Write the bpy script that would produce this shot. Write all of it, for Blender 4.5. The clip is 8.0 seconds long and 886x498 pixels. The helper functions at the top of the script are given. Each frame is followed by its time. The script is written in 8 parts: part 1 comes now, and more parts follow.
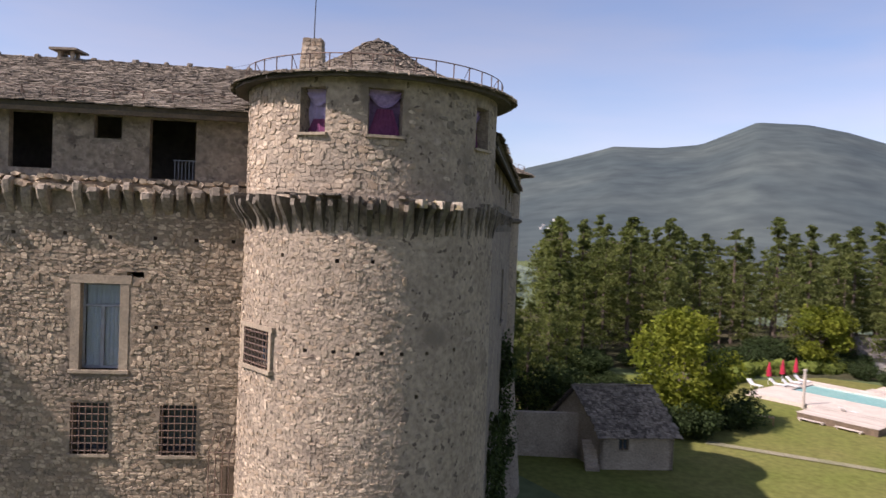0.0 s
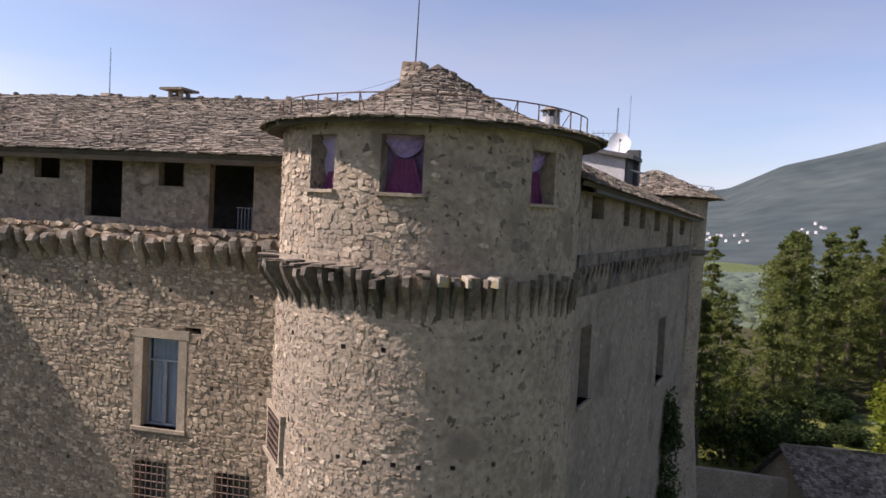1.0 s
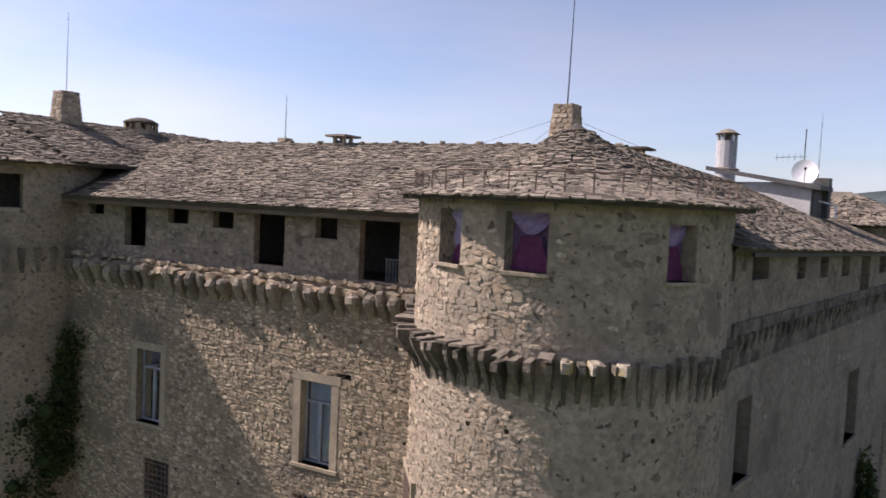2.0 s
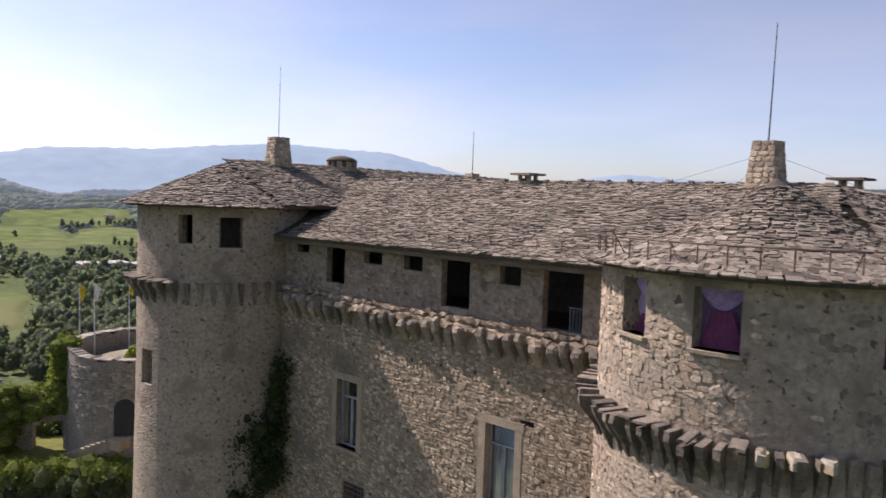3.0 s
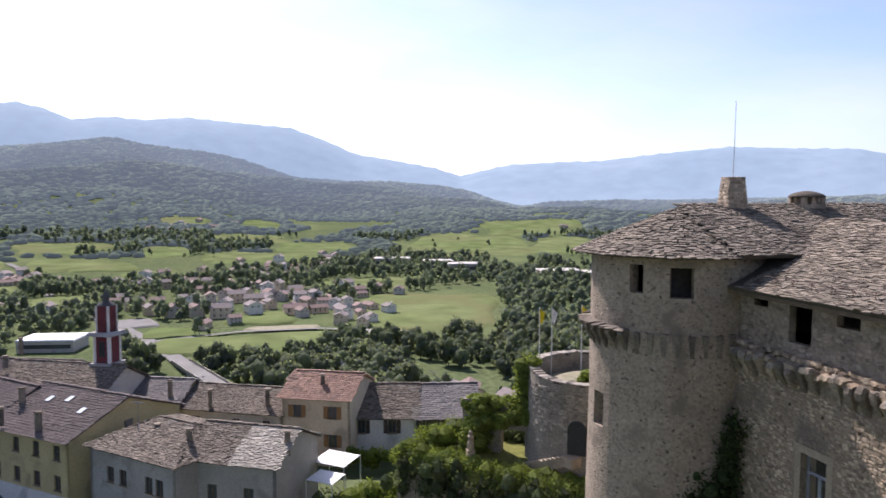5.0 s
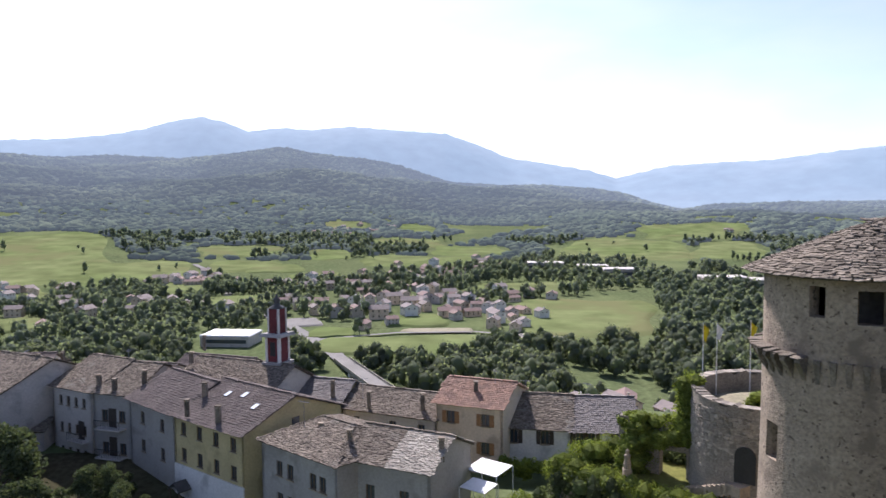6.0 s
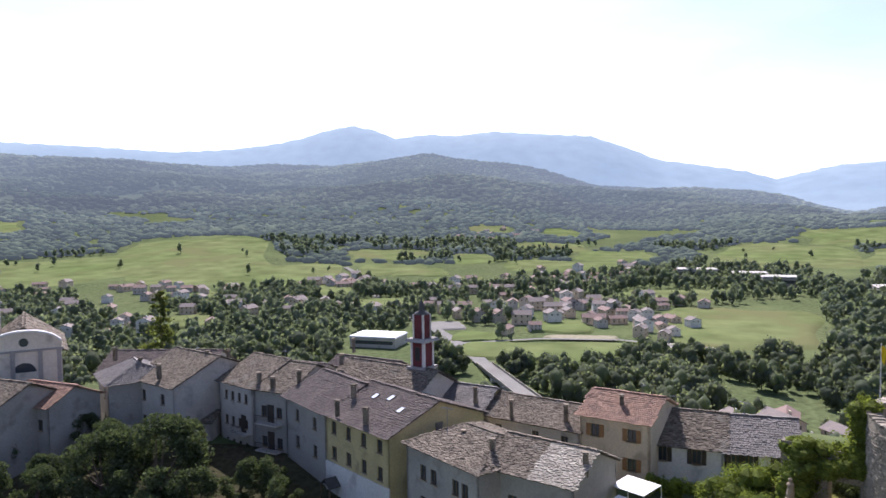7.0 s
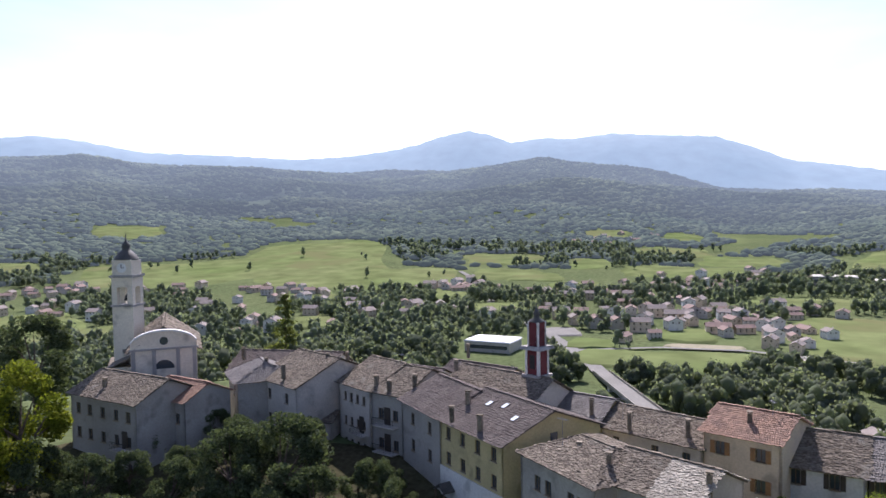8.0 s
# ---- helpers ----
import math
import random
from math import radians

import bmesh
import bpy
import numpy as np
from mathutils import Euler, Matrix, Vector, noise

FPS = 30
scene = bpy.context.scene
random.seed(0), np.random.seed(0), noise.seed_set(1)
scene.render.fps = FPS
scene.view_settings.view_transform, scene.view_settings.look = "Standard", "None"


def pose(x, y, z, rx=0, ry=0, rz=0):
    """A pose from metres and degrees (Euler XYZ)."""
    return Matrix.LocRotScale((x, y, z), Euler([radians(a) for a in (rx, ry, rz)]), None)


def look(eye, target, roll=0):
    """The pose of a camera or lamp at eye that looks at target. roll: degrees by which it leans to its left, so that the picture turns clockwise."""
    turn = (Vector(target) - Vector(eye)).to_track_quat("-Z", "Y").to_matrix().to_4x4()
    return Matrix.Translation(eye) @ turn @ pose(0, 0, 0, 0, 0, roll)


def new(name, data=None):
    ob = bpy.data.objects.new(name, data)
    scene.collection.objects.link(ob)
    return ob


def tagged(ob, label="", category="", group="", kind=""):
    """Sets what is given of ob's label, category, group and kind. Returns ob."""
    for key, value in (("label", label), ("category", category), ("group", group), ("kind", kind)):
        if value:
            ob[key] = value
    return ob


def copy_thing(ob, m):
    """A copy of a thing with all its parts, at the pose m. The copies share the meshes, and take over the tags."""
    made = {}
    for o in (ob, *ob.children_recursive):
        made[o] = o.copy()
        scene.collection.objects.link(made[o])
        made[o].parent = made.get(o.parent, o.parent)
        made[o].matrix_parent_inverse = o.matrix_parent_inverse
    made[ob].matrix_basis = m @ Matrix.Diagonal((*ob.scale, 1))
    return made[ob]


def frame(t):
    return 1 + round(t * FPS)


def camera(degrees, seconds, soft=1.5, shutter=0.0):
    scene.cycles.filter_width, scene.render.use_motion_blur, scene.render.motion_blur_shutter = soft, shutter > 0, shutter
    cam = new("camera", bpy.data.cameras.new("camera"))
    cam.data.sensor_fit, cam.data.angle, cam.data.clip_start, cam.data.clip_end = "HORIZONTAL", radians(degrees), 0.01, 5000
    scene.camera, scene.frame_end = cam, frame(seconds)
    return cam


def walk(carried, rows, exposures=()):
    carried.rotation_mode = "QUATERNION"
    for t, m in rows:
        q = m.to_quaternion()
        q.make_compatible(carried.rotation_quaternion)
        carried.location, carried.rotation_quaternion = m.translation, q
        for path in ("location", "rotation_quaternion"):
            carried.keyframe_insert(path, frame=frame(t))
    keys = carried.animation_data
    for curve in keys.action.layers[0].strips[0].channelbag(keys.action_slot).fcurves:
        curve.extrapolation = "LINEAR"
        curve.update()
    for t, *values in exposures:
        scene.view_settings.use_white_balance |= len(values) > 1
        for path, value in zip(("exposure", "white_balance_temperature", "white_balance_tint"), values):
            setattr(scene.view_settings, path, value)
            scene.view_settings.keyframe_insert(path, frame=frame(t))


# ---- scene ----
cam = camera(63.0, 8.0, soft=1.5, shutter=0.2)
METRES, EYE, TILT, LEAN, TURN = 13.0, 22.0, -1.8, -2.4, 0.0
ROWS = [
    (0.0, 0.0, 0.0, 0.0, 0.0, 0.0, -0.0),
    (0.5, 0.1845, 0.2195, 0.0693, 9.74, -0.05, -0.66),
    (1.0, 0.3012, 0.3571, 0.1358, 18.6, -0.18, -1.25),
    (1.5, 0.3538, 0.4078, 0.1992, 25.86, -0.42, -1.56),
    (3.0, 0.3795, 0.417, 0.3639, 48.02, -0.92, -1.62),
    (3.5, 0.3742, 0.4173, 0.4119, 55.4, -1.07, -1.52),
    (4.0, 0.3647, 0.4157, 0.4519, 64.45, -1.27, -1.31),
    (4.5, 0.3528, 0.4146, 0.4717, 74.29, -1.29, -1.41),
    (6.0, 0.3209, 0.4059, 0.5311, 94.32, -1.35, -1.58),
    (6.5, 0.3114, 0.4016, 0.5469, 100.23, -1.35, -1.61),
    (7.0, 0.301, 0.3994, 0.5608, 105.62, -1.33, -1.63),
    (7.5, 0.2949, 0.3947, 0.5738, 110.21, -1.31, -1.64),
    (8.0, 0.2877, 0.3942, 0.5841, 114.71, -1.27, -1.66),
]
walk(cam, [(t, pose(0, 0, EYE, TILT, LEAN, TURN) @ pose(METRES * x, METRES * y, METRES * z, 90 + pitch, roll, yaw)) for t, x, y, z, yaw, pitch, roll in ROWS],
     exposures=[(0.0, 0.66, 6300, 27), (1.7, 0.64, 6300, 26), (3.0, 0.57, 6250, 26), (4.5, 0.68, 6050, 25), (6.0, 0.78, 5900, 23), (8.0, 0.8, 5880, 23)])

# ---- sky and sun: afternoon sun from the west, over the valley ----
SUN_EL, SUN_AZ = radians(44.8), radians(248.0)
SUN_TO = Vector((math.sin(SUN_AZ) * math.cos(SUN_EL), math.cos(SUN_AZ) * math.cos(SUN_EL), math.sin(SUN_EL)))
world = bpy.data.worlds.new("sky")
scene.world = world
world.use_nodes = True
wn = world.node_tree.nodes
sky = wn.new("ShaderNodeTexSky")
sky.sky_type, sky.sun_disc = "NISHITA", False
sky.sun_elevation, sky.sun_rotation = SUN_EL, SUN_AZ
sky.altitude, sky.air_density, sky.dust_density, sky.ozone_density = 500, 1.0, 1.6, 1.5
# thin high cloud: the blue pales in streaks
wl = world.node_tree.links.new
where, streaks, cloud_map, pale, thin, veil = wn.new("ShaderNodeTexCoord"), wn.new("ShaderNodeMapping"), wn.new("ShaderNodeTexNoise"), wn.new("ShaderNodeRGBToBW"), wn.new("ShaderNodeMapRange"), wn.new("ShaderNodeMix")
streaks.inputs["Scale"].default_value = (1.2, 2.2, 7.0)
streaks.inputs["Rotation"].default_value = (0.12, 0.05, 0.5)
cloud_map.inputs["Scale"].default_value, cloud_map.inputs["Detail"].default_value = 1.3, 7.0
wl(where.outputs["Generated"], streaks.inputs[0])
wl(streaks.outputs[0], cloud_map.inputs["Vector"])
wl(cloud_map.outputs["Fac"], thin.inputs[0])
thin.inputs[1].default_value, thin.inputs[2].default_value, thin.inputs[3].default_value, thin.inputs[4].default_value = 0.38, 0.70, 0.08, 0.6
lift = wn.new("ShaderNodeVectorMath")
lift.operation = "MULTIPLY"
lift.inputs[1].default_value = (1.16, 1.24, 1.42)
wl(sky.outputs[0], pale.inputs[0])
wl(pale.outputs[0], lift.inputs[0])
veil.data_type = "RGBA"
wl(thin.outputs[0], veil.inputs[0])
wl(sky.outputs[0], veil.inputs[6])
wl(lift.outputs[0], veil.inputs[7])
wl(veil.outputs[2], wn["Background"].inputs[0])
wn["Background"].inputs[1].default_value = 0.1
sun = new("sun", bpy.data.lights.new("sun", "SUN"))
sun.data.energy, sun.data.angle, sun.data.color = 4.8, radians(0.6), (1.0, 0.93, 0.82)
sun.matrix_world = look(SUN_TO * 300, (0, 0, 0))

# ---- helpers of this scene ----
RNG = np.random.default_rng(7)


class Geo:
    """Collects vertices and faces for one mesh."""

    def __init__(self):
        self.v, self.f, self.n = [], [], 0

    def add(self, verts, faces):
        verts = np.asarray(verts, float).reshape(-1, 3)
        self.v.append(verts)
        self.f.extend([tuple(i + self.n for i in q) for q in faces])
        self.n += len(verts)
        return self

    def many(self, mats, template):
        """One copy of the template for each 4 x 4 matrix."""
        tv, tf = template
        tv = np.asarray(tv, float)
        for m in mats:
            self.add(tv @ m[:3, :3].T + m[:3, 3], tf)
        return self

    def box(self, lo, hi, m=None, taper=1.0):
        (a, b, c), (d, e, g) = lo, hi
        mx, my = (a + d) / 2, (b + e) / 2
        tx, ty = (d - a) / 2 * taper, (e - b) / 2 * taper
        v = np.array([(a, b, c), (d, b, c), (d, e, c), (a, e, c), (mx - tx, my - ty, g), (mx + tx, my - ty, g), (mx + tx, my + ty, g), (mx - tx, my + ty, g)], float)
        if m is not None:
            m = np.array(m)
            v = v @ m[:3, :3].T + m[:3, 3]
        return self.add(v, [(3, 2, 1, 0), (4, 5, 6, 7), (0, 1, 5, 4), (1, 2, 6, 5), (2, 3, 7, 6), (3, 0, 4, 7)])

    def tube(self, a, b, r0, r1=None, sides=8, caps=True):
        a, b = np.array(a, float), np.array(b, float)
        r1 = r0 if r1 is None else r1
        d = (b - a) / (np.linalg.norm(b - a) + 1e-9)
        s = np.cross(d, (0, 0, 1) if abs(d[2]) < 0.9 else (1, 0, 0))
        s /= np.linalg.norm(s)
        t = np.cross(d, s)
        k = np.arange(sides) * 2 * math.pi / sides
        ring = np.cos(k)[:, None] * s + np.sin(k)[:, None] * t
        f = [(i, (i + 1) % sides, sides + (i + 1) % sides, sides + i) for i in range(sides)]
        if caps:
            f += [tuple(range(sides - 1, -1, -1)), tuple(range(sides, 2 * sides))]
        return self.add(np.vstack([a + ring * r0, b + ring * r1]), f)

    def lathe(self, centre, profile, sides=24, a0=0.0, a1=2 * math.pi, caps=False):
        """Rings of (radius, height) round a vertical axis."""
        full = abs(a1 - a0 - 2 * math.pi) < 1e-6
        n = sides if full else sides + 1
        k = a0 + (a1 - a0) * np.arange(n) / sides
        v = np.array([(centre[0] + r * math.sin(a), centre[1] - r * math.cos(a), centre[2] + z) for r, z in profile for a in k])
        f = []
        for j in range(len(profile) - 1):
            for i in range(sides):
                i2 = (i + 1) % n if full else i + 1
                f.append((j * n + i, j * n + i2, (j + 1) * n + i2, (j + 1) * n + i))
        if caps:
            f.append(tuple(range(n - 1, -1, -1)))
            f.append(tuple((len(profile) - 1) * n + i for i in range(n)))
        return self.add(v, f)

    def mesh(self, name, mat, smooth=False):
        me = bpy.data.meshes.new(name)
        me.from_pydata(np.vstack(self.v).tolist() if self.v else [], [], self.f)
        me.materials.append(mat)
        if smooth:
            me.shade_smooth()
        me.update()
        return me


def thing(name, base, label, category, group="", kind=""):
    """An empty at the base of a thing, for its parts."""
    ob = new(name)
    ob.location = base
    ob.empty_display_size = 0.3
    return tagged(ob, label, category, group, kind)


def part(name, geo, mat, parent, label="", smooth=False):
    """One mesh, given in world metres, under a thing or a part."""
    me = geo if isinstance(geo, bpy.types.Mesh) else geo.mesh(name, mat, smooth)
    ob = new(name, me)
    if parent is not None:
        ob.parent = parent
        root = parent
        while root.parent is not None:
            root = root.parent
        ob.matrix_parent_inverse = Matrix.Translation(-Vector(root.location)) if parent is root else Matrix.Identity(4)
    return tagged(ob, label)


def single(name, geo, mat, label, category, group="", kind="", smooth=False):
    """A thing that is one mesh."""
    return tagged(new(name, geo.mesh(name, mat, smooth)), label, category, group, kind)


def basis(p, u, v, n, su=1.0, sv=1.0, sn=1.0):
    m = np.eye(4)
    m[:3, 0], m[:3, 1], m[:3, 2], m[:3, 3] = np.array(u) * su, np.array(v) * sv, np.array(n) * sn, p
    return m


def unit(a):
    a = np.array(a, float)
    return a / np.linalg.norm(a)


def stone_shape(seed, sides=7, top=0.84):
    """An irregular stone with a bulging face, 1 x 1 x 1."""
    r = np.random.default_rng(seed)
    k = (np.arange(sides) + r.uniform(-0.22, 0.22, sides)) * 2 * math.pi / sides + r.uniform(0, 1)
    sq = np.minimum(0.5 / np.maximum(abs(np.cos(k)), abs(np.sin(k))) ** 0.8, 0.62) * r.uniform(0.84, 1.1, sides)
    ring = np.stack([np.cos(k) * sq, np.sin(k) * sq], 1)
    off = r.uniform(-0.08, 0.08, 2)
    v = [(x, y, -0.6) for x, y in ring] + [(x * 0.97, y * 0.97, 0.55) for x, y in ring]
    v += [(x * top + off[0], y * top + off[1], 1.0 + r.uniform(-0.2, 0.12)) for x, y in ring]
    f = [(j * sides + i, j * sides + (i + 1) % sides, (j + 1) * sides + (i + 1) % sides, (j + 1) * sides + i) for j in (0, 1) for i in range(sides)]
    return np.array(v), f + [tuple(range(2 * sides, 3 * sides))]


def slab_shape(seed):
    """A split stone slate with ragged edges, 1 x 1 x 1."""
    r = np.random.default_rng(seed)
    pts = np.array([(-0.5, -0.5), (0.0, -0.53), (0.5, -0.5), (0.5, 0.5), (-0.5, 0.5)]) + r.uniform(-0.09, 0.09, (5, 2))
    h = r.uniform(0.75, 1.2, 5)
    v = [(x, y, 0.0) for x, y in pts] + [(x * 0.97, y * 0.97, z) for (x, y), z in zip(pts, h)]
    return np.array(v), [(i, (i + 1) % 5, 5 + (i + 1) % 5, 5 + i) for i in range(5)] + [(5, 6, 7, 8, 9)]


STONES = [stone_shape(s) for s in range(10)]
SLABS = [slab_shape(40 + s) for s in range(8)]


def pieces(name, mats, shapes, mat, parent, near=None, limit=300, rest="", smooth=False):
    """The pieces nearest to a place of the plan as objects, the others joined."""
    mats = list(mats)
    if near is not None:
        near = np.array(near, float)
        mats.sort(key=lambda m: float(((m[:3, 3] - near) ** 2).sum()))
    else:
        limit = 0
    meshes = []
    for s, (v, f) in enumerate(shapes):
        g = Geo()
        g.add(v, f)
        meshes.append(g.mesh(name, mat, smooth) if limit else None)
    for i, m in enumerate(mats[:limit]):
        ob = part(name, meshes[i % len(shapes)], mat, parent)
        ob.matrix_basis = Matrix(m.tolist())
    if mats[limit:]:
        g = Geo()
        for s, shape in enumerate(shapes):
            g.many(mats[limit:][s::len(shapes)], shape)
        tagged(part(rest or name + "_rest", g, mat, parent, smooth=smooth), kind="stuff")


def courses(surface, u0, u1, v0, v1, tall, wide, deep, keep=None, gap=0.006, tilt=0.26):
    """Uneven courses of stones over a surface(u, v) -> point, along, up, out, metres per u."""
    out, v = [], v0
    while v < v1:
        h = RNG.uniform(*tall)
        u = u0
        while u < u1:
            w = RNG.uniform(*wide)
            k = surface((u0 + u1) / 2, v)[4]
            uc, vc = u + w / k / 2, v + h / 2 + RNG.uniform(-0.3, 0.3) * h
            u += (w + gap) / k
            if uc + w / k / 2 > u1 + 0.04 / k or (keep is not None and not keep(uc, vc, w / k / 2, h / 2)):
                continue
            p, a, b, n, _ = surface(uc, vc)
            t = RNG.uniform(-tilt, tilt)
            hs = h * (RNG.uniform(0.7, 1.2) if RNG.uniform() < 0.88 else RNG.uniform(1.3, 1.8))
            out.append(basis(p, a * math.cos(t) + b * math.sin(t), b * math.cos(t) - a * math.sin(t), n, w * 1.06, hs, RNG.uniform(*deep)))
        v += h + gap
    return out


def shell(place, us, vs, holes, thick, ustep=None):
    """A wall of that thickness over place(u, v, depth), with holes (u0, u1, v0, v1) right through it."""
    us = sorted(set([round(x, 4) for x in us] + [round(x, 4) for h in holes for x in h[:2]]))
    vs = sorted(set([round(x, 4) for x in vs] + [round(x, 4) for h in holes for x in h[2:]]))
    if ustep:
        fine = [us[0]]
        for a, b in zip(us, us[1:]):
            k = max(1, int(math.ceil((b - a) / ustep)))
            fine += [a + (b - a) * (i + 1) / k for i in range(k)]
        us = fine

    def solid(i, j):
        if not (0 <= i < len(us) - 1 and 0 <= j < len(vs) - 1):
            return False
        u, v = (us[i] + us[i + 1]) / 2, (vs[j] + vs[j + 1]) / 2
        return not any(h[0] < u < h[1] and h[2] < v < h[3] for h in holes)

    g, index = Geo(), {}
    verts, faces = [], []

    def vert(i, j, d):
        if (i, j, d) not in index:
            index[i, j, d] = len(verts)
            verts.append(place(us[i], vs[j], d * thick))
        return index[i, j, d]

    for i in range(len(us) - 1):
        for j in range(len(vs) - 1):
            if not solid(i, j):
                continue
            q = [(i, j), (i + 1, j), (i + 1, j + 1), (i, j + 1)]
            faces.append([vert(a, b, 0) for a, b in q])
            faces.append([vert(a, b, 1) for a, b in reversed(q)])
            for (a, b), (c, d), (ni, nj) in ((q[0], q[1], (i, j - 1)), (q[1], q[2], (i + 1, j)), (q[2], q[3], (i, j + 1)), (q[3], q[0], (i - 1, j))):
                if not solid(ni, nj):
                    faces.append([vert(c, d, 0), vert(a, b, 0), vert(a, b, 1), vert(c, d, 1)])
    g.add(verts, faces)
    return g

# ---- materials ----
def material(name, base, base2=None, scale=0.6, fine=6.0, vary=0.25, rough=0.9, bump=0.4, bump_scale=18.0, island=0.0, metal=0.0, stain=None, stain_scale=0.25, stain_at=0.58, glow=None, streak=1.0, leaf=0.0, gloss=0.3, tint=None, pits=None, far=None):
    """base and base2 mixed in patches, finer grain, a bump, shade by piece, and stains."""
    m = bpy.data.materials.new(name)
    m.use_nodes = True
    nt = m.node_tree
    n, link = nt.nodes, nt.links.new
    b = n["Principled BSDF"]
    b.inputs["Roughness"].default_value, b.inputs["Metallic"].default_value = rough, metal
    b.inputs["Specular IOR Level"].default_value = gloss
    where = n.new("ShaderNodeTexCoord")
    spot = where.outputs["Object"]
    if streak != 1.0:
        mp = n.new("ShaderNodeMapping")
        mp.inputs["Scale"].default_value = (1, 1, streak)
        link(spot, mp.inputs[0])
        spot = mp.outputs[0]

    def cloud(s, detail=4.0, wide=(0.3, 0.7)):
        t = n.new("ShaderNodeTexNoise")
        t.inputs["Scale"].default_value, t.inputs["Detail"].default_value = s, detail
        link(spot, t.inputs["Vector"])
        r = n.new("ShaderNodeMapRange")
        r.inputs[1].default_value, r.inputs[2].default_value = wide
        link(t.outputs["Fac"], r.inputs[0])
        return r.outputs[0]

    def mix(fac, a, c, kind="MIX"):
        x = n.new("ShaderNodeMix")
        x.data_type, x.blend_type = "RGBA", kind
        for slot, val in ((0, fac), (6, a), (7, c)):
            if isinstance(val, (int, float)):
                x.inputs[slot].default_value = val
            elif isinstance(val, tuple):
                x.inputs[slot].default_value = (*val, 1.0)
            else:
                link(val, x.inputs[slot])
        return x.outputs[2]

    def grey(lo, hi, val):
        r = n.new("ShaderNodeMapRange")
        r.inputs[3].default_value, r.inputs[4].default_value = lo, hi
        link(val, r.inputs[0])
        c = n.new("ShaderNodeCombineColor")
        for i in range(3):
            link(r.outputs[0], c.inputs[i])
        return c.outputs[0]

    col = mix(cloud(scale), base, base2 or tuple(x * 0.75 for x in base))
    col = mix(1.0, col, grey(1 - vary, 1 + vary, cloud(fine)), "MULTIPLY")
    if island:
        geo, info = n.new("ShaderNodeNewGeometry"), n.new("ShaderNodeObjectInfo")
        add = n.new("ShaderNodeMath")
        add.operation = "ADD"
        link(geo.outputs["Random Per Island"], add.inputs[0])
        link(info.outputs["Random"], add.inputs[1])
        fr = n.new("ShaderNodeMath")
        fr.operation = "FRACT"
        link(add.outputs[0], fr.inputs[0])
        col = mix(1.0, col, grey(1 - island, 1 + island, fr.outputs[0]), "MULTIPLY")
        if tint:
            mul = n.new("ShaderNodeMath")
            mul.operation = "MULTIPLY"
            mul.inputs[1].default_value = 7.31
            link(fr.outputs[0], mul.inputs[0])
            fr2 = n.new("ShaderNodeMath")
            fr2.operation = "FRACT"
            link(mul.outputs[0], fr2.inputs[0])
            pick = n.new("ShaderNodeMapRange")
            pick.inputs[1].default_value, pick.inputs[2].default_value, pick.inputs[4].default_value = 0.45, 1.0, 0.75
            link(fr2.outputs[0], pick.inputs[0])
            col = mix(pick.outputs[0], col, tint)
    if pits:
        col = mix(cloud(pits[0], 3.0, (pits[1], pits[1] + 0.05)), col, pits[2])
    if stain:
        col = mix(cloud(stain_scale, 6.0, (stain_at, stain_at + 0.12)), col, stain)
    link(col, b.inputs["Base Color"])
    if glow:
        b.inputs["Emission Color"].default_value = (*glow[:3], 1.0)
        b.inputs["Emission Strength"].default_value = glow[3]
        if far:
            # haze put into the emission, stronger with the backdrop's distance from the castle
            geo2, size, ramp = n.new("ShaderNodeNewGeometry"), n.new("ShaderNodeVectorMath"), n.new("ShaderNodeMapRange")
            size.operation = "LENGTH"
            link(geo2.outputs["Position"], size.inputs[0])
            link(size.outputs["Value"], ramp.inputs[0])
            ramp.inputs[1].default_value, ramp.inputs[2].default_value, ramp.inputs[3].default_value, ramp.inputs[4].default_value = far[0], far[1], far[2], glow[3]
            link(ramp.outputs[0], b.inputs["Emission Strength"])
    if leaf:
        tr, both = n.new("ShaderNodeBsdfTranslucent"), n.new("ShaderNodeMixShader")
        both.inputs[0].default_value = leaf
        link(mix(1.0, col, (1.25, 1.3, 0.7), "MULTIPLY"), tr.inputs[0])
        link(b.outputs[0], both.inputs[1])
        link(tr.outputs[0], both.inputs[2])
        link(both.outputs[0], n["Material Output"].inputs[0])
    if bump:
        t = n.new("ShaderNodeTexNoise")
        t.inputs["Scale"].default_value, t.inputs["Detail"].default_value = bump_scale, 5.0
        link(spot, t.inputs["Vector"])
        bp = n.new("ShaderNodeBump")
        bp.inputs["Strength"].default_value, bp.inputs["Distance"].default_value = bump, 0.6 / bump_scale
        link(t.outputs["Fac"], bp.inputs["Height"])
        link(bp.outputs[0], b.inputs["Normal"])
    return m


def glass(name, tint=(0.05, 0.06, 0.07), rough=0.08):
    m = bpy.data.materials.new(name)
    m.use_nodes = True
    b = m.node_tree.nodes["Principled BSDF"]
    b.inputs["Base Color"].default_value = (*tint, 1)
    b.inputs["Roughness"].default_value = rough
    b.inputs["IOR"].default_value = 1.5
    return m


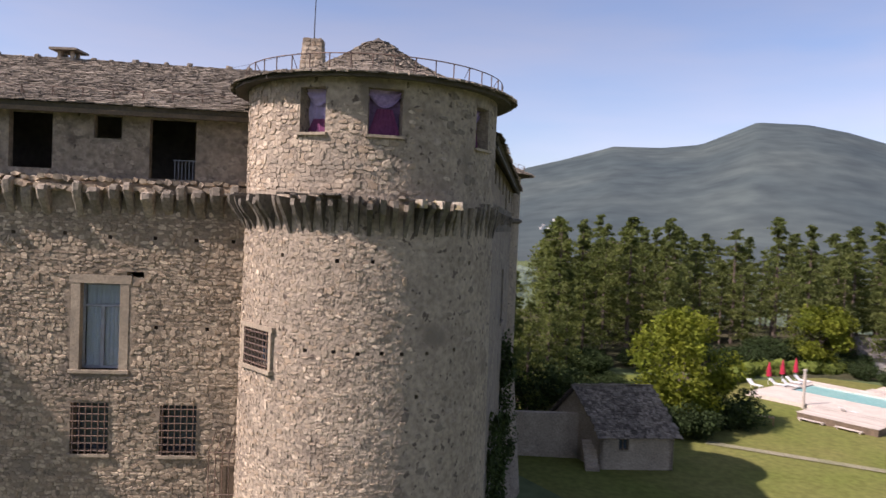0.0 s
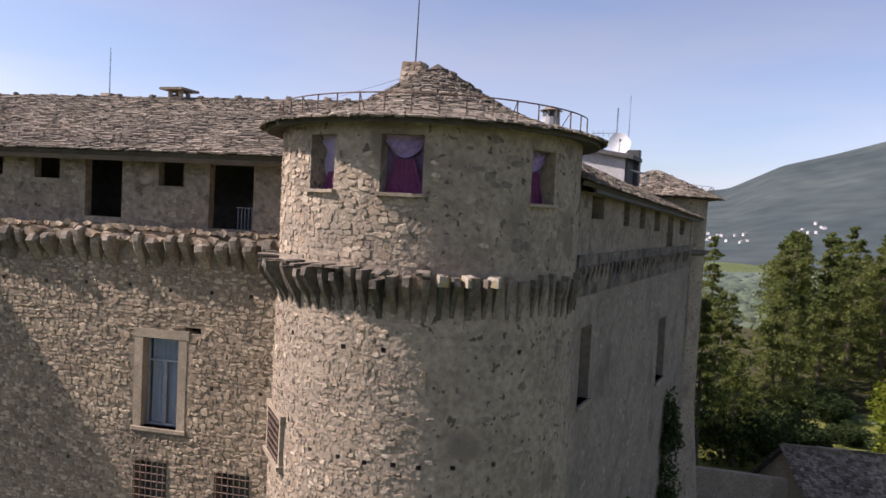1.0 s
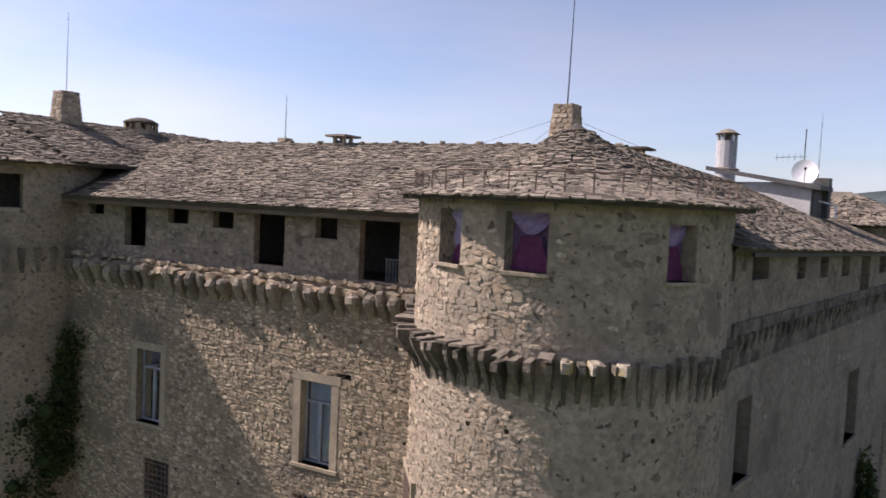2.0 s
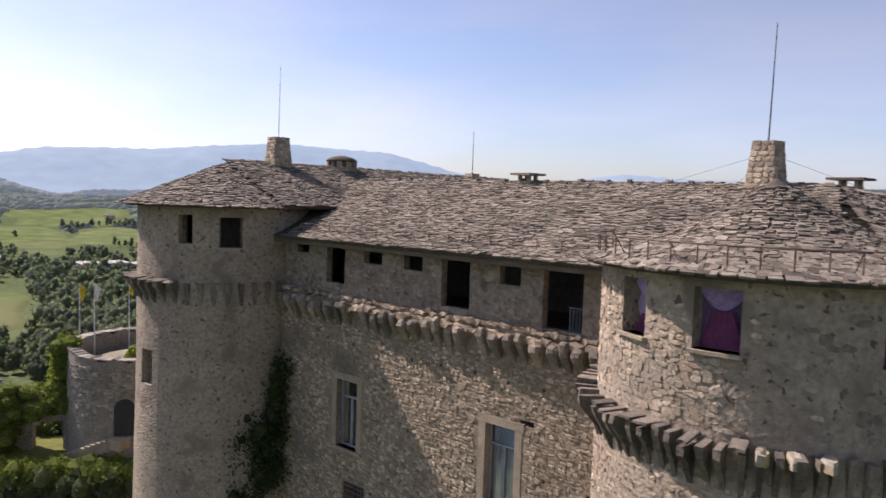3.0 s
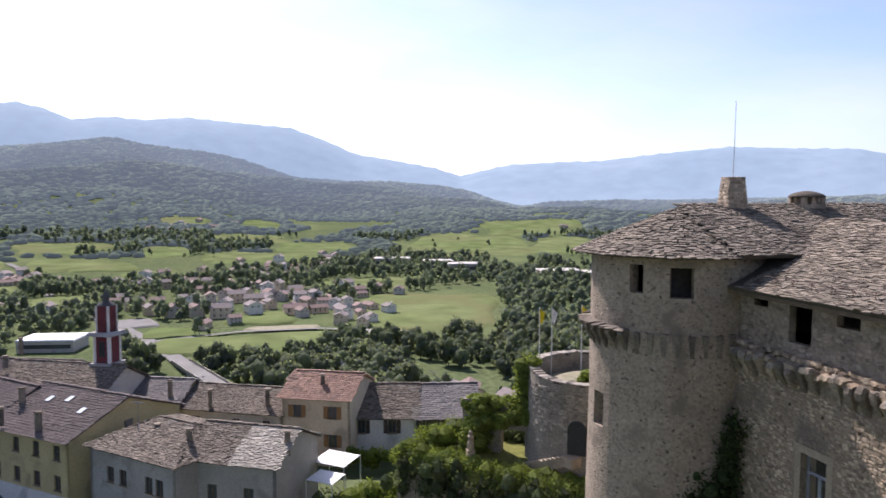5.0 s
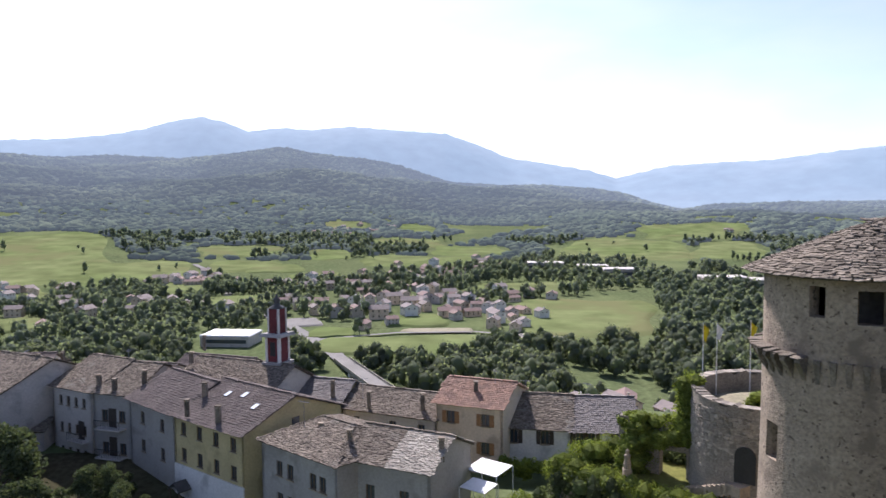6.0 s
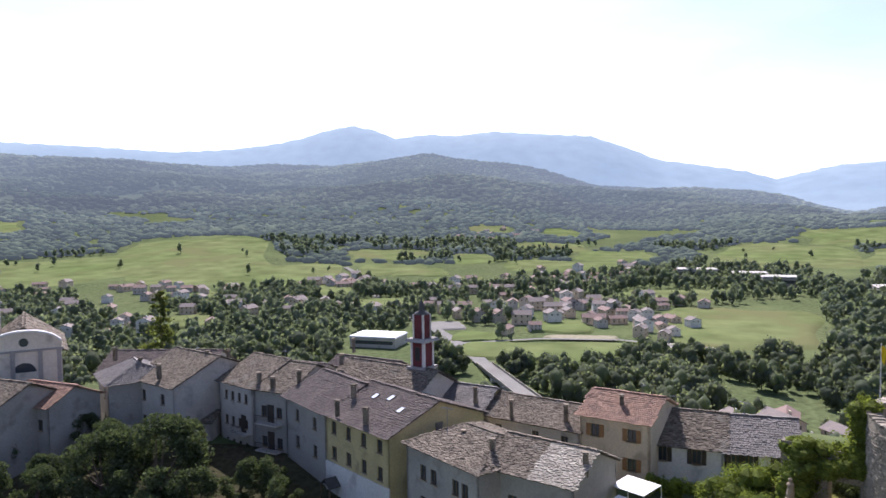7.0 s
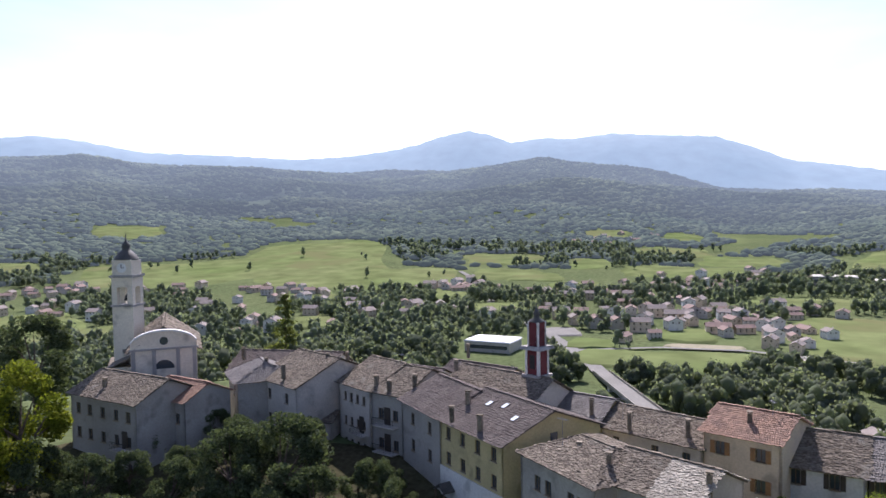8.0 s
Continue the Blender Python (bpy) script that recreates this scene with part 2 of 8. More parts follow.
M_MORTAR = material("lime_mortar", (0.40, 0.325, 0.235), (0.295, 0.24, 0.175), 0.7, 9, 0.3, 0.95, 0.35, 18, stain=(0.20, 0.165, 0.125), stain_scale=0.5)
M_MORTAR_W = material("dark_mortar", (0.27, 0.215, 0.15), (0.19, 0.15, 0.108), 0.8, 9, 0.3, 0.95, 0.5, 18, stain=(0.15, 0.12, 0.09), stain_scale=0.5)
M_STONE = material("rubble_stone", (0.42, 0.34, 0.245), (0.325, 0.26, 0.188), 0.9, 14, 0.32, 0.92, 0.6, 20, island=0.36, tint=(0.31, 0.225, 0.145), stain=(0.25, 0.21, 0.16), stain_scale=0.45, stain_at=0.58)
M_STONE_W = material("brown_rubble_stone", (0.37, 0.295, 0.205), (0.27, 0.215, 0.15), 0.9, 14, 0.3, 0.93, 0.5, 24, island=0.5, tint=(0.24, 0.175, 0.115), stain=(0.19, 0.155, 0.115), stain_scale=0.5, stain_at=0.56)
M_RENDER = material("old_render", (0.345, 0.28, 0.205), (0.26, 0.21, 0.154), 0.7, 7, 0.26, 0.95, 1.0, 11, stain=(0.20, 0.16, 0.12), stain_scale=0.8, stain_at=0.56, pits=(5.5, 0.62, (0.11, 0.085, 0.065)))
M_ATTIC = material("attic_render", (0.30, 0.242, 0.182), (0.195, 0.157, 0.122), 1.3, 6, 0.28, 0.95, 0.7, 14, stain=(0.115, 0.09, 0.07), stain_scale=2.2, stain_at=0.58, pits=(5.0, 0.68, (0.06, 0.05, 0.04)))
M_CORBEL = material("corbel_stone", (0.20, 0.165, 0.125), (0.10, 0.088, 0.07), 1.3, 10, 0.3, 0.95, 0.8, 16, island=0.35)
# band below the east attic: weather stain plus shade put into the colour
M_STAIN_SHADE = material("stained_shaded_render", (0.115, 0.095, 0.075), (0.21, 0.175, 0.135), 1.6, 7, 0.35, 0.95, 0.7, 12, stain=(0.07, 0.06, 0.05), stain_scale=1.4, stain_at=0.5)
M_TONGUE = material("worn_console_stone", (0.27, 0.222, 0.168), (0.15, 0.13, 0.102), 1.3, 10, 0.3, 0.95, 0.8, 16, island=0.4)
M_SLATE = material("stone_slates", (0.222, 0.187, 0.143), (0.138, 0.117, 0.092), 0.5, 11, 0.25, 0.92, 0.45, 24, island=0.52, gloss=0.08)
M_SLATE_OLD = material("mossy_slates", (0.195, 0.165, 0.13), (0.135, 0.115, 0.093), 0.5, 11, 0.25, 0.95, 0.4, 24, island=0.42, gloss=0.05, stain=(0.23, 0.21, 0.175), stain_scale=0.5, stain_at=0.6)
M_SLATE_BED = material("roof_bed", (0.10, 0.085, 0.07), None, 0.6, 8, 0.2, 0.95, 0.4, 15)
M_DARK = material("dark_room", (0.2, 0.175, 0.15), None, 0.5, 5, 0.2, 0.95, 0.2)
M_WOOD = material("weathered_wood", (0.16, 0.115, 0.075), (0.10, 0.075, 0.05), 2, 20, 0.2, 0.8, 0.3, 30)
M_IRON = material("rusty_iron", (0.17, 0.11, 0.08), (0.09, 0.065, 0.05), 4, 25, 0.3, 0.75, 0.2, 40)
M_SILL = material("cut_sandstone", (0.345, 0.28, 0.20), (0.26, 0.21, 0.15), 1.5, 12, 0.22, 0.9, 0.4, 18, stain=(0.24, 0.2, 0.15), stain_scale=1.5)
M_PURPLE = material("purple_cloth", (0.13, 0.075, 0.15), (0.20, 0.12, 0.22), 2.5, 12, 0.2, 0.75, 0.15, 12)
M_MAGENTA = material("magenta_cloth", (0.19, 0.045, 0.11), (0.13, 0.03, 0.09), 2.5, 12, 0.2, 0.7, 0.1)
M_PALE_CLOTH = material("pale_lilac_cloth", (0.42, 0.34, 0.5), None, 2.5, 10, 0.15, 0.8, 0.1)
M_LILAC = material("lilac_cloth", (0.27, 0.18, 0.34), (0.36, 0.27, 0.44), 3, 12, 0.2, 0.75, 0.15, 12)
M_WINDOW = glass("window_glass")
M_CURTAIN = material("net_curtain", (0.72, 0.72, 0.74), (0.58, 0.59, 0.62), 5, 20, 0.15, 0.9, 0.1)
M_FRAME = material("grey_painted_wood", (0.28, 0.29, 0.31), (0.2, 0.2, 0.21), 3, 20, 0.15, 0.6, 0.1)
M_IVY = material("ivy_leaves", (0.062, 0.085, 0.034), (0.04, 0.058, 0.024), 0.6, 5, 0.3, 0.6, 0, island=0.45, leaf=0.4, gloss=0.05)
# hedges and ivy in the sun: sunlight put into a brighter leaf colour
M_IVY_SUN = material("sunlit_leaves", (0.19, 0.225, 0.05), (0.125, 0.16, 0.042), 0.6, 5, 0.3, 0.6, 0, island=0.35, leaf=0.5, gloss=0.03)
M_PINE = material("pine_needles", (0.15, 0.165, 0.055), (0.08, 0.10, 0.036), 0.2, 2, 0.35, 0.7, 0, island=0.4, leaf=0.5, gloss=0.03)
M_LIME = material("yellow_green_leaves", (0.19, 0.20, 0.025), (0.11, 0.14, 0.02), 0.4, 3, 0.3, 0.6, 0, island=0.4, leaf=0.4, gloss=0.05)
M_LEAF = material("green_leaves", (0.13, 0.15, 0.085), (0.095, 0.12, 0.065), 0.3, 3, 0.25, 0.6, 0, island=0.35, leaf=0.6, gloss=0.03)
M_BARK = material("bark", (0.13, 0.10, 0.075), (0.08, 0.06, 0.045), 2, 15, 0.3, 0.95, 0.5, 15)
M_GRASS = material("rough_ground", (0.085, 0.11, 0.05), (0.11, 0.128, 0.062), 0.02, 0.4, 0.3, 0.95, 0.3, 2.0, stain=(0.13, 0.155, 0.07), stain_scale=0.011, stain_at=0.56, gloss=0.0)
M_FIELD = material("field_grass", (0.115, 0.15, 0.055), (0.147, 0.166, 0.074), 0.012, 0.05, 0.26, 0.95, 0.2, 1.0, stain=(0.145, 0.15, 0.07), stain_scale=0.02, stain_at=0.56, gloss=0.0)
M_LAWN = material("lawn", (0.115, 0.135, 0.03), (0.16, 0.15, 0.05), 0.12, 2.0, 0.2, 0.95, 0.3, 6.0, gloss=0.05)
# valley trees: distance haze put into paler, bluer leaf colours
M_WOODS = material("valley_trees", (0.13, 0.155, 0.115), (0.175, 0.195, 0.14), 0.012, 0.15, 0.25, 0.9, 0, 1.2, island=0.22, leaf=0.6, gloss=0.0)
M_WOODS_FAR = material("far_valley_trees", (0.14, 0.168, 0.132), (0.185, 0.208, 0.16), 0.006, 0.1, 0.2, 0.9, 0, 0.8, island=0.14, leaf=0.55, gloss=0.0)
# slopes and hills glow in this colour: painted haze, no lamp
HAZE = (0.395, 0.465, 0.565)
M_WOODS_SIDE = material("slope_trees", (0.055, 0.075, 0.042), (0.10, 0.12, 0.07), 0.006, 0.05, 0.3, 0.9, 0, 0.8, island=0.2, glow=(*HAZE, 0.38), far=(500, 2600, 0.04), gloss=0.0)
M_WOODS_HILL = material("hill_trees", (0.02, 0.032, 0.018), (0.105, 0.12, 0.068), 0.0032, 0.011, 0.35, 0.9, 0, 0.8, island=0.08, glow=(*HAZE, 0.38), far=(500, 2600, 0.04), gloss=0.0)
# ravine leaves: the houses' shade and some haze put into the leaf colour
M_OAK = material("shade_toned_leaves", (0.095, 0.115, 0.068), (0.07, 0.09, 0.05), 0.3, 3, 0.3, 0.6, 0, island=0.4, leaf=0.35, gloss=0.03)
# east wing render: its shaded side is put into a darker base colour
M_RENDER_DARK = material("shade_darkened_render", (0.27, 0.225, 0.175), (0.195, 0.16, 0.125), 0.6, 5, 0.22, 0.95, 0.6, 9, stain=(0.15, 0.125, 0.10), stain_scale=0.5, stain_at=0.55, pits=(3.5, 0.68, (0.10, 0.08, 0.06)))
# garden shrubs: the castle's shadow is put into a dark leaf colour
M_SHRUB = material("shrub_leaves", (0.045, 0.064, 0.026), (0.034, 0.05, 0.02), 0.4, 3, 0.3, 0.7, 0, island=0.4, leaf=0.3, gloss=0.03)
M_FOREST = material("forest_floor", (0.05, 0.052, 0.028), (0.075, 0.065, 0.04), 0.15, 1.5, 0.3, 0.95, 0.3, 4, gloss=0.0)
M_DUST = material("dusty_earth", (0.27, 0.235, 0.165), (0.19, 0.18, 0.10), 0.5, 6, 0.25, 0.95, 0.3, 10)
# roof windows: the sky's reflection is put into the pale base colour
M_SKYLIGHT = glass("sky_pale_roof_glass", (0.6, 0.65, 0.7), 0.12)
M_SLATE_PALE = material("new_stone_slates", (0.35, 0.315, 0.26), (0.26, 0.235, 0.19), 0.5, 11, 0.2, 0.88, 0.4, 24, island=0.3)
M_GREY_RUBBLE = material("grey_rubble", (0.27, 0.235, 0.185), (0.19, 0.165, 0.13), 0.8, 8, 0.3, 0.95, 0.6, 14, stain=(0.33, 0.29, 0.23), stain_scale=0.5, stain_at=0.62)
M_GREY_STONE = material("grey_stones", (0.31, 0.27, 0.215), (0.21, 0.185, 0.15), 0.9, 12, 0.25, 0.92, 0.5, 20, island=0.4)
M_ROAD = material("road", (0.215, 0.205, 0.19), (0.17, 0.165, 0.15), 0.1, 2, 0.15, 0.95, 0.1, 3, gloss=0.1)
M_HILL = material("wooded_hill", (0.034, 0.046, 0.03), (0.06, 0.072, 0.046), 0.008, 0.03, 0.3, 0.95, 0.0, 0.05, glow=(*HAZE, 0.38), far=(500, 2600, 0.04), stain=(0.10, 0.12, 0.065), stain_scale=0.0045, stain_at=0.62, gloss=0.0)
# mountains: blue haze put into a steady glow and the base colour
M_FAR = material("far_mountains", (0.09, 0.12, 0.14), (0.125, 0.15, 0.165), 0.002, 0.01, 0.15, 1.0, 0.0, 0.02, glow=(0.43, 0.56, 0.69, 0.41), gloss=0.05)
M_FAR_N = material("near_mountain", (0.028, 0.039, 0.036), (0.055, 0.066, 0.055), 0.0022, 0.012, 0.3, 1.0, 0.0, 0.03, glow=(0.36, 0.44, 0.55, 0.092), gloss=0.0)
M_WATER = material("pool_water", (0.24, 0.46, 0.44), (0.3, 0.52, 0.48), 0.4, 3, 0.1, 0.08, 0.05, 3)
M_DECK = material("pale_deck", (0.52, 0.45, 0.38), (0.42, 0.36, 0.3), 0.6, 6, 0.12, 0.85, 0.1, 10, island=0.15)
M_WHITE = material("white_paint", (0.75, 0.74, 0.72), (0.62, 0.62, 0.6), 0.8, 6, 0.08, 0.6, 0.1)
M_RED = material("red_canvas", (0.42, 0.02, 0.05), None, 2, 8, 0.15, 0.8, 0.1)
M_BLACK = material("dark_metal_and_openings", (0.03, 0.03, 0.032), None, 2, 8, 0.2, 0.5, 0.1)
M_LEAD = material("dark_sheet", (0.06, 0.058, 0.056), (0.09, 0.085, 0.08), 1, 8, 0.2, 0.6, 0.2)
M_YELLOW_FLAG = material("yellow_flag", (0.7, 0.55, 0.02), None, 2, 8, 0.1, 0.8, 0.0)
M_PALE_TERRACE = material("gravel", (0.34, 0.31, 0.26), (0.27, 0.25, 0.2), 0.6, 8, 0.15, 0.95, 0.3, 12)
M_TERRACOTTA = material("terracotta_tiles", (0.29, 0.175, 0.12), (0.22, 0.14, 0.105), 0.8, 9, 0.2, 0.85, 0.3, 12, island=0.25)
M_BROWN_TILE = material("brown_tiles", (0.155, 0.13, 0.117), (0.12, 0.10, 0.09), 0.5, 8, 0.15, 0.9, 0.2, 12, island=0.18, gloss=0.1)
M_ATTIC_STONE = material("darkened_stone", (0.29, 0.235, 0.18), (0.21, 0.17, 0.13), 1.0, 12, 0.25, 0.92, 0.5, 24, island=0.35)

# ---- castle ----
Z3 = np.array([0.0, 0.0, 1.0])
P0, DW, NW = np.array([-11.0, 21.56, 0.0]), unit((1, 0.11, 0)), unit((0.11, -1, 0))
E0, E1 = np.array([1.25, 23.0, 0.0]), np.array([4.15, 44.0, 0.0])
DE, LEN_E = unit(E1 - E0), float(np.linalg.norm(E1 - E0))
NE = np.array([DE[1], -DE[0], 0.0])
CA, RA = np.array([-2.13, 21.43, 0.0]), 3.6
CB, RB = np.array([-25.05, 19.7, 0.0]), 3.65
CC, RC = np.array([2.0, 46.5, 0.0]), 2.85
GROUND_W, GROUND_E = 7.0, 4.0


def at_w(u, v, d):
    return P0 + DW * u - NW * d + Z3 * v


def at_e(u, v, d):
    return E0 + DE * u - NE * d + Z3 * v


def at_tower(c, r):
    """u in degrees from the south of the tower, towards the east."""
    def place(u, v, d):
        rad = r(v) if callable(r) else r
        a = radians(u)
        return c + np.array([math.sin(a) * (rad - d), -math.cos(a) * (rad - d), v])
    return place


def flat_surface(place, along, outward):
    return lambda u, v: (place(u, v, 0.0), along, Z3, outward, 1.0)


def round_surface(c, r):
    def surface(u, v):
        a = radians(u)
        out = np.array([math.sin(a), -math.cos(a), 0.0])
        rad = r(v) if callable(r) else r
        return c + out * rad + Z3 * v, np.array([math.cos(a), math.sin(a), 0.0]), Z3, out, radians(1) * rad
    return surface


def xw(x):
    """Along the wing, from an x of the plan."""
    return (x + 11.0) / DW[0]


def clear_of(holes, margin=0.0):
    return lambda u, v, hw, hh: not any(h[0] - hw - margin < u < h[1] + hw + margin and h[2] - hh < v < h[3] + hh for h in holes)


def corbel(g, p, along, out, width, height, reach, seed):
    """A rough stone console: narrow at the foot, leaning out to its head."""
    r = np.random.default_rng(seed)
    k = lambda a: a * r.uniform(0.88, 1.12)
    prof = [(-0.1, 0.0), (0.02, 0.0), (reach * k(0.32), height * k(0.3)), (reach * k(0.68), height * k(0.56)), (reach * k(0.97), height * 0.8), (reach, height), (-0.1, height)]
    n, w = len(prof), width / 2
    lean = r.uniform(-0.04, 0.04)
    v = []
    for s in (-1, 1):
        for x, y in prof:
            v.append(p + along * (s * w * (0.7 + 0.35 * y / height) * r.uniform(0.9, 1.08) + lean * y / height) + out * x + Z3 * y)
    g.add(v, [tuple(range(n - 1, -1, -1)), tuple(range(n, 2 * n))] + [(i, (i + 1) % n, n + (i + 1) % n, n + i) for i in range(n)])


def bars(parent, p, along, out, width, height, nu, nv, r=0.02):
    """An iron window grille."""
    g = Geo()
    for i in range(nu):
        a = p + along * (width * ((i + 0.5) / nu - 0.5))
        g.tube(a, a + Z3 * height, r, sides=5)
    for j in range(nv):
        a = p + Z3 * (height * (j + 0.5) / nv)
        g.tube(a - along * width / 2, a + along * width / 2, r, sides=5)
    return part("grille", g, M_IRON, parent, "rusty iron grille")


def stone_surround(parent, p, along, out, width, height, t, proud=0.05):
    """Jambs, lintel and sill of cut stone round an opening whose foot is p."""
    m = lambda: np.array([[along[0], out[0], 0, p[0]], [along[1], out[1], 0, p[1]], [0, 0, 1, p[2]], [0, 0, 0, 1]])
    w = width / 2
    for name, lo, hi in (("jamb", (-w - t, -0.25, 0), (-w, proud, height)), ("jamb", (w, -0.25, 0), (w + t, proud, height)),
                         ("lintel", (-w - t - 0.06, -0.25, height), (w + t + 0.06, proud + 0.01, height + t)), ("sill", (-w - t - 0.04, -0.3, -0.1), (w + t + 0.04, proud + 0.06, 0))):
        part(name, Geo().box(lo, hi, m()), M_SILL, parent)


def casement(parent, p, along, out, width, height, deep, transom=0.72):
    """A two-leaf wooden window with a transom light, curtains behind the glass."""
    m = np.array([[along[0], out[0], 0, p[0]], [along[1], out[1], 0, p[1]], [0, 0, 1, p[2]], [0, 0, 0, 1]])
    win = part("window", Geo().box((-width / 2, -deep - 0.03, 0), (width / 2, -deep + 0.03, 0.07), m), M_FRAME, parent, "grey wooden casement window with a transom")
    g, w, b = Geo(), width / 2, 0.065
    for x0, x1 in ((-w, -w + b), (w - b, w), (-b * 0.8, b * 0.8)):
        g.box((x0, -deep - 0.03, 0.07), (x1, -deep + 0.04, height * (1 if x0 != -b * 0.8 else transom)), m)
    for z in (height * transom, height - b):
        g.box((-w + b, -deep - 0.03, z), (w - b, -deep + 0.05, z + b), m)
    part("window_frame", g, M_FRAME, win)
    for x0, x1, z0, z1 in ((-w + b, -b * 0.8, 0.07, height * transom), (b * 0.8, w - b, 0.07, height * transom), (-w + b, w - b, height * transom + b, height - b)):
        part("pane", Geo().box((x0, -deep - 0.012, z0), (x1, -deep - 0.004, z1), m), M_CLEAR, win).visible_shadow = False
    c = Geo()
    n = 26
    for x0, x1, z1 in ((-w + b, w - b, height),):
        xs = np.linspace(x0, x1, n)
        top = [m[:3, :3] @ np.array((x, -deep - 0.10 + 0.025 * math.sin(i * 1.9) + 0.01 * math.sin(i * 0.7), z)) + m[:3, 3] for z in (0.02, z1) for i, x in enumerate(xs)]
        c.add(top, [(i, i + 1, n + i + 1, n + i) for i in range(n - 1)])
    part("curtain", c, M_CURTAIN, win, "pale net curtain", smooth=True)
    return win


M_CLEAR = bpy.data.materials.new("clear_pane")
M_CLEAR.use_nodes = True
_b = M_CLEAR.node_tree.nodes["Principled BSDF"]
_b.inputs["Transmission Weight"].default_value, _b.inputs["Roughness"].default_value, _b.inputs["IOR"].default_value = 1.0, 0.02, 1.45
_b.inputs["Base Color"].default_value = (0.85, 0.9, 0.95, 1)


def slate_rows(line, up, half, row=0.1, wide=(0.11, 0.34), thick=(0.022, 0.05), keep=None):
    """Slates in rows. line(s) -> left end, right end of the row that lies s metres up the slope."""
    out, s = [], 0.0
    while s < half:
        a, b, n = line(s)
        a, b = np.array(a), np.array(b)
        length = float(np.linalg.norm(b - a))
        if length > 0.3:
            al = (b - a) / length
            upv = np.cross(n, al)
            x = -RNG.uniform(0, 0.3)
            while x < length:
                w = RNG.uniform(*wide)
                c = a + al * (x + w / 2) + n * RNG.uniform(0.015, 0.05)
                x += w + 0.01
                if keep is not None and not keep(c):
                    continue
                t, k = RNG.uniform(-0.07, 0.07), RNG.uniform(-0.2, -0.06)
                u2 = unit(al + upv * t)
                v2 = unit(np.cross(n, u2) + n * k)
                n2 = np.cross(u2, v2)
                out.append(basis(c + upv * RNG.uniform(-0.05, 0.05), u2, v2, n2, w, row * RNG.uniform(1.5, 2.1), RNG.uniform(*thick)))
        s += row
    return out


def plane_rows(a, b, c, d):
    """Rows over the roof plane with eave a-b and ridge d-c."""
    a, b, c, d = (np.array(q, float) for q in (a, b, c, d))
    n = unit(np.cross(b - a, d - a))
    h = float(np.linalg.norm((c + d) / 2 - (a + b) / 2))
    return (lambda s: (a + (d - a) * s / h, b + (c - b) * s / h, n)), h


def roof_plane_solid(g, a, b, c, d, t=0.12):
    q = [np.array(x, float) for x in (a, b, c, d)]
    n = unit(np.cross(q[1] - q[0], q[3] - q[0]))
    g.add(q + [x - n * t for x in q], [(0, 1, 2, 3), (7, 6, 5, 4), (0, 4, 5, 1), (1, 5, 6, 2), (2, 6, 7, 3), (3, 7, 4, 0)])


# heights of the roofs, to keep slates of one out of another
APEX_A, EAVE_A, REACH_A = 27.45, 25.62, 3.98
APEX_B, EAVE_B, REACH_B = 28.05, 26.25, 4.2
RIDGE_W, EAVE_W, OFF_W = 27.5, 25.12, 5.5


def h_cone(c, apex, eave, reach):
    return lambda p: apex - (apex - eave) * math.hypot(p[0] - c[0], p[1] - c[1]) / reach if math.hypot(p[0] - c[0], p[1] - c[1]) < reach else -99


def h_gable(o, along, inward, u0, u1, off, eave, ridge, over=0.45):
    def h(p):
        q = np.array([p[0] - o[0], p[1] - o[1]])
        u, d = float(q @ along[:2]), float(q @ inward[:2])
        if not (u0 <= u <= u1) or not (-over <= d <= 2 * off + over):
            return -99
        return eave + (ridge - eave) * (1 - abs(d - off) / (off + over))
    return h


H_A0 = h_cone(CA, APEX_A, EAVE_A, REACH_A)
H_A = lambda p: H_A0(p) - 0.33
H_B = h_cone(CB, APEX_B, EAVE_B, REACH_B)
H_W = h_gable(P0, DW, -NW, -16, 16, OFF_W, EAVE_W, RIDGE_W)
H_E = h_gable(E0, DE, -NE, 5, LEN_E - 1, 5.3, 24.75, 27.2)
WEST0 = CB - DW * 4.3
H_WEST = h_gable(WEST0, -NW, DW, 0, 24, 4.3, 26.3, 28.15, 0.0)


def above(own, others):
    return lambda p: all(p[2] + 0.03 > o(p) for o in others)


plaster_grey = material("grey_plaster_dormer", (0.42, 0.41, 0.40), (0.34, 0.33, 0.32), 0.6, 6, 0.12, 0.9, 0.15, 8)

# ---- south wing ----
wing = thing("castle_wing", (-13, 21.3, GROUND_W), "rubble stone castle wing with an uneven stone slate roof", "castle wing")
OPEN_W = [(xw(a), xw(b), c, d) for a, b, c, d in (
    (-12.95, -11.73, 23.24, 24.9), (-8.95, -7.6, 23.08, 24.88), (-18.87, -17.8, 23.45, 24.96), (-10.55, -9.76, 24.22, 24.9),
    (-14.7, -13.82, 24.3, 24.92), (-16.75, -15.8, 24.35, 24.93), (-20.74, -19.96, 24.49, 24.98))]
FRENCH = [(xw(-10.76), xw(-9.62), 17.25, 19.86), (xw(-17.9), xw(-16.75), 17.3, 19.88)]
GRILLE = [(xw(-10.96), xw(-9.87), 14.7, 16.25), (xw(-8.38), xw(-7.3), 14.67, 16.2), (xw(-17.42), xw(-16.25), 14.68, 16.05)]
SLOT = [(xw(-9.45), xw(-8.95), 20.07, 20.24)]
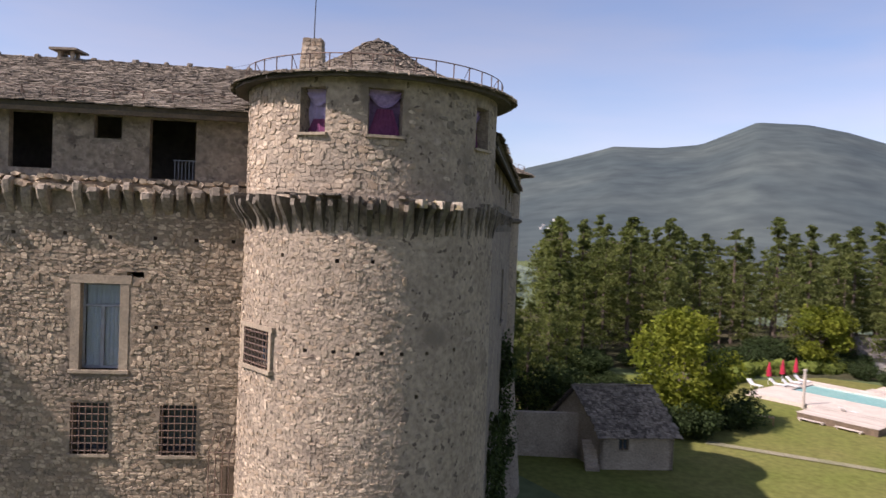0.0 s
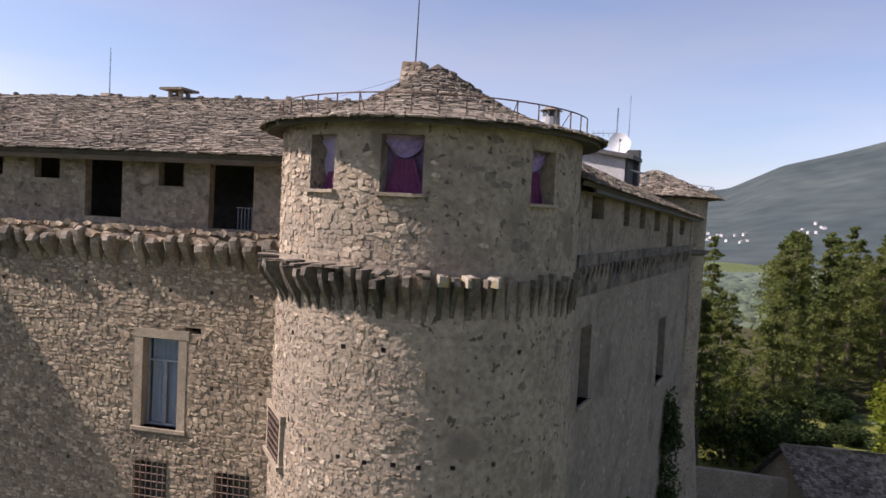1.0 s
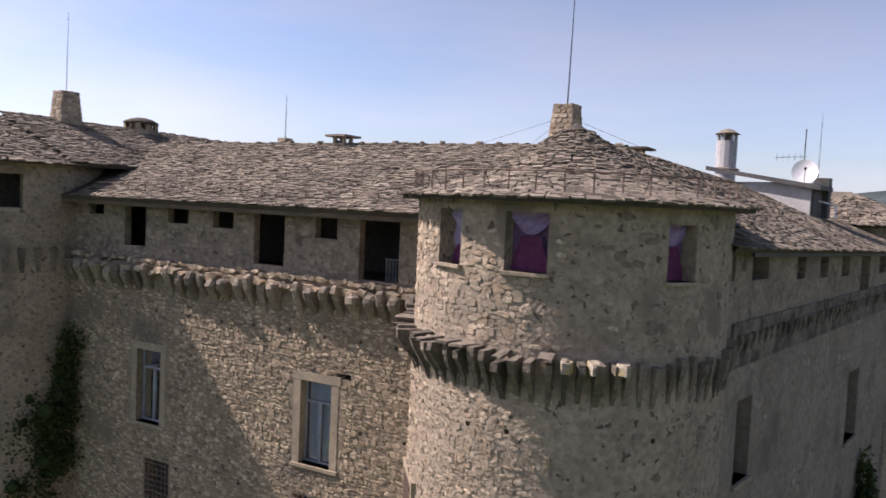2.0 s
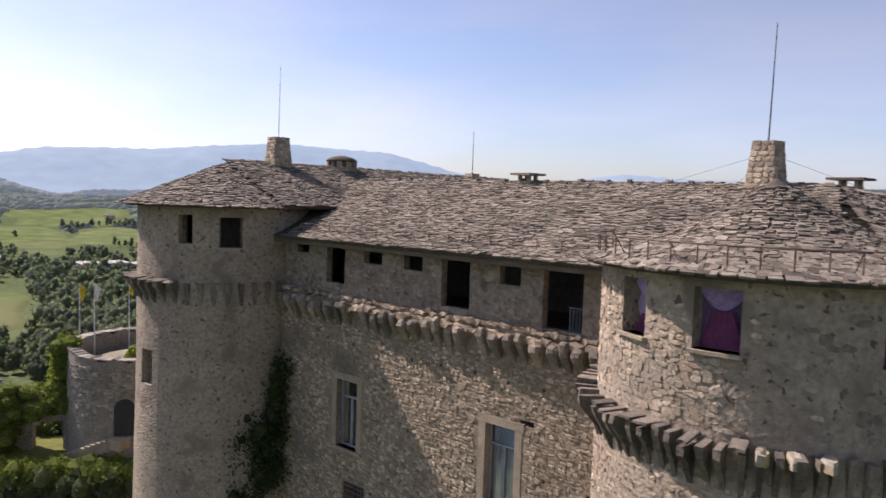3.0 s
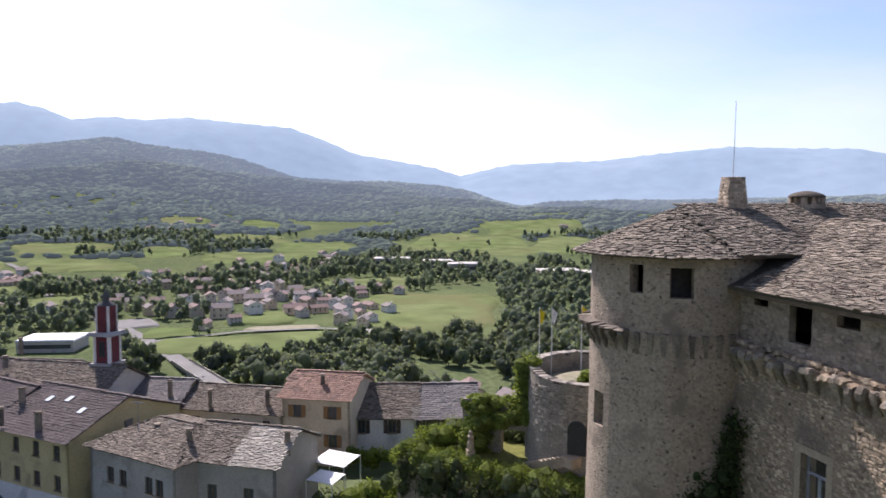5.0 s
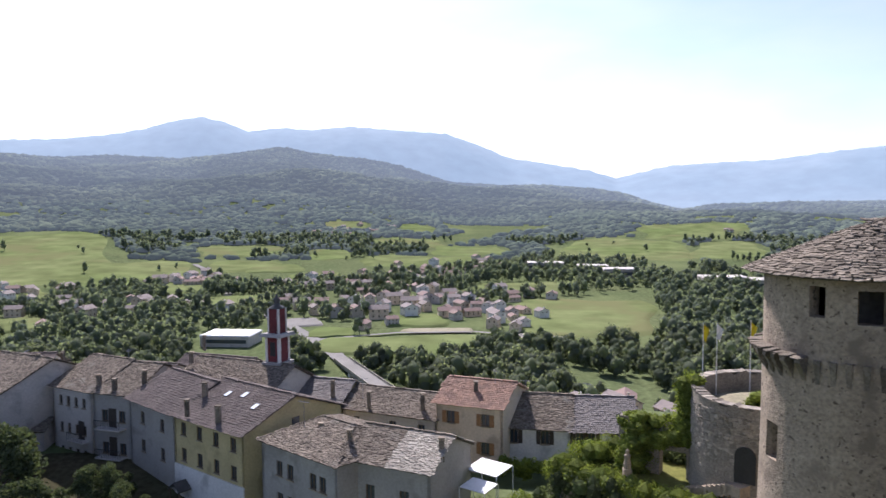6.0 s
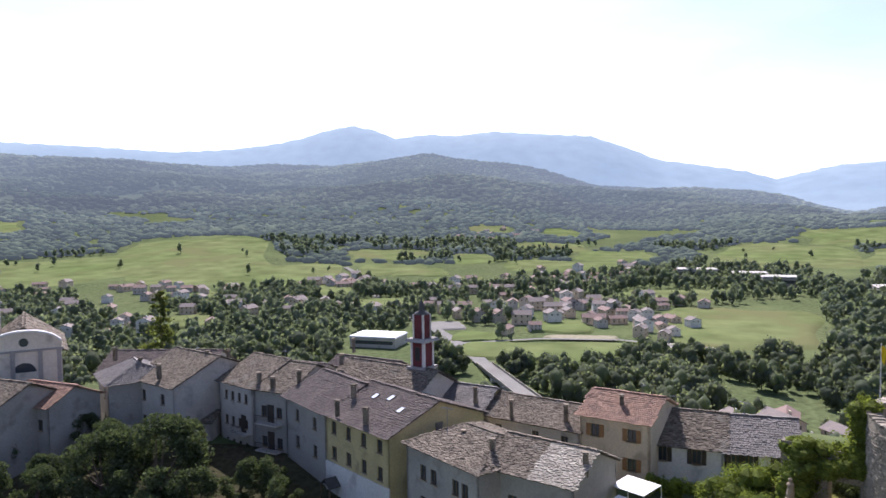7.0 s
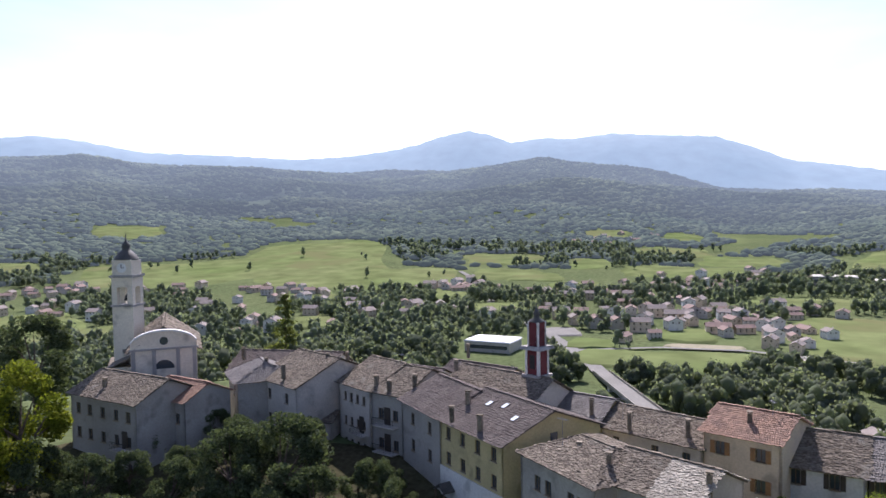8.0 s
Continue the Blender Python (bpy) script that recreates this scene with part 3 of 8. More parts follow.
PUTLOG_W = [(u, u + 0.11, z, z + 0.11) for u, z in ((-7.6, 21.3), (-6.1, 21.25), (-4.6, 21.2), (-3.1, 21.2), (-1.75, 21.25), (-0.3, 21.28), (1.0, 21.2), (2.3, 21.22), (3.5, 21.2), (4.6, 21.2), (2.4, 18.5), (0.6, 18.6), (-3.2, 18.7), (3.9, 18.5), (-5.0, 15.9), (-2.2, 16.0))]
LOW_W = FRENCH + GRILLE + SLOT + PUTLOG_W
wall_w = part("wall", shell(at_w, (-12.5, 7.5), (2.0, 13.0, 22.9), LOW_W, 0.7), M_MORTAR_W, wing, "weathered rubble stone wall")
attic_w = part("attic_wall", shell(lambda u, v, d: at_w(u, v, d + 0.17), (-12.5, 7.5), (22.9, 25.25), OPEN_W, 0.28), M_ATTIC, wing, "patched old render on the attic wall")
attic_rail = thing("attic_railing", tuple(at_w(xw(-8.2), 22.86, 1.2)), "pale iron railing inside an attic opening", "railing")
for k in range(7):
    q = at_w(xw(-8.35) + k * 0.11, 22.86, 0.75)
    part("bar", Geo().tube(q, q + Z3 * 0.85, 0.018, sides=5), M_FRAME, attic_rail)
part("rail", Geo().tube(at_w(xw(-8.4), 23.7, 0.75), at_w(xw(-7.6), 23.7, 0.75), 0.022, sides=5), M_FRAME, attic_rail)
inner = Geo()
inner.box((-12.5, 0.69, 22.7), (7.5, 11.0, 22.85), basis(P0, DW, -NW, Z3))
part("attic_floor", inner, M_DARK, wing)
part("back_wall", shell(lambda u, v, d: at_w(u, v, d + 10.6), (-12.5, 9.5), (2.0, 25.2), [], 0.5), M_RENDER, wing)
part("partition", Geo().box((-12.4, 4.6, 22.86), (7.4, 4.8, 25.6), basis(P0, DW, -NW, Z3)), M_DARK, wing)
part("room_back", Geo().box((-12.4, 2.6, 13.0), (7.4, 2.8, 22.6), basis(P0, DW, -NW, Z3)), M_DARK, wing)
for u0, u1, v0, v1 in FRENCH:
    p = at_w((u0 + u1) / 2, v0, 0.0)
    win = casement(wing, p, DW, NW, u1 - u0, v1 - v0, 0.3)
    stone_surround(win, p, DW, NW, u1 - u0, v1 - v0, 0.26, 0.015)
for u0, u1, v0, v1 in GRILLE:
    p = at_w((u0 + u1) / 2, v0, 0.0)
    ow = part("barred_window", Geo().box((u0, 0.5, v0), (u1, 0.54, v1), basis(P0, DW, -NW, Z3)), M_WINDOW, wing, "dark window behind an iron grille")
    bars(ow, p + NW * 0.05, DW, NW, u1 - u0, v1 - v0, 6, 7)
    part("sill", Geo().box((u0 - 0.08, -0.09, v0 - 0.09), (u1 + 0.08, 0.2, v0), basis(P0, DW, -NW, Z3)), M_SILL, ow)
def tongue(g, p, along, out, width, height, reach, seed):
    """A worn console left standing free: a stone tongue with a rounded, broken head."""
    r = np.random.default_rng(seed)
    prof = [(-0.15, -0.25), (0.03, -0.05), (reach * 0.45, height * 0.22), (reach * 0.8, height * 0.5), (reach, height * 0.74), (reach * 0.92, height * 0.92), (reach * 0.66, height), (reach * 0.3, height * 0.93), (-0.15, height * 0.8)]
    prof = [(x + r.uniform(-0.035, 0.035), y + r.uniform(-0.04, 0.04)) for x, y in prof]
    n, v = len(prof), []
    lean = r.uniform(-0.05, 0.05)
    for s, k in ((-1, 0.72), (-1, 0.25), (1, 0.25), (1, 0.72)):
        for x, y in prof:
            w = width / 2 * (1.0 if k > 0.5 else 0.55) * (0.75 + 0.4 * min(1, max(0, y / height))) * r.uniform(0.85, 1.12)
            q = 0.9 if k > 0.5 else 1.06
            v.append(p + along * (s * w + lean * y / height) + out * (x * q) + Z3 * (y * (0.97 if k > 0.5 else 1.04)))
    f = [tuple(range(n - 1, -1, -1)), tuple(range(3 * n, 4 * n))]
    for b in range(3):
        f += [(b * n + i, b * n + (i + 1) % n, (b + 1) * n + (i + 1) % n, (b + 1) * n + i) for i in range(n)]
    g.add(v, f)


for k in range(36):
    u = -10.3 + k * 0.5 + RNG.uniform(-0.07, 0.07)
    if u > 5.8 or k in (9, 20):
        continue
    g = Geo()
    tongue(g, at_w(u, 22.0 + RNG.uniform(-0.06, 0.05), 0.0), DW, NW, 0.3 * RNG.uniform(0.8, 1.2), 0.84 * RNG.uniform(0.75, 1.1), 0.44 * RNG.uniform(0.7, 1.15), 100 + k)
    part("corbel", g, M_TONGUE, wing)
ledge = [basis(at_w(u, 22.72 + RNG.uniform(-0.1, 0.06), RNG.uniform(-0.1, 0.12)), DW, Z3, NW, RNG.uniform(0.2, 0.5), RNG.uniform(0.12, 0.26), RNG.uniform(0.15, 0.3)) for u in np.arange(-10.5, 5.6, 0.17)]
ledge += [basis(at_w(u, 22.98 + RNG.uniform(-0.05, 0.06), 0.1), DW, Z3, NW, RNG.uniform(0.18, 0.4), RNG.uniform(0.12, 0.22), RNG.uniform(0.12, 0.25)) for u in np.arange(-10.5, 5.6, 0.24)]
tagged(part("ledge_stones", Geo().many(ledge[0::2], STONES[1]).many(ledge[1::2], STONES[4]), M_STONE_W, wing), kind="stuff")

# roof of the south wing
R_W = lambda u, d, z: P0 + DW * u - NW * d + Z3 * z
g = Geo()
roof_plane_solid(g, R_W(-14, -0.45, EAVE_W), R_W(10.5, -0.45, EAVE_W), R_W(8.3, OFF_W, RIDGE_W), R_W(-14, OFF_W, RIDGE_W), 0.14)
roof_plane_solid(g, R_W(3, 11.45, EAVE_W), R_W(-14, 11.45, EAVE_W), R_W(-14, OFF_W, RIDGE_W), R_W(8.3, OFF_W, RIDGE_W), 0.14)
roof_w = part("roof", g, M_SLATE_BED, wing, "uneven stone slate roof")
lw, hw = plane_rows(R_W(-12, -0.5, EAVE_W), R_W(10, -0.5, EAVE_W), R_W(8.3, OFF_W, RIDGE_W), R_W(-12, OFF_W, RIDGE_W))
SLATES_W = slate_rows(lw, None, hw + 0.1, keep=above(H_W, [H_A, H_B, H_WEST]))
for k in range(19):
    q = R_W(-10.6 + k * 0.98 + RNG.uniform(-0.25, 0.25), OFF_W, RIDGE_W + 0.05)
    part("ridge_stone", Geo().many([basis(q, DW, -NW, Z3, RNG.uniform(0.16, 0.32), RNG.uniform(0.2, 0.3), RNG.uniform(0.07, 0.14))], STONES[k % 10]), M_SLATE, roof_w)
lb, hb = plane_rows(R_W(6.2, 8, 26.48), R_W(-12, 8, 26.48), R_W(-12, OFF_W, RIDGE_W), R_W(8.3, OFF_W, RIDGE_W))
SLATES_W += slate_rows(lb, None, hb, keep=above(H_W, [H_WEST, H_E]))
part("eave_board", Geo().box((-12.0, -0.42, EAVE_W - 0.26), (6.0, -0.30, EAVE_W - 0.13), basis(P0, DW, -NW, Z3)), M_WOOD, wing)
for k in range(36):
    u = -11.3 + k * 0.5
    part("rafter_end", Geo().box((u - 0.05, -0.38, EAVE_W - 0.22), (u + 0.05, 0.2, EAVE_W - 0.1), basis(P0, DW, -NW, Z3)), M_WOOD, wing)


def guard_post(name, p, out, h, parent, brace=True):
    """A bent iron post of the roof guard."""
    g = Geo()
    g.tube(p, p + Z3 * h, 0.016, sides=5)
    if brace:
        g.tube(p + Z3 * h * 0.98, p - out * 0.22 + Z3 * 0.06, 0.011, sides=4)
    return part(name, g, M_IRON, parent)


slope_w = (RIDGE_W - EAVE_W) / (OFF_W + 0.45)
guard = part("roof_guard", Geo().tube(R_W(-9.4, 0.0, EAVE_W + 0.45 * slope_w + 0.34), R_W(5.4, 0.0, EAVE_W + 0.45 * slope_w + 0.34), 0.009, sides=4), M_IRON, wing, "rusty iron roof guard")
for k in range(18):
    guard_post("post", R_W(-9.3 + k * 0.86, 0.0, EAVE_W + 0.45 * slope_w), NW, 0.36, guard)


def flue(name, c, w, d, z0, z1, taper, label, cap=None, mat=None):
    """A rubble chimney: a tapering stack with its own stones and, if asked for, a slab cap."""
    ch = thing(name, (c[0], c[1], z0), label, "chimney")
    part("stack", Geo().box((c[0] - w / 2, c[1] - d / 2, z0), (c[0] + w / 2, c[1] + d / 2, z1), taper=taper), mat or M_MORTAR, ch)
    st = []
    for ax, ay, wid, dep in ((1, 0, w, d), (0, 1, d, w)):
        for s in (-1, 1):
            al, out = np.array([ax, ay, 0.0]), np.array([-ay * s, -ax * s, 0.0]) * (1 if ax else -1)
            z = z0 + 0.08
            while z < z1 - 0.05:
                k = 1 - (1 - taper) * (z - z0) / (z1 - z0)
                x = -wid * k / 2 + 0.02
                while x < wid * k / 2 - 0.1:
                    sw = min(RNG.uniform(0.16, 0.34), wid * k / 2 - x)
                    p = np.array([c[0], c[1], z]) + al * (x + sw / 2) + out * (dep * k / 2 - 0.01)
                    st.append(basis(p, np.cross(Z3, out) * 1.0, Z3, out, sw, 0.15, 0.035))
                    x += sw + 0.015
                z += 0.165
    if not mat:
        pieces("stone", st, STONES[:4], M_STONE, ch.children[0], near=(c[0], c[1], z1), limit=40, rest="stones")
    if cap:
        part("cap", Geo().box((c[0] - cap / 2, c[1] - cap / 2, z1 + 0.22), (c[0] + cap / 2, c[1] + cap / 2, z1 + 0.3)), M_SLATE, ch)
        for sx in (-1, 1):
            for sy in (-1, 1):
                part("leg", Geo().box((c[0] + sx * w * 0.38 - 0.06, c[1] + sy * d * 0.38 - 0.06, z1), (c[0] + sx * w * 0.38 + 0.06, c[1] + sy * d * 0.38 + 0.06, z1 + 0.22)), M_MORTAR, ch)
    return ch


# ---- near round tower ----
tower_a = thing("round_tower", (CA[0], CA[1], GROUND_E), "round rubble stone tower with corbels and a conical slate roof", "castle tower", "castle towers")
R_A = lambda v: RA + max(0, 22 - v) * 0.008
TWIN = [(-26.0, -14.4, 24.2, 25.33), (2.8, 16.6, 24.18, 25.33), (54.2, 66.0, 24.12, 25.22)]
GWIN = [(-58.0, -37.2, 18.1, 19.1)]
PUTLOG_A = [(u, u + 1.7, z, z + 0.1) for u, z in ((-60, 21.0), (-33, 21.05), (-8, 20.98), (6, 21.0), (52, 21.0), (-20, 18.7), (-8, 18.72), (1.5, 18.7), (11, 18.72), (19, 18.7), (30, 18.7), (44, 18.72), (26, 17.6))]
drum = part("wall", shell(at_tower(CA, R_A), (-180, 180), (2.0, 12, 22.5), GWIN + PUTLOG_A, 0.8, 6), M_RENDER, tower_a, "rubble stone wall, partly rendered")
upper = part("upper_wall", shell(at_tower(CA, RA - 0.02), (-180, 180), (22.5, 25.75), TWIN, 0.7, 6), M_RENDER, tower_a, "patched rubble stone upper wall")
part("room_floor", Geo().lathe(CA, [(0.01, 23.4), (2.95, 23.4), (2.95, 23.3)], 24), M_DARK, tower_a)
part("room_core", Geo().lathe(CA, [(1.8, 16.0), (1.8, 25.6)], 16), M_DARK, tower_a)
for u0, u1, v0, v1 in TWIN:
    a = radians((u0 + u1) / 2)
    out, al = np.array([math.sin(a), -math.cos(a), 0.0]), np.array([math.cos(a), math.sin(a), 0.0])
    wdt = radians(u1 - u0) * RA
    p = CA + out * (RA - 0.02) + Z3 * v0
    op = part("window", Geo().box((-wdt / 2 - 0.06, -0.08, -0.07), (wdt / 2 + 0.06, 0.3, 0.0), basis(p, al, -out, Z3)), M_SILL, tower_a, "window opening hung with purple cloth")
    n, rows_n = 14, 12
    verts, fc = [], []
    for j in range(rows_n):
        for i in range(n):
            x, z = (i / (n - 1) - 0.5) * wdt * 1.06, j / (rows_n - 1) * (v1 - v0)
            sag = 0.16 * (1 - (2 * i / (n - 1) - 1) ** 2) * (j / (rows_n - 1)) ** 3
            verts.append(p + al * x + Z3 * (z - sag) - out * (0.42 + 0.035 * math.sin(i * 1.7 + j * 0.5) + 0.02 * math.sin(j * 1.1 + u0)))
    fc = [(j * n + i, j * n + i + 1, (j + 1) * n + i + 1, (j + 1) * n + i) for j in range(rows_n - 1) for i in range(n - 1)]
    part("cloth", Geo().add(verts, fc), M_PALE_CLOTH if u0 < -20 else M_PURPLE, op, "pale lilac cloth" if u0 < -20 else "purple cloth", smooth=True)
    verts = []
    for j in range(rows_n):
        for i in range(n):
            k = j / (rows_n - 1)
            x = (i / (n - 1) - 0.5) * wdt * (0.95 - 0.5 * k)
            verts.append(p + al * x + Z3 * (k * (0.34 if u0 < -20 else 0.6) * (v1 - v0)) - out * (0.34 + 0.03 * math.sin(i * 2.3)))
    part("lower_cloth", Geo().add(verts, fc), M_MAGENTA, op, "magenta cloth", smooth=True)
    verts = []
    for j in range(rows_n):
        for i in range(n):
            k, e = j / (rows_n - 1), 2 * i / (n - 1) - 1
            verts.append(p + al * (e * wdt * 0.5) + Z3 * ((v1 - v0) * (1.0 - (0.08 + 0.30 * (1 - e * e)) * k)) - out * (0.31 + 0.03 * math.sin(k * 9 + e * 2)))
    part("swag", Geo().add(verts, fc), M_PALE_CLOTH if u0 < 0 else M_LILAC, op, "pale lilac swag", smooth=True)
for u0, u1, v0, v1 in GWIN:
    a = radians((u0 + u1) / 2)
    out, al = np.array([math.sin(a), -math.cos(a), 0.0]), np.array([math.cos(a), math.sin(a), 0.0])
    wdt = radians(u1 - u0) * RA
    p = CA + out * RA + Z3 * v0
    ow = part("barred_window", Geo().box((-wdt / 2, 0.45, 0), (wdt / 2, 0.5, v1 - v0), basis(p, al, -out, Z3)), M_WINDOW, tower_a, "small barred window in a stone surround")
    bars(ow, p + out * 0.03, al, out, wdt, v1 - v0, 7, 6)
    stone_surround(ow, p, al, out, wdt, v1 - v0, 0.12, 0.03)
n_corb = 76
for k in range(n_corb):
    a = 2 * math.pi * k / n_corb + RNG.uniform(-0.012, 0.012)
    out, al = np.array([math.sin(a), -math.cos(a), 0.0]), np.array([math.cos(a), math.sin(a), 0.0])
    g = Geo()
    deg = (math.degrees(a) + 180) % 360 - 180
    worn = 1.0 if deg < 42 else 0.4
    corbel(g, CA + out * RA + Z3 * (21.72 + RNG.uniform(-0.07, 0.07)), al, out, 0.125 * RNG.uniform(0.75, 1.35), 0.9 * RNG.uniform(0.85, 1.05), 0.5 * worn * RNG.uniform(0.6, 1.1), 300 + k)
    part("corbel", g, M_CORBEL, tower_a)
caps = []
for k in range(44):
    a = radians(-160 + k * 6.6 + RNG.uniform(-1, 1))
    deg = math.degrees(a)
    if deg > 19 or RNG.uniform() < 0.4:
        continue
    out, al = np.array([math.sin(a), -math.cos(a), 0.0]), np.array([math.cos(a), math.sin(a), 0.0])
    n2 = unit(Z3 + out * RNG.uniform(-0.05, 0.15))
    caps.append(basis(CA + out * (RA + 0.22) + Z3 * (22.6 + RNG.uniform(-0.02, 0.05)), al, unit(np.cross(n2, al)), n2, RNG.uniform(0.16, 0.42), RNG.uniform(0.4, 0.7), RNG.uniform(0.035, 0.06)))
pieces("cap_slab", caps, SLABS, M_CORBEL, tower_a, near=CA + Z3 * 22, limit=60)
M_LICHEN = material("lichen_stone", (0.36, 0.31, 0.24), (0.27, 0.23, 0.17), 3, 14, 0.2, 0.9, 0.5, 20, stain=(0.34, 0.26, 0.07), stain_scale=3.5, stain_at=0.52)
for deg in (24, 31.5, 39.5):
    a = radians(deg)
    out, al = np.array([math.sin(a), -math.cos(a), 0.0]), np.array([math.cos(a), math.sin(a), 0.0])
    g = Geo().many([basis(CA + out * (RA + 0.28) + Z3 * 22.5, al, out, Z3, RNG.uniform(0.2, 0.26), 0.5, 0.13)], STONES[int(deg) % 10])
    part("cap_stone", g, M_LICHEN, tower_a, "pale stone spotted with yellow lichen")
g = Geo()
g.lathe(CA, [(REACH_A, EAVE_A - 0.1), (REACH_A, EAVE_A), (REACH_A * 0.5, (APEX_A + EAVE_A) / 2 - 0.36), (0.01, APEX_A), ], 40).lathe(CA, [(REACH_A, EAVE_A - 0.1), (RA - 0.3, EAVE_A - 0.02)], 40)
roof_a = part("roof", g, M_SLATE_BED, tower_a, "conical roof of stone slates")


def cone_rows(c, apex, eave, reach, row=0.095, keep=None, sag=0.0):
    out, r = [], reach + 0.06
    sl = (apex - eave) / reach
    k = math.hypot(1, sl)
    while r > 0.25:
        a = RNG.uniform(0, 1)
        stop = a + 2 * math.pi
        while a < stop:
            w = min(RNG.uniform(0.11, 0.29), r * 0.9)
            a += (w + 0.01) / r
            o = np.array([math.sin(a), -math.cos(a), 0.0])
            al = np.array([math.cos(a), math.sin(a), 0.0])
            up = (-o + Z3 * sl) / k
            n = np.cross(al, up)
            p = c + o * r + Z3 * (eave + (reach - r) * sl - sag * 4 * min(1, r / reach) * max(0, 1 - r / reach)) + n * RNG.uniform(0.015, 0.05)
            if keep is not None and not keep(p):
                continue
            v2 = unit(up + n * RNG.uniform(-0.2, -0.06) + al * RNG.uniform(-0.05, 0.05))
            out.append(basis(p, al, v2, np.cross(al, v2), w, row * RNG.uniform(1.5, 2.1), RNG.uniform(0.022, 0.05)))
        r -= row / k
    return out


SLATES_A = cone_rows(CA, APEX_A, EAVE_A, REACH_A, keep=above(H_A, [lambda p: H_W(p) - 0.5]), sag=0.32)
rail_a = part("roof_guard", Geo().lathe(CA, [(REACH_A - 0.28, EAVE_A + 0.5), (REACH_A - 0.27, EAVE_A + 0.515), (REACH_A - 0.26, EAVE_A + 0.5), (REACH_A - 0.27, EAVE_A + 0.485), (REACH_A - 0.28, EAVE_A + 0.5)], 60, radians(-80), radians(88)), M_IRON, tower_a, "rusty iron rail round the roof")
for k in range(21):
    a = radians(-79 + k * 8.3)
    o = np.array([math.sin(a), -math.cos(a), 0.0])
    guard_post("post", CA + o * (REACH_A - 0.27) + Z3 * (EAVE_A + 0.1), o, 0.41, rail_a, k % 3 == 0)
flue("chimney", (-5.2, 27.75), 1.0, 1.0, 26.9, 28.85, 0.68, "tall tapering rubble stone chimney on the ridge")
rod = single("lightning_rod", Geo().tube((-5.2, 27.75, 28.8), (-5.15, 27.75, 32.4), 0.025, 0.012, 6), M_BLACK, "thin dark lightning rod on a chimney", "lightning rod")
wire = thing("conductor_wire", (-5.2, 27.75, 28.4), "thin lightning conductor wire down from the chimney", "wire")
for far_end in (R_W(3.4, OFF_W, RIDGE_W + 0.1), np.array([-2.6, 28.9, 27.4]), CA + np.array([-0.4, -3.4, EAVE_A + 0.35])):
    part("span", Geo().tube((-5.2, 27.75, 28.5), far_end, 0.005, sides=4), M_BLACK, wire)
flue("chimney", R_W(-2.4, OFF_W, 0)[:2], 0.6, 0.5, 27.2, 27.58, 1.0, "low rubble chimney with a wide slab cap", cap=0.98)
flue("chimney", (-4.8, 33.6), 0.7, 0.55, 25.6, 27.7, 1.0, "low rubble chimney with a wide slab cap", cap=1.25)
flue("chimney", R_W(-6.6, 7.2, 0)[:2], 0.5, 0.5, 26.6, 27.95, 0.9, "small rubble chimney behind the ridge")
single("lightning_rod", Geo().tube(R_W(-6.6, 7.2, 27.9), R_W(-6.6, 7.2, 29.8), 0.02, 0.01, 6), M_BLACK, "thin dark lightning rod on a chimney", "lightning rod")

# ---- far round tower ----
tower_b = thing("round_tower", (CB[0], CB[1], GROUND_W), "round tower with old render and a hipped slate roof", "castle tower", "castle towers")
R_B = lambda v: RB + max(0, 20 - v) * 0.02
WIN_B = [(34.4, 43.8, 24.73, 25.85), (60.0, 74.0, 24.6, 25.78), (1.0, 14.0, 18.92, 20.35)]
part("wall", shell(at_tower(CB, R_B), (-180, 180), (0.0, 12, 20, 23.2), WIN_B[2:], 0.8, 6), M_RENDER, tower_b, "old render over rubble stone")
part("upper_wall", shell(at_tower(CB, RB - 0.03), (-180, 180), (23.2, 26.3), WIN_B[:2], 0.6, 6), M_RENDER, tower_b)
part("room_floor", Geo().lathe(CB, [(0.01, 23.4), (3.1, 23.4), (3.1, 23.3)], 24), M_DARK, tower_b)
part("room_core", Geo().lathe(CB, [(1.6, 16.0), (1.6, 26.2)], 16), M_DARK, tower_b)
for k in range(44):
    a = 2 * math.pi * k / 44
    out, al = np.array([math.sin(a), -math.cos(a), 0.0]), np.array([math.cos(a), math.sin(a), 0.0])
    g = Geo()
    worn = 0.42 if -60 < math.degrees(a) % 360 - 0 < 35 or math.degrees(a) > 320 else 0.12
    corbel(g, CB + out * RB + Z3 * (22.35 + RNG.uniform(-0.04, 0.04)), al, out, 0.22, 0.86, worn * RNG.uniform(0.8, 1.1), 500 + k)
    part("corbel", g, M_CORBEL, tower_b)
caps = []
for k in range(14):
    a = radians(-50 + k * 6.2 + RNG.uniform(-1, 1))
    out, al = np.array([math.sin(a), -math.cos(a), 0.0]), np.array([math.cos(a), math.sin(a), 0.0])
    n2 = unit(Z3 + out * RNG.uniform(-0.05, 0.2))
    caps.append(basis(CB + out * (RB + 0.2) + Z3 * (23.22 + RNG.uniform(-0.02, 0.05)), al, unit(np.cross(n2, al)), n2, RNG.uniform(0.25, 0.45), 0.6, 0.05))
pieces("cap_slab", caps, SLABS, M_CORBEL, tower_b, near=CB + Z3 * 22, limit=60)
WS = lambda s, d, z: CB - NW * s + DW * d + Z3 * z
g = Geo()
g.lathe(CB, [(REACH_B, EAVE_B - 0.1), (REACH_B, EAVE_B), (0.01, APEX_B)], 40).lathe(CB, [(REACH_B, EAVE_B - 0.1), (RB - 0.3, EAVE_B - 0.02)], 40)
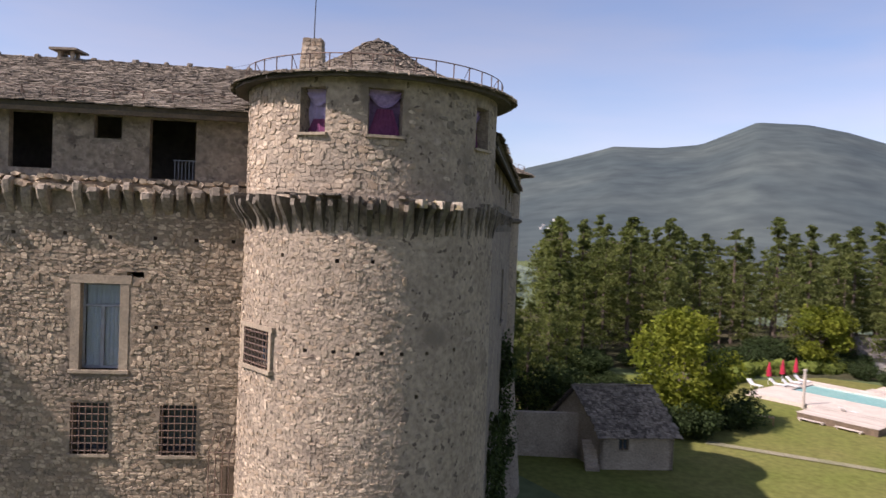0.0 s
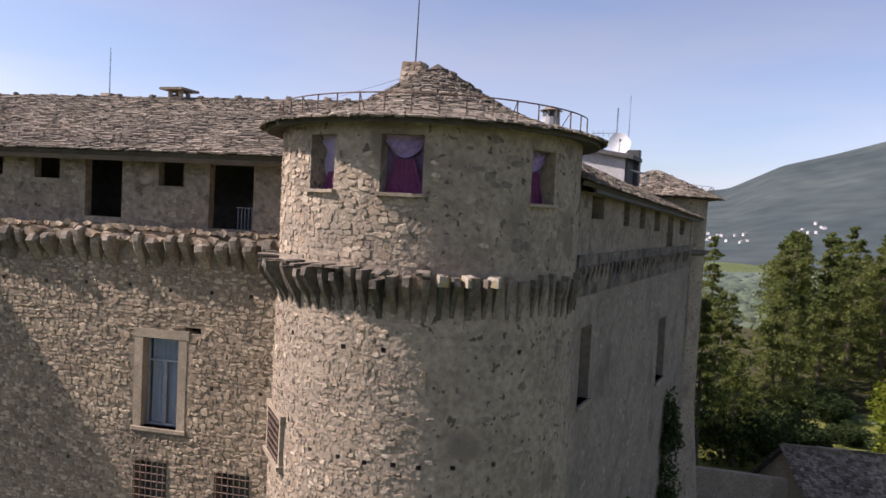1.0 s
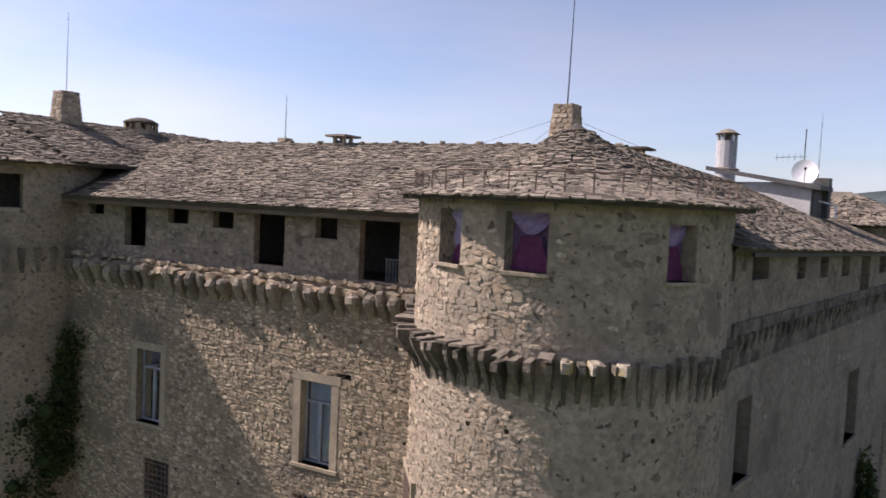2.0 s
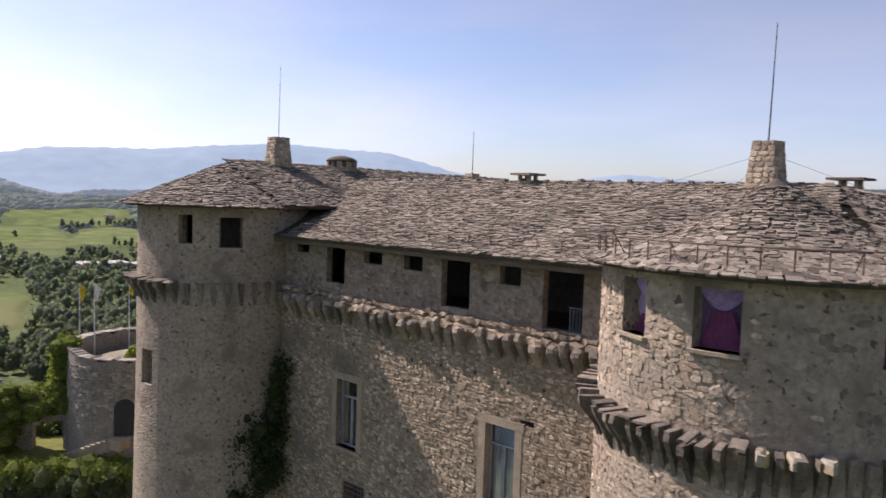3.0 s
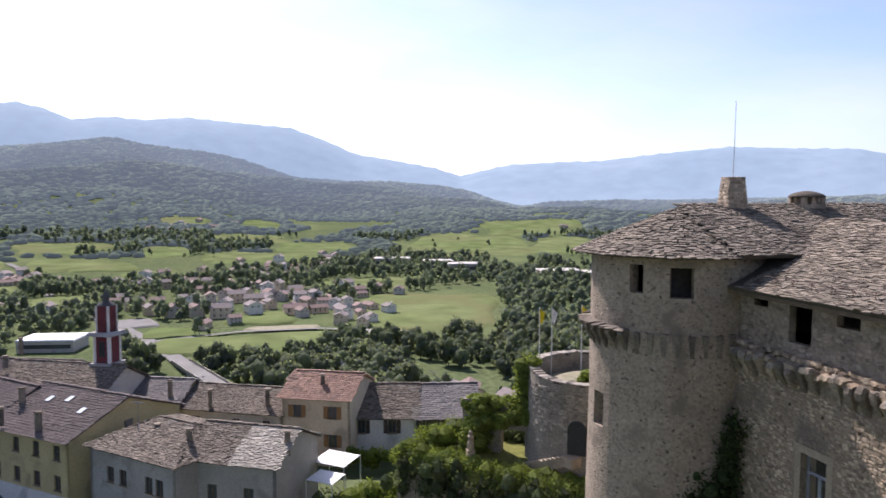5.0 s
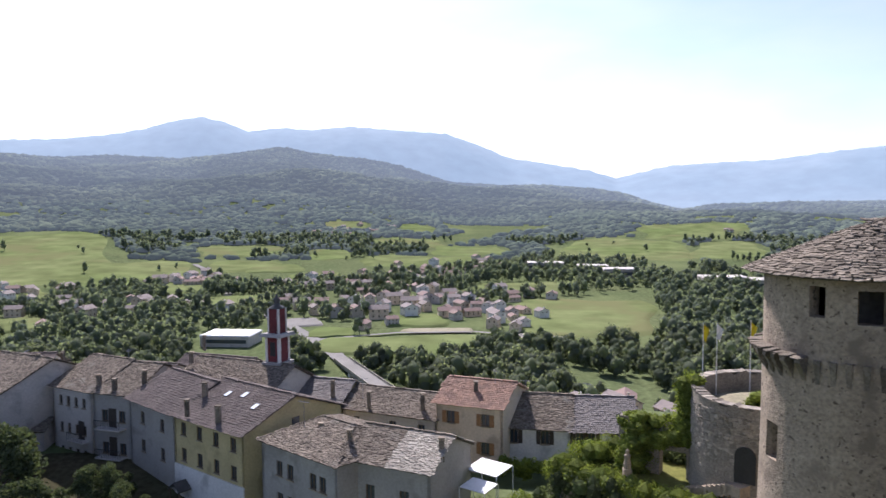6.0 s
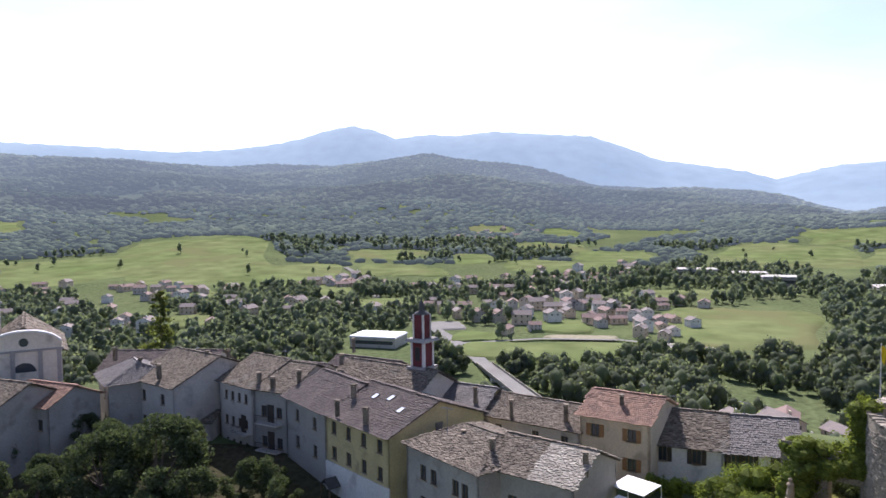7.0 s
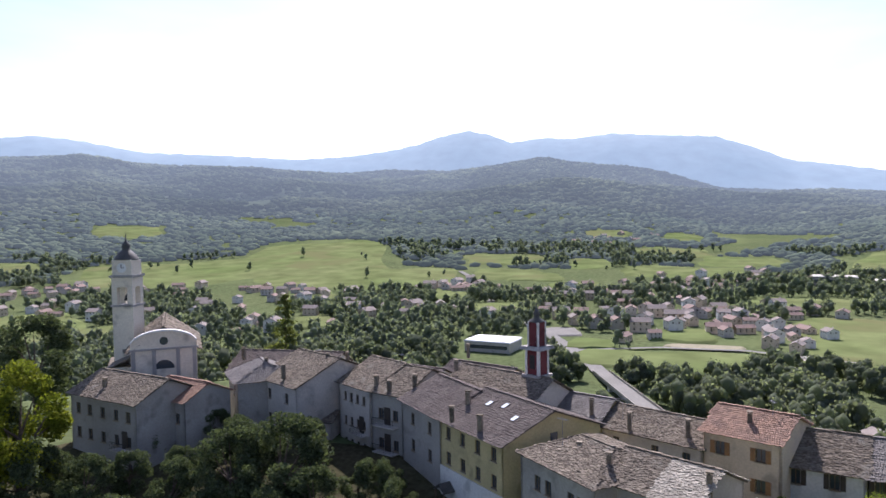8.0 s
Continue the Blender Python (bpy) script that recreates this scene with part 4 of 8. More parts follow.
roof_plane_solid(g, WS(24, -4.3, 26.3), WS(0.0, -4.3, 26.3), WS(0.0, 0, 28.15), WS(24, 0, 28.15), 0.12)
roof_plane_solid(g, WS(0.0, 4.3, 26.3), WS(24, 4.3, 26.3), WS(24, 0, 28.15), WS(0.0, 0, 28.15), 0.12)
roof_b = part("roof", g, M_SLATE_BED, tower_b, "slate roof running back from the tower")
SLATES_B = cone_rows(CB, APEX_B, EAVE_B, REACH_B, 0.19, keep=above(H_B, [H_W, H_WEST]))
ll, hl = plane_rows(WS(0.0, 4.3, 26.3), WS(20, 4.3, 26.3), WS(20, 0, 28.15), WS(0.0, 0, 28.15))
SLATES_B += slate_rows(ll, None, hl + 0.1, keep=above(H_WEST, [H_W, H_B]))
west = thing("castle_wing", (-27, 30, GROUND_W), "back wing of the castle behind the far tower", "castle wing")
part("wall", shell(lambda u, v, d: CB - NW * u - DW * (3.6 - d) + Z3 * v, (0, 24), (0.0, 26.2), [], 0.6), M_RENDER, west)
part("court_wall", shell(lambda u, v, d: CB - NW * u + DW * (3.6 - d) + Z3 * v, (11.5, 24), (0.0, 26.2), [], 0.6), M_RENDER, west)
part("end_wall", shell(lambda u, v, d: CB - NW * (24 - d) + DW * u + Z3 * v, (-3.6, 3.6), (0.0, 26.2), [], 0.6), M_RENDER, west)
c = WS(2.6, 0, 0)
flue("chimney", (c[0], c[1]), 0.95, 0.95, 27.9, 29.35, 0.75, "tapering rubble stone chimney on the tower roof")
single("lightning_rod", Geo().tube((c[0], c[1], 29.3), (c[0] + 0.08, c[1], 32.6), 0.025, 0.01, 6), M_WHITE, "thin pale lightning rod on a chimney", "lightning rod")
c = WS(6.4, 0, 0)
lantern = thing("roof_lantern", (c[0], c[1], 28.0), "low square chimney pot with openings under a domed cap", "chimney")
part("body", Geo().box((c[0] - 0.55, c[1] - 0.55, 27.9), (c[0] + 0.55, c[1] + 0.55, 28.2)), M_MORTAR, lantern)
for sx in (-1, 0, 1):
    for sy in (-1, 0, 1):
        if sx or sy:
            part("pillar", Geo().box((c[0] + sx * 0.45 - 0.09, c[1] + sy * 0.45 - 0.09, 28.2), (c[0] + sx * 0.45 + 0.09, c[1] + sy * 0.45 + 0.09, 28.5)), M_MORTAR, lantern)
part("cap", Geo().lathe((c[0], c[1], 28.5), [(0.01, -0.02), (0.78, 0.0), (0.74, 0.08), (0.5, 0.2), (0.2, 0.27), (0.01, 0.28)], 12), M_SLATE, lantern, smooth=True)

# ---- east wing and far corner tower ----
east = thing("castle_wing", (2.5, 33, GROUND_E), "tall rendered castle wing with narrow windows and a slate roof", "castle wing")
OPEN_E = [(-0.26, 0.2, 23.95, 24.56), (1.38, 2.7, 23.9, 24.54), (5.25, 6.1, 23.75, 24.5), (7.75, 8.75, 23.68, 24.44), (10.55, 11.75, 23.6, 24.38), (13.6, 15.1, 22.62, 24.25), (16.95, 18.5, 23.45, 24.14)]
SLIT_E = [(0.9, 2.0, 18.9, 21.0), (12.8, 14.6, 17.3, 19.95)]
wall_e = part("wall", shell(at_e, (-2, LEN_E), (0.0, 12, 22.6), SLIT_E, 0.7), M_RENDER_DARK, east, "flat grey render darkened for shade, stained and shaded below the eaves")
part("attic_wall", shell(lambda u, v, d: at_e(u, v, d + 0.03), (-2, LEN_E), (22.6, 24.6), OPEN_E, 0.5), M_ATTIC, east)
part("end_wall", shell(lambda u, v, d: at_e(LEN_E - d, v, u), (0.0, 10.6), (0.0, 24.5), [], 0.6), M_RENDER, east)
part("court_wall", shell(lambda u, v, d: at_e(u, v, 10.6 - d), (11.0, LEN_E), (0.0, 24.6), [], 0.6), M_RENDER, east)
part("room_back", Geo().box((-2, 3.0, 12.0), (LEN_E - 0.7, 3.2, 24.9), basis(E0, DE, -NE, Z3)), M_DARK, east)
part("attic_floor", Geo().box((-2, 0.69, 22.4), (LEN_E - 0.7, 3.0, 22.6), basis(E0, DE, -NE, Z3)), M_DARK, east)
for u0, u1, v0, v1 in SLIT_E:
    p = at_e((u0 + u1) / 2, v0, 0.0)
    wdw = part("window", Geo().box((u0, 0.4, v0), (u1, 0.44, v1), basis(E0, DE, -NE, Z3)), M_WINDOW, east, "tall narrow window, dark inside")
    part("sill", Geo().box((u0 - 0.1, -0.1, v0 - 0.1), (u1 + 0.1, 0.3, v0), basis(E0, DE, -NE, Z3)), M_SILL, wdw)
for k in range(40):
    u = 0.6 + k * 0.5
    g = Geo()
    corbel(g, at_e(u, 22.05, 0.0), DE, NE, 0.2, 0.6, 0.14 * RNG.uniform(0.5, 1.2), 700 + k)
    part("corbel", g, M_STAIN_SHADE, east)
# thin dark strip that holds both stain and painted shade
part("stained_band", Geo().box((0.2, -0.025, 21.85), (LEN_E - 0.1, 0.01, 22.95), basis(E0, DE, -NE, Z3)), M_STAIN_SHADE, east, "dark band below the attic, weather stain and painted shade")
R_E = lambda u, d, z: E0 + DE * u - NE * d + Z3 * z
eL, eR, rL, rR = R_E(-1.2, -0.45, 24.78), R_E(LEN_E + 0.3, -0.45, 24.3), R_E(4.6, 5.3, 27.42), R_E(LEN_E - 4.5, 5.3, 26.8)
g = Geo()
roof_plane_solid(g, eL, eR, rR, rL, 0.12)
roof_plane_solid(g, eR, R_E(LEN_E + 0.3, 11.0, 24.3), R_E(LEN_E - 4.4, 5.4, 26.8), rR, 0.12)
roof_plane_solid(g, R_E(LEN_E + 0.3, 11.0, 24.3), R_E(10.5, 11.0, 24.6), rL, R_E(LEN_E - 4.4, 5.4, 26.8), 0.12)
roof_e = part("roof", g, M_SLATE_BED, east, "slate roof with a dormer")
for k in range(22):
    q = np.array([-3.25, 27.75, 27.27]) + np.array([2.3, -2.95, -1.22]) * k / 21
    hd2 = unit((2.3, -2.95, -1.22))
    hs2 = unit(np.cross(hd2, Z3))
    part("hip_slate", Geo().many([basis(q + Z3 * RNG.uniform(-0.02, 0.03), hs2, -hd2, np.cross(hs2, -hd2), RNG.uniform(0.42, 0.6), 0.3, RNG.uniform(0.04, 0.07))], SLABS[k % 8]), M_SLATE, roof_e)
le, he = plane_rows(eL, eR, rR, rL)
SLATES_E = slate_rows(le, None, he + 0.1, row=0.16, wide=(0.16, 0.42), keep=lambda p: math.hypot(p[0] - CA[0], p[1] - CA[1]) > 3.62 or p[2] + 0.03 > H_A(p))
part("eave_board", Geo().box((0.2, -0.38, -0.17), (LEN_E, -0.3, -0.06), basis(R_E(0, 0, 24.72), unit(DE - Z3 * 0.021), -NE, Z3)), M_LEAD, east)
tower_c = thing("round_tower", (CC[0], CC[1], GROUND_E), "far corner tower with a low slate roof, base spread outwards", "castle tower", "castle towers")
part("wall", shell(at_tower(CC, lambda v: RC + max(0, 14 - v) * 0.09), (-180, 180), (0.0, 6, 10, 14, 25.4), [], 0.6, 8), M_RENDER, tower_c)
part("band", Geo().lathe(CC, [(RC - 0.1, 22.3), (RC + 0.2, 22.45), (RC + 0.2, 22.6), (RC - 0.1, 22.7)], 40), M_CORBEL, tower_c)
roof_c = part("roof", Geo().lathe(CC, [(RC - 0.2, 25.3), (RC + 0.5, 25.35), (RC + 0.5, 25.45), (0.01, 26.9)], 40), M_SLATE_BED, tower_c)
SLATES_C = cone_rows(CC, 26.9, 25.45, RC + 0.5, 0.3)

# unseen block behind the court, added to throw shadow over the outbuilding
north = thing("castle_wing", (-8, 53, GROUND_E), "unseen back wing, added to shade the outbuilding", "castle wing")
part("wall", Geo().box((-22, 49, 0), (1.0, 60, 25.2)), M_RENDER, north)
g = Geo()
roof_plane_solid(g, (-22.4, 48.6, 25.1), (1.4, 48.6, 25.1), (1.4, 54.5, 27.3), (-22.4, 54.5, 27.3))
roof_plane_solid(g, (1.4, 60.4, 25.1), (-22.4, 60.4, 25.1), (-22.4, 54.5, 27.3), (1.4, 54.5, 27.3))
part("roof", g, M_SLATE, north)

# ---- on the east roof: dormer, chimney, dish, antennas ----
dormer = thing("dormer", tuple(R_E(16, 3.5, 25.5)), "flat-roofed dormer with a grey cheek and a dark metal roof", "dormer")
BE = basis(E0, DE, -NE, Z3)
part("cheek_wall", Geo().box((14.6, 2.2, 25.0), (16.0, 5.2, 26.98), BE), plaster_grey, dormer)
part("roof", Geo().add([BE[:3, :3] @ np.array(q) + BE[:3, 3] for q in ((14.3, 1.8, 26.68), (16.3, 1.8, 26.68), (16.3, 6.4, 27.45), (14.3, 6.4, 27.45), (14.3, 1.8, 26.86), (16.3, 1.8, 26.86), (16.3, 6.4, 27.63), (14.3, 6.4, 27.63))], [(3, 2, 1, 0), (4, 5, 6, 7), (0, 1, 5, 4), (1, 2, 6, 5), (2, 3, 7, 6), (3, 0, 4, 7)]), M_LEAD, dormer)
part("front_panel", Geo().box((14.7, 2.1, 25.4), (15.95, 2.2, 26.75), BE), M_LEAD, dormer)
part("hood", Geo().box((16.05, 1.9, 25.6), (16.5, 2.5, 27.25), BE), M_LEAD, dormer)
cz = (-3.0, 41.2)
ch = thing("chimney", (cz[0], cz[1], 26.0), "plastered chimney with arched vents and a domed tile cap", "chimney")
part("stack", Geo().lathe((cz[0], cz[1], 0), [(0.46, 25.6), (0.46, 29.0)], 14), plaster_grey, ch)
for k in range(6):
    a = k * math.pi / 3 + 0.3
    part("pillar", Geo().tube((cz[0] + 0.38 * math.cos(a), cz[1] + 0.38 * math.sin(a), 28.99), (cz[0] + 0.38 * math.cos(a), cz[1] + 0.38 * math.sin(a), 29.32), 0.07, sides=6), plaster_grey, ch)
part("core", Geo().lathe((cz[0], cz[1], 0), [(0.2, 28.99), (0.2, 29.32)], 10), M_DARK, ch)
part("cap", Geo().lathe((cz[0], cz[1], 29.32), [(0.01, -0.01), (0.58, 0.0), (0.44, 0.07), (0.25, 0.2), (0.01, 0.26)], 14), M_SLATE, ch, smooth=True)
part("collar", Geo().lathe((cz[0], cz[1], 27.6), [(0.46, 0.0), (0.62, 0.03), (0.62, 0.1), (0.46, 0.16)], 14), M_SLATE, ch)
dc = np.array([0.71, 38.4, 27.45])
dish = thing("satellite_dish", (0.71, 38.6, 25.6), "white satellite dish on a bent white pole", "satellite dish")
part("pole", Geo().tube((0.71, 38.6, 25.5), (0.71, 38.6, 27.45), 0.035, sides=8).tube((1.2, 38.6, 26.3), (1.95, 38.3, 26.1), 0.04, sides=6).tube((1.95, 38.3, 26.1), (1.95, 38.2, 25.6), 0.04, sides=6).tube((0.71, 38.6, 26.3), (1.2, 38.6, 26.3), 0.03, sides=6), M_WHITE, dish)
aim = unit((0.15, -1.0, 0.35))
au = unit(np.cross(Z3, aim))
av = np.cross(aim, au)
vv, ff = [], []
for j in range(7):
    for i in range(24):
        rr_, a = 0.5 * j / 6, i * math.pi / 12
        vv.append(dc + au * rr_ * math.cos(a) + av * rr_ * 1.05 * math.sin(a) + aim * (0.45 * rr_ * rr_ - 0.1))
ff = [(j * 24 + i, j * 24 + (i + 1) % 24, (j + 1) * 24 + (i + 1) % 24, (j + 1) * 24 + i) for j in range(6) for i in range(24)]
back = [v - aim * 0.03 for v in vv]
part("reflector", Geo().add(vv, ff).add(back, [tuple(reversed(q)) for q in ff]), M_WHITE, dish, "white pressed reflector", smooth=True)
part("feed_arm", Geo().tube(dc - av * 0.45, dc + aim * 0.55 - av * 0.1, 0.015, sides=5).tube(dc + aim * 0.5 - av * 0.12, dc + aim * 0.6 - av * 0.08, 0.04, sides=6), M_BLACK, dish)
ant = thing("antenna", tuple(R_E(18.6, 3.6, 26.2)), "thin television antenna on a mast", "antenna")
b = R_E(18.6, 3.6, 26.2)
part("mast", Geo().tube(b, b + Z3 * 3.4, 0.025, sides=5), M_BLACK, ant)
part("boom", Geo().tube(b + Z3 * 2.1 - DW * 1.2, b + Z3 * 2.15 + DW * 0.1, 0.012, sides=4), M_BLACK, ant)
for k in range(5):
    q = b + Z3 * 2.12 - DW * (1.15 - 0.25 * k)
    part("rod", Geo().tube(q - Z3 * 0.16, q + Z3 * 0.16, 0.008, sides=4), M_BLACK, ant)
b = R_E(19.5, 3.2, 26.0)
single("aerial", Geo().tube(b, b + Z3 * 4.4, 0.022, 0.008, 5), M_BLACK, "thin whip aerial standing on the roof", "antenna")

# iron cage over the side door, and a rail on the far corner tower
cage = thing("iron_cage", (-5.6, 20.0, 11.0), "rusty iron cage with a timber door against the tower", "iron cage")
for k in range(9):
    q = at_w(4.3 + k * 0.2, 0, -0.9 - 0.02 * k)
    part("bar", Geo().tube((q[0], q[1], 10.5), (q[0], q[1], 15.1), 0.016, sides=4), M_IRON, cage)
for z in (11.2, 12.5, 13.8, 15.05):
    a, b = at_w(4.3, z, -0.9), at_w(5.9, z, -1.06)
    part("rail", Geo().tube(a, b, 0.018, sides=4), M_IRON, cage)
g = Geo()
for k in range(9):
    g.tube(at_w(4.3 + k * 0.2, 15.05, -0.95), at_w(4.3 + k * 0.2, 15.35, 0.0), 0.014, sides=4)
part("roof_bars", g, M_IRON, cage)
part("door", Geo().box((4.6, -0.75, 10.5), (5.6, -0.68, 14.6), basis(P0, DW, -NW, Z3)), M_WOOD, cage, "weathered timber door")
rail_c = part("roof_guard", Geo().lathe(CC, [(RC + 0.2, 26.0), (RC + 0.22, 26.02), (RC + 0.24, 26.0), (RC + 0.2, 26.0)], 40), M_IRON, tower_c)
for k in range(20):
    a = k * math.pi / 10
    o = np.array([math.sin(a), -math.cos(a), 0.0])
    guard_post("post", CC + o * (RC + 0.22) + Z3 * 25.55, o, 0.45, rail_c)

# ---- land: one sheet of ground to the horizon, hills, mountains ----
def smooth(a, b, x):
    t = np.clip((x - a) / (b - a), 0, 1)
    return t * t * (3 - 2 * t)


HILL_TOP = [(-180, 1.0), (-75, 1.0), (-58, -1.6), (14, -1.6), (26, 1.0), (50, 0.4), (70, 0.0), (76, -0.4), (80.5, 0.6), (84.7, 1.25), (93.6, 1.8), (98, 3.06), (101.5, 3.6), (106.7, 4.15), (111, 3.9), (114, 3.5), (119.4, 3.7), (123, 3.45), (128, 3.7), (134.5, 4.05), (141, 4.5), (146, 4.2), (180, 2.5)]
RANGE_W = [(20, 1.9), (25, 2.0), (30, 2.1), (34, 2.35), (38, 1.8), (43, 1.6), (47, 2.1), (49.2, 2.7), (52.4, 3.47), (56.3, 3.62), (60.6, 3.85), (66, 3.4), (70, 2.95), (73, 2.9), (77, 2.7), (80.8, 1.85), (83, 2.5), (87, 3.2), (89, 3.5), (91.3, 4.5), (94, 5.45), (98, 5.73), (101.5, 6.0), (104.5, 5.7)]
RANGE_SW = [(104.5, 5.7), (106.7, 5.84), (109.2, 5.54), (110.8, 6.18), (112.6, 6.55), (114.8, 6.1), (116.4, 5.57), (118.6, 5.1), (122, 4.67), (126, 4.45), (131, 4.73), (137, 4.9), (141.5, 5.7), (144, 5.9), (146, 5.65), (152, 5.3), (165, 4.0)]
RANGE_N = [(-60, 3.0), (-40, 4.6), (-34, 5.6), (-31, 6.5), (-28.9, 7.2), (-26.4, 7.76), (-23.1, 8.0), (-21.6, 7.4), (-19.3, 6.5), (-16.5, 6.25), (-13, 6.3), (-9.3, 5.3), (-6.3, 4.6), (-2.8, 2.95), (1, 2.45), (6, 1.8), (15, 1.7), (25, 1.5)]


def along_list(pairs, a):
    return np.interp(a, [p[0] for p in pairs], [p[1] for p in pairs])


def lumps(x, y, s, seed=0.0):
    """Cheap smooth unevenness, about -1 to 1."""
    return (np.sin(x * s + 1.3 * np.sin(y * s * 0.7 + seed)) + np.sin(y * s * 1.13 + 1.7 * np.sin(x * s * 0.6 + seed * 2)) + np.sin((x + y) * s * 0.53 + seed)) / 3


def ground_z(x, y):
    x, y = np.asarray(x, float), np.asarray(y, float)
    r, az = np.hypot(x, y), np.degrees(np.arctan2(-x, y))
    west = smooth(22, 48, az) * (1 - smooth(165, 179, az))
    near = 4.6 * (1 - west) + 1.5 * west
    mound = 3.0 * np.exp(-(((x + 12) / 16) ** 2 + ((y - 30) / 22) ** 2))
    ravine = -7.0 * np.exp(-(((x + 42) / 18) ** 2 + ((y + 38) / 30) ** 2)) * west
    near = near + mound + ravine + 2.5 * np.exp(-(((x + 57) / 5) ** 4 + ((y - 4) / 7) ** 4))
    edge = (92 + 30 * smooth(112, 128, az)) * west + 150 * (1 - west)
    far = edge + 62 * west + 190 * (1 - west)
    floor = -30.0 + 1.6 * lumps(x, y, 0.009) * smooth(250, 600, r)
    z = near + (floor - near) * smooth(0, 1, (r - edge) / (far - edge))
    top = 16 + 2600 * np.tan(np.radians(along_list(HILL_TOP, az)))
    rise = smooth(480, 2700, r) ** 1.06
    folds = 20 * lumps(x, y, 0.0075, 2.0) + 13 * lumps(x, y, 0.016, 5.0) + 4 * lumps(x, y, 0.04, 3.0)
    z = z + rise * (top + 30) + smooth(950, 1700, r) * (1 - smooth(2200, 2600, r)) * folds
    # a rounded hill with meadows, and a low wooded swell before it
    z = z + 30 * np.exp(-(((az - 73) / 11) ** 2 + ((r - 1180) / 330) ** 2))
    return z + 9 * np.exp(-(((az - 121) / 9) ** 2 + ((r - 900) / 210) ** 2))


def sheet(name, mat, azs, rs, height, label, category):
    a, r = np.meshgrid(np.radians(azs), rs, indexing="ij")
    x, y = -np.sin(a) * r, np.cos(a) * r
    v = np.stack([x, y, height(x, y)], -1).reshape(-1, 3)
    n = len(rs)
    f = [(i * n + j, i * n + j + 1, (i + 1) * n + j + 1, (i + 1) * n + j) for i in range(len(azs) - 1) for j in range(n - 1)]
    return single(name, Geo().add(v, f), mat, label, category, kind="structure", smooth=True)


azs = np.concatenate([np.arange(-180, 30, 2.0), np.arange(30, 160, 0.5), np.arange(160, 180.1, 2.0)])
ground = sheet("ground", M_GRASS, azs, np.concatenate([[0.1], np.geomspace(3, 250, 90), np.arange(257, 1330, 9.0)]), ground_z, "grassy castle hill and valley floor with meadows", "ground")
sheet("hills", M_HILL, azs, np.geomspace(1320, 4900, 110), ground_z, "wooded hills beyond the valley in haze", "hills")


def mountain(pairs, r0, r1, eye, seed):
    def height(x, y):
        r, az = np.hypot(x, y), np.degrees(np.arctan2(-x, y))
        top = eye + r1 * np.tan(np.radians(along_list(pairs, az) + (0.05 * np.sin(az * 5.1) + 0.03 * np.sin(az * 11.7)) * smooth(0.9, 1.0, (r - r0) / (r1 - r0))))
        k = smooth(r0, r1, r)
        return -40 + (top + 40) * k * (1 + 0.10 * (1 - k) * lumps(x, y, 0.004, seed))
    return height


rr = np.linspace(0, 1, 22)
sheet("mountain_range", M_FAR, np.arange(20, 165, 0.4), 3300 + 1250 * rr, mountain(RANGE_W + RANGE_SW[1:], 3300, 4550, 28, 0.3), "far mountain range, blue with painted haze", "mountains")
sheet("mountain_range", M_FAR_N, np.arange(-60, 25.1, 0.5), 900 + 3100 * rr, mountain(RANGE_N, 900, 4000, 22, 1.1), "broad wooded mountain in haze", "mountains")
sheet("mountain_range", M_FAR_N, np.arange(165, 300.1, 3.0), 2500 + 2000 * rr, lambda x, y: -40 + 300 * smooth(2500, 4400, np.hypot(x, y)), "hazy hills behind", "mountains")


def draped(name, mat, cx, cy, rx, ry, turn, label, category, lift=0.25, lump=0.18, rings=12, sides=48):
    """A patch of land with an uneven outline, laid over the ground."""
    t = radians(turn)
    v, f = [], []
    for j in range(rings + 1):
        for i in range(sides):
            a = 2 * math.pi * i / sides
            k = j / rings * (1 + lump * math.sin(3 * a + cx) + lump * 0.6 * math.sin(5 * a + cy))
            k2 = k / max(abs(math.cos(a)), abs(math.sin(a))) ** 0.6
            x, y = rx * k2 * math.cos(a), ry * k2 * math.sin(a)
            X, Y = cx + x * math.cos(t) - y * math.sin(t), cy + x * math.sin(t) + y * math.cos(t)
            v.append((X, Y, float(ground_z(X, Y)) + (lift if j < rings else -0.4)))
    for j in range(rings):
        for i in range(sides):
            i2 = (i + 1) % sides
            f.append((j * sides + i, (j + 1) * sides + i, (j + 1) * sides + i2, j * sides + i2))
    return single(name, Geo().add(v, f), mat, label, category, kind="structure", smooth=True)


def ribbon(name, mat, points, width, label, category, lift=0.3):
    """A road over the ground through a few points."""
    pts = [np.array(p, float) for p in points]
    dense = []
    for a, b in zip(pts, pts[1:]):
        k = max(2, int(np.linalg.norm(b - a) / 6))
        dense += [a + (b - a) * i / k for i in range(k)]
    dense.append(pts[-1])
    v = []
    for i, p in enumerate(dense):
        d = unit(dense[min(i + 1, len(dense) - 1)] - dense[max(i - 1, 0)])
        s = np.array([-d[1], d[0]])
        for k in (-0.5, 0.5):
            q = p + s * width * k
            v.append((q[0], q[1], float(ground_z(*q)) + lift))
    f = [(2 * i, 2 * i + 1, 2 * i + 3, 2 * i + 2) for i in range(len(dense) - 1)]
    return single(name, Geo().add(v, f), mat, label, category, kind="structure", smooth=True)


# ---- trees ----
bm = bmesh.new()
bmesh.ops.create_icosphere(bm, subdivisions=1, radius=1.0)
ICO = (np.array([v.co[:] for v in bm.verts]), [tuple(v.index for v in f.verts) for f in bm.faces])
bm.free()


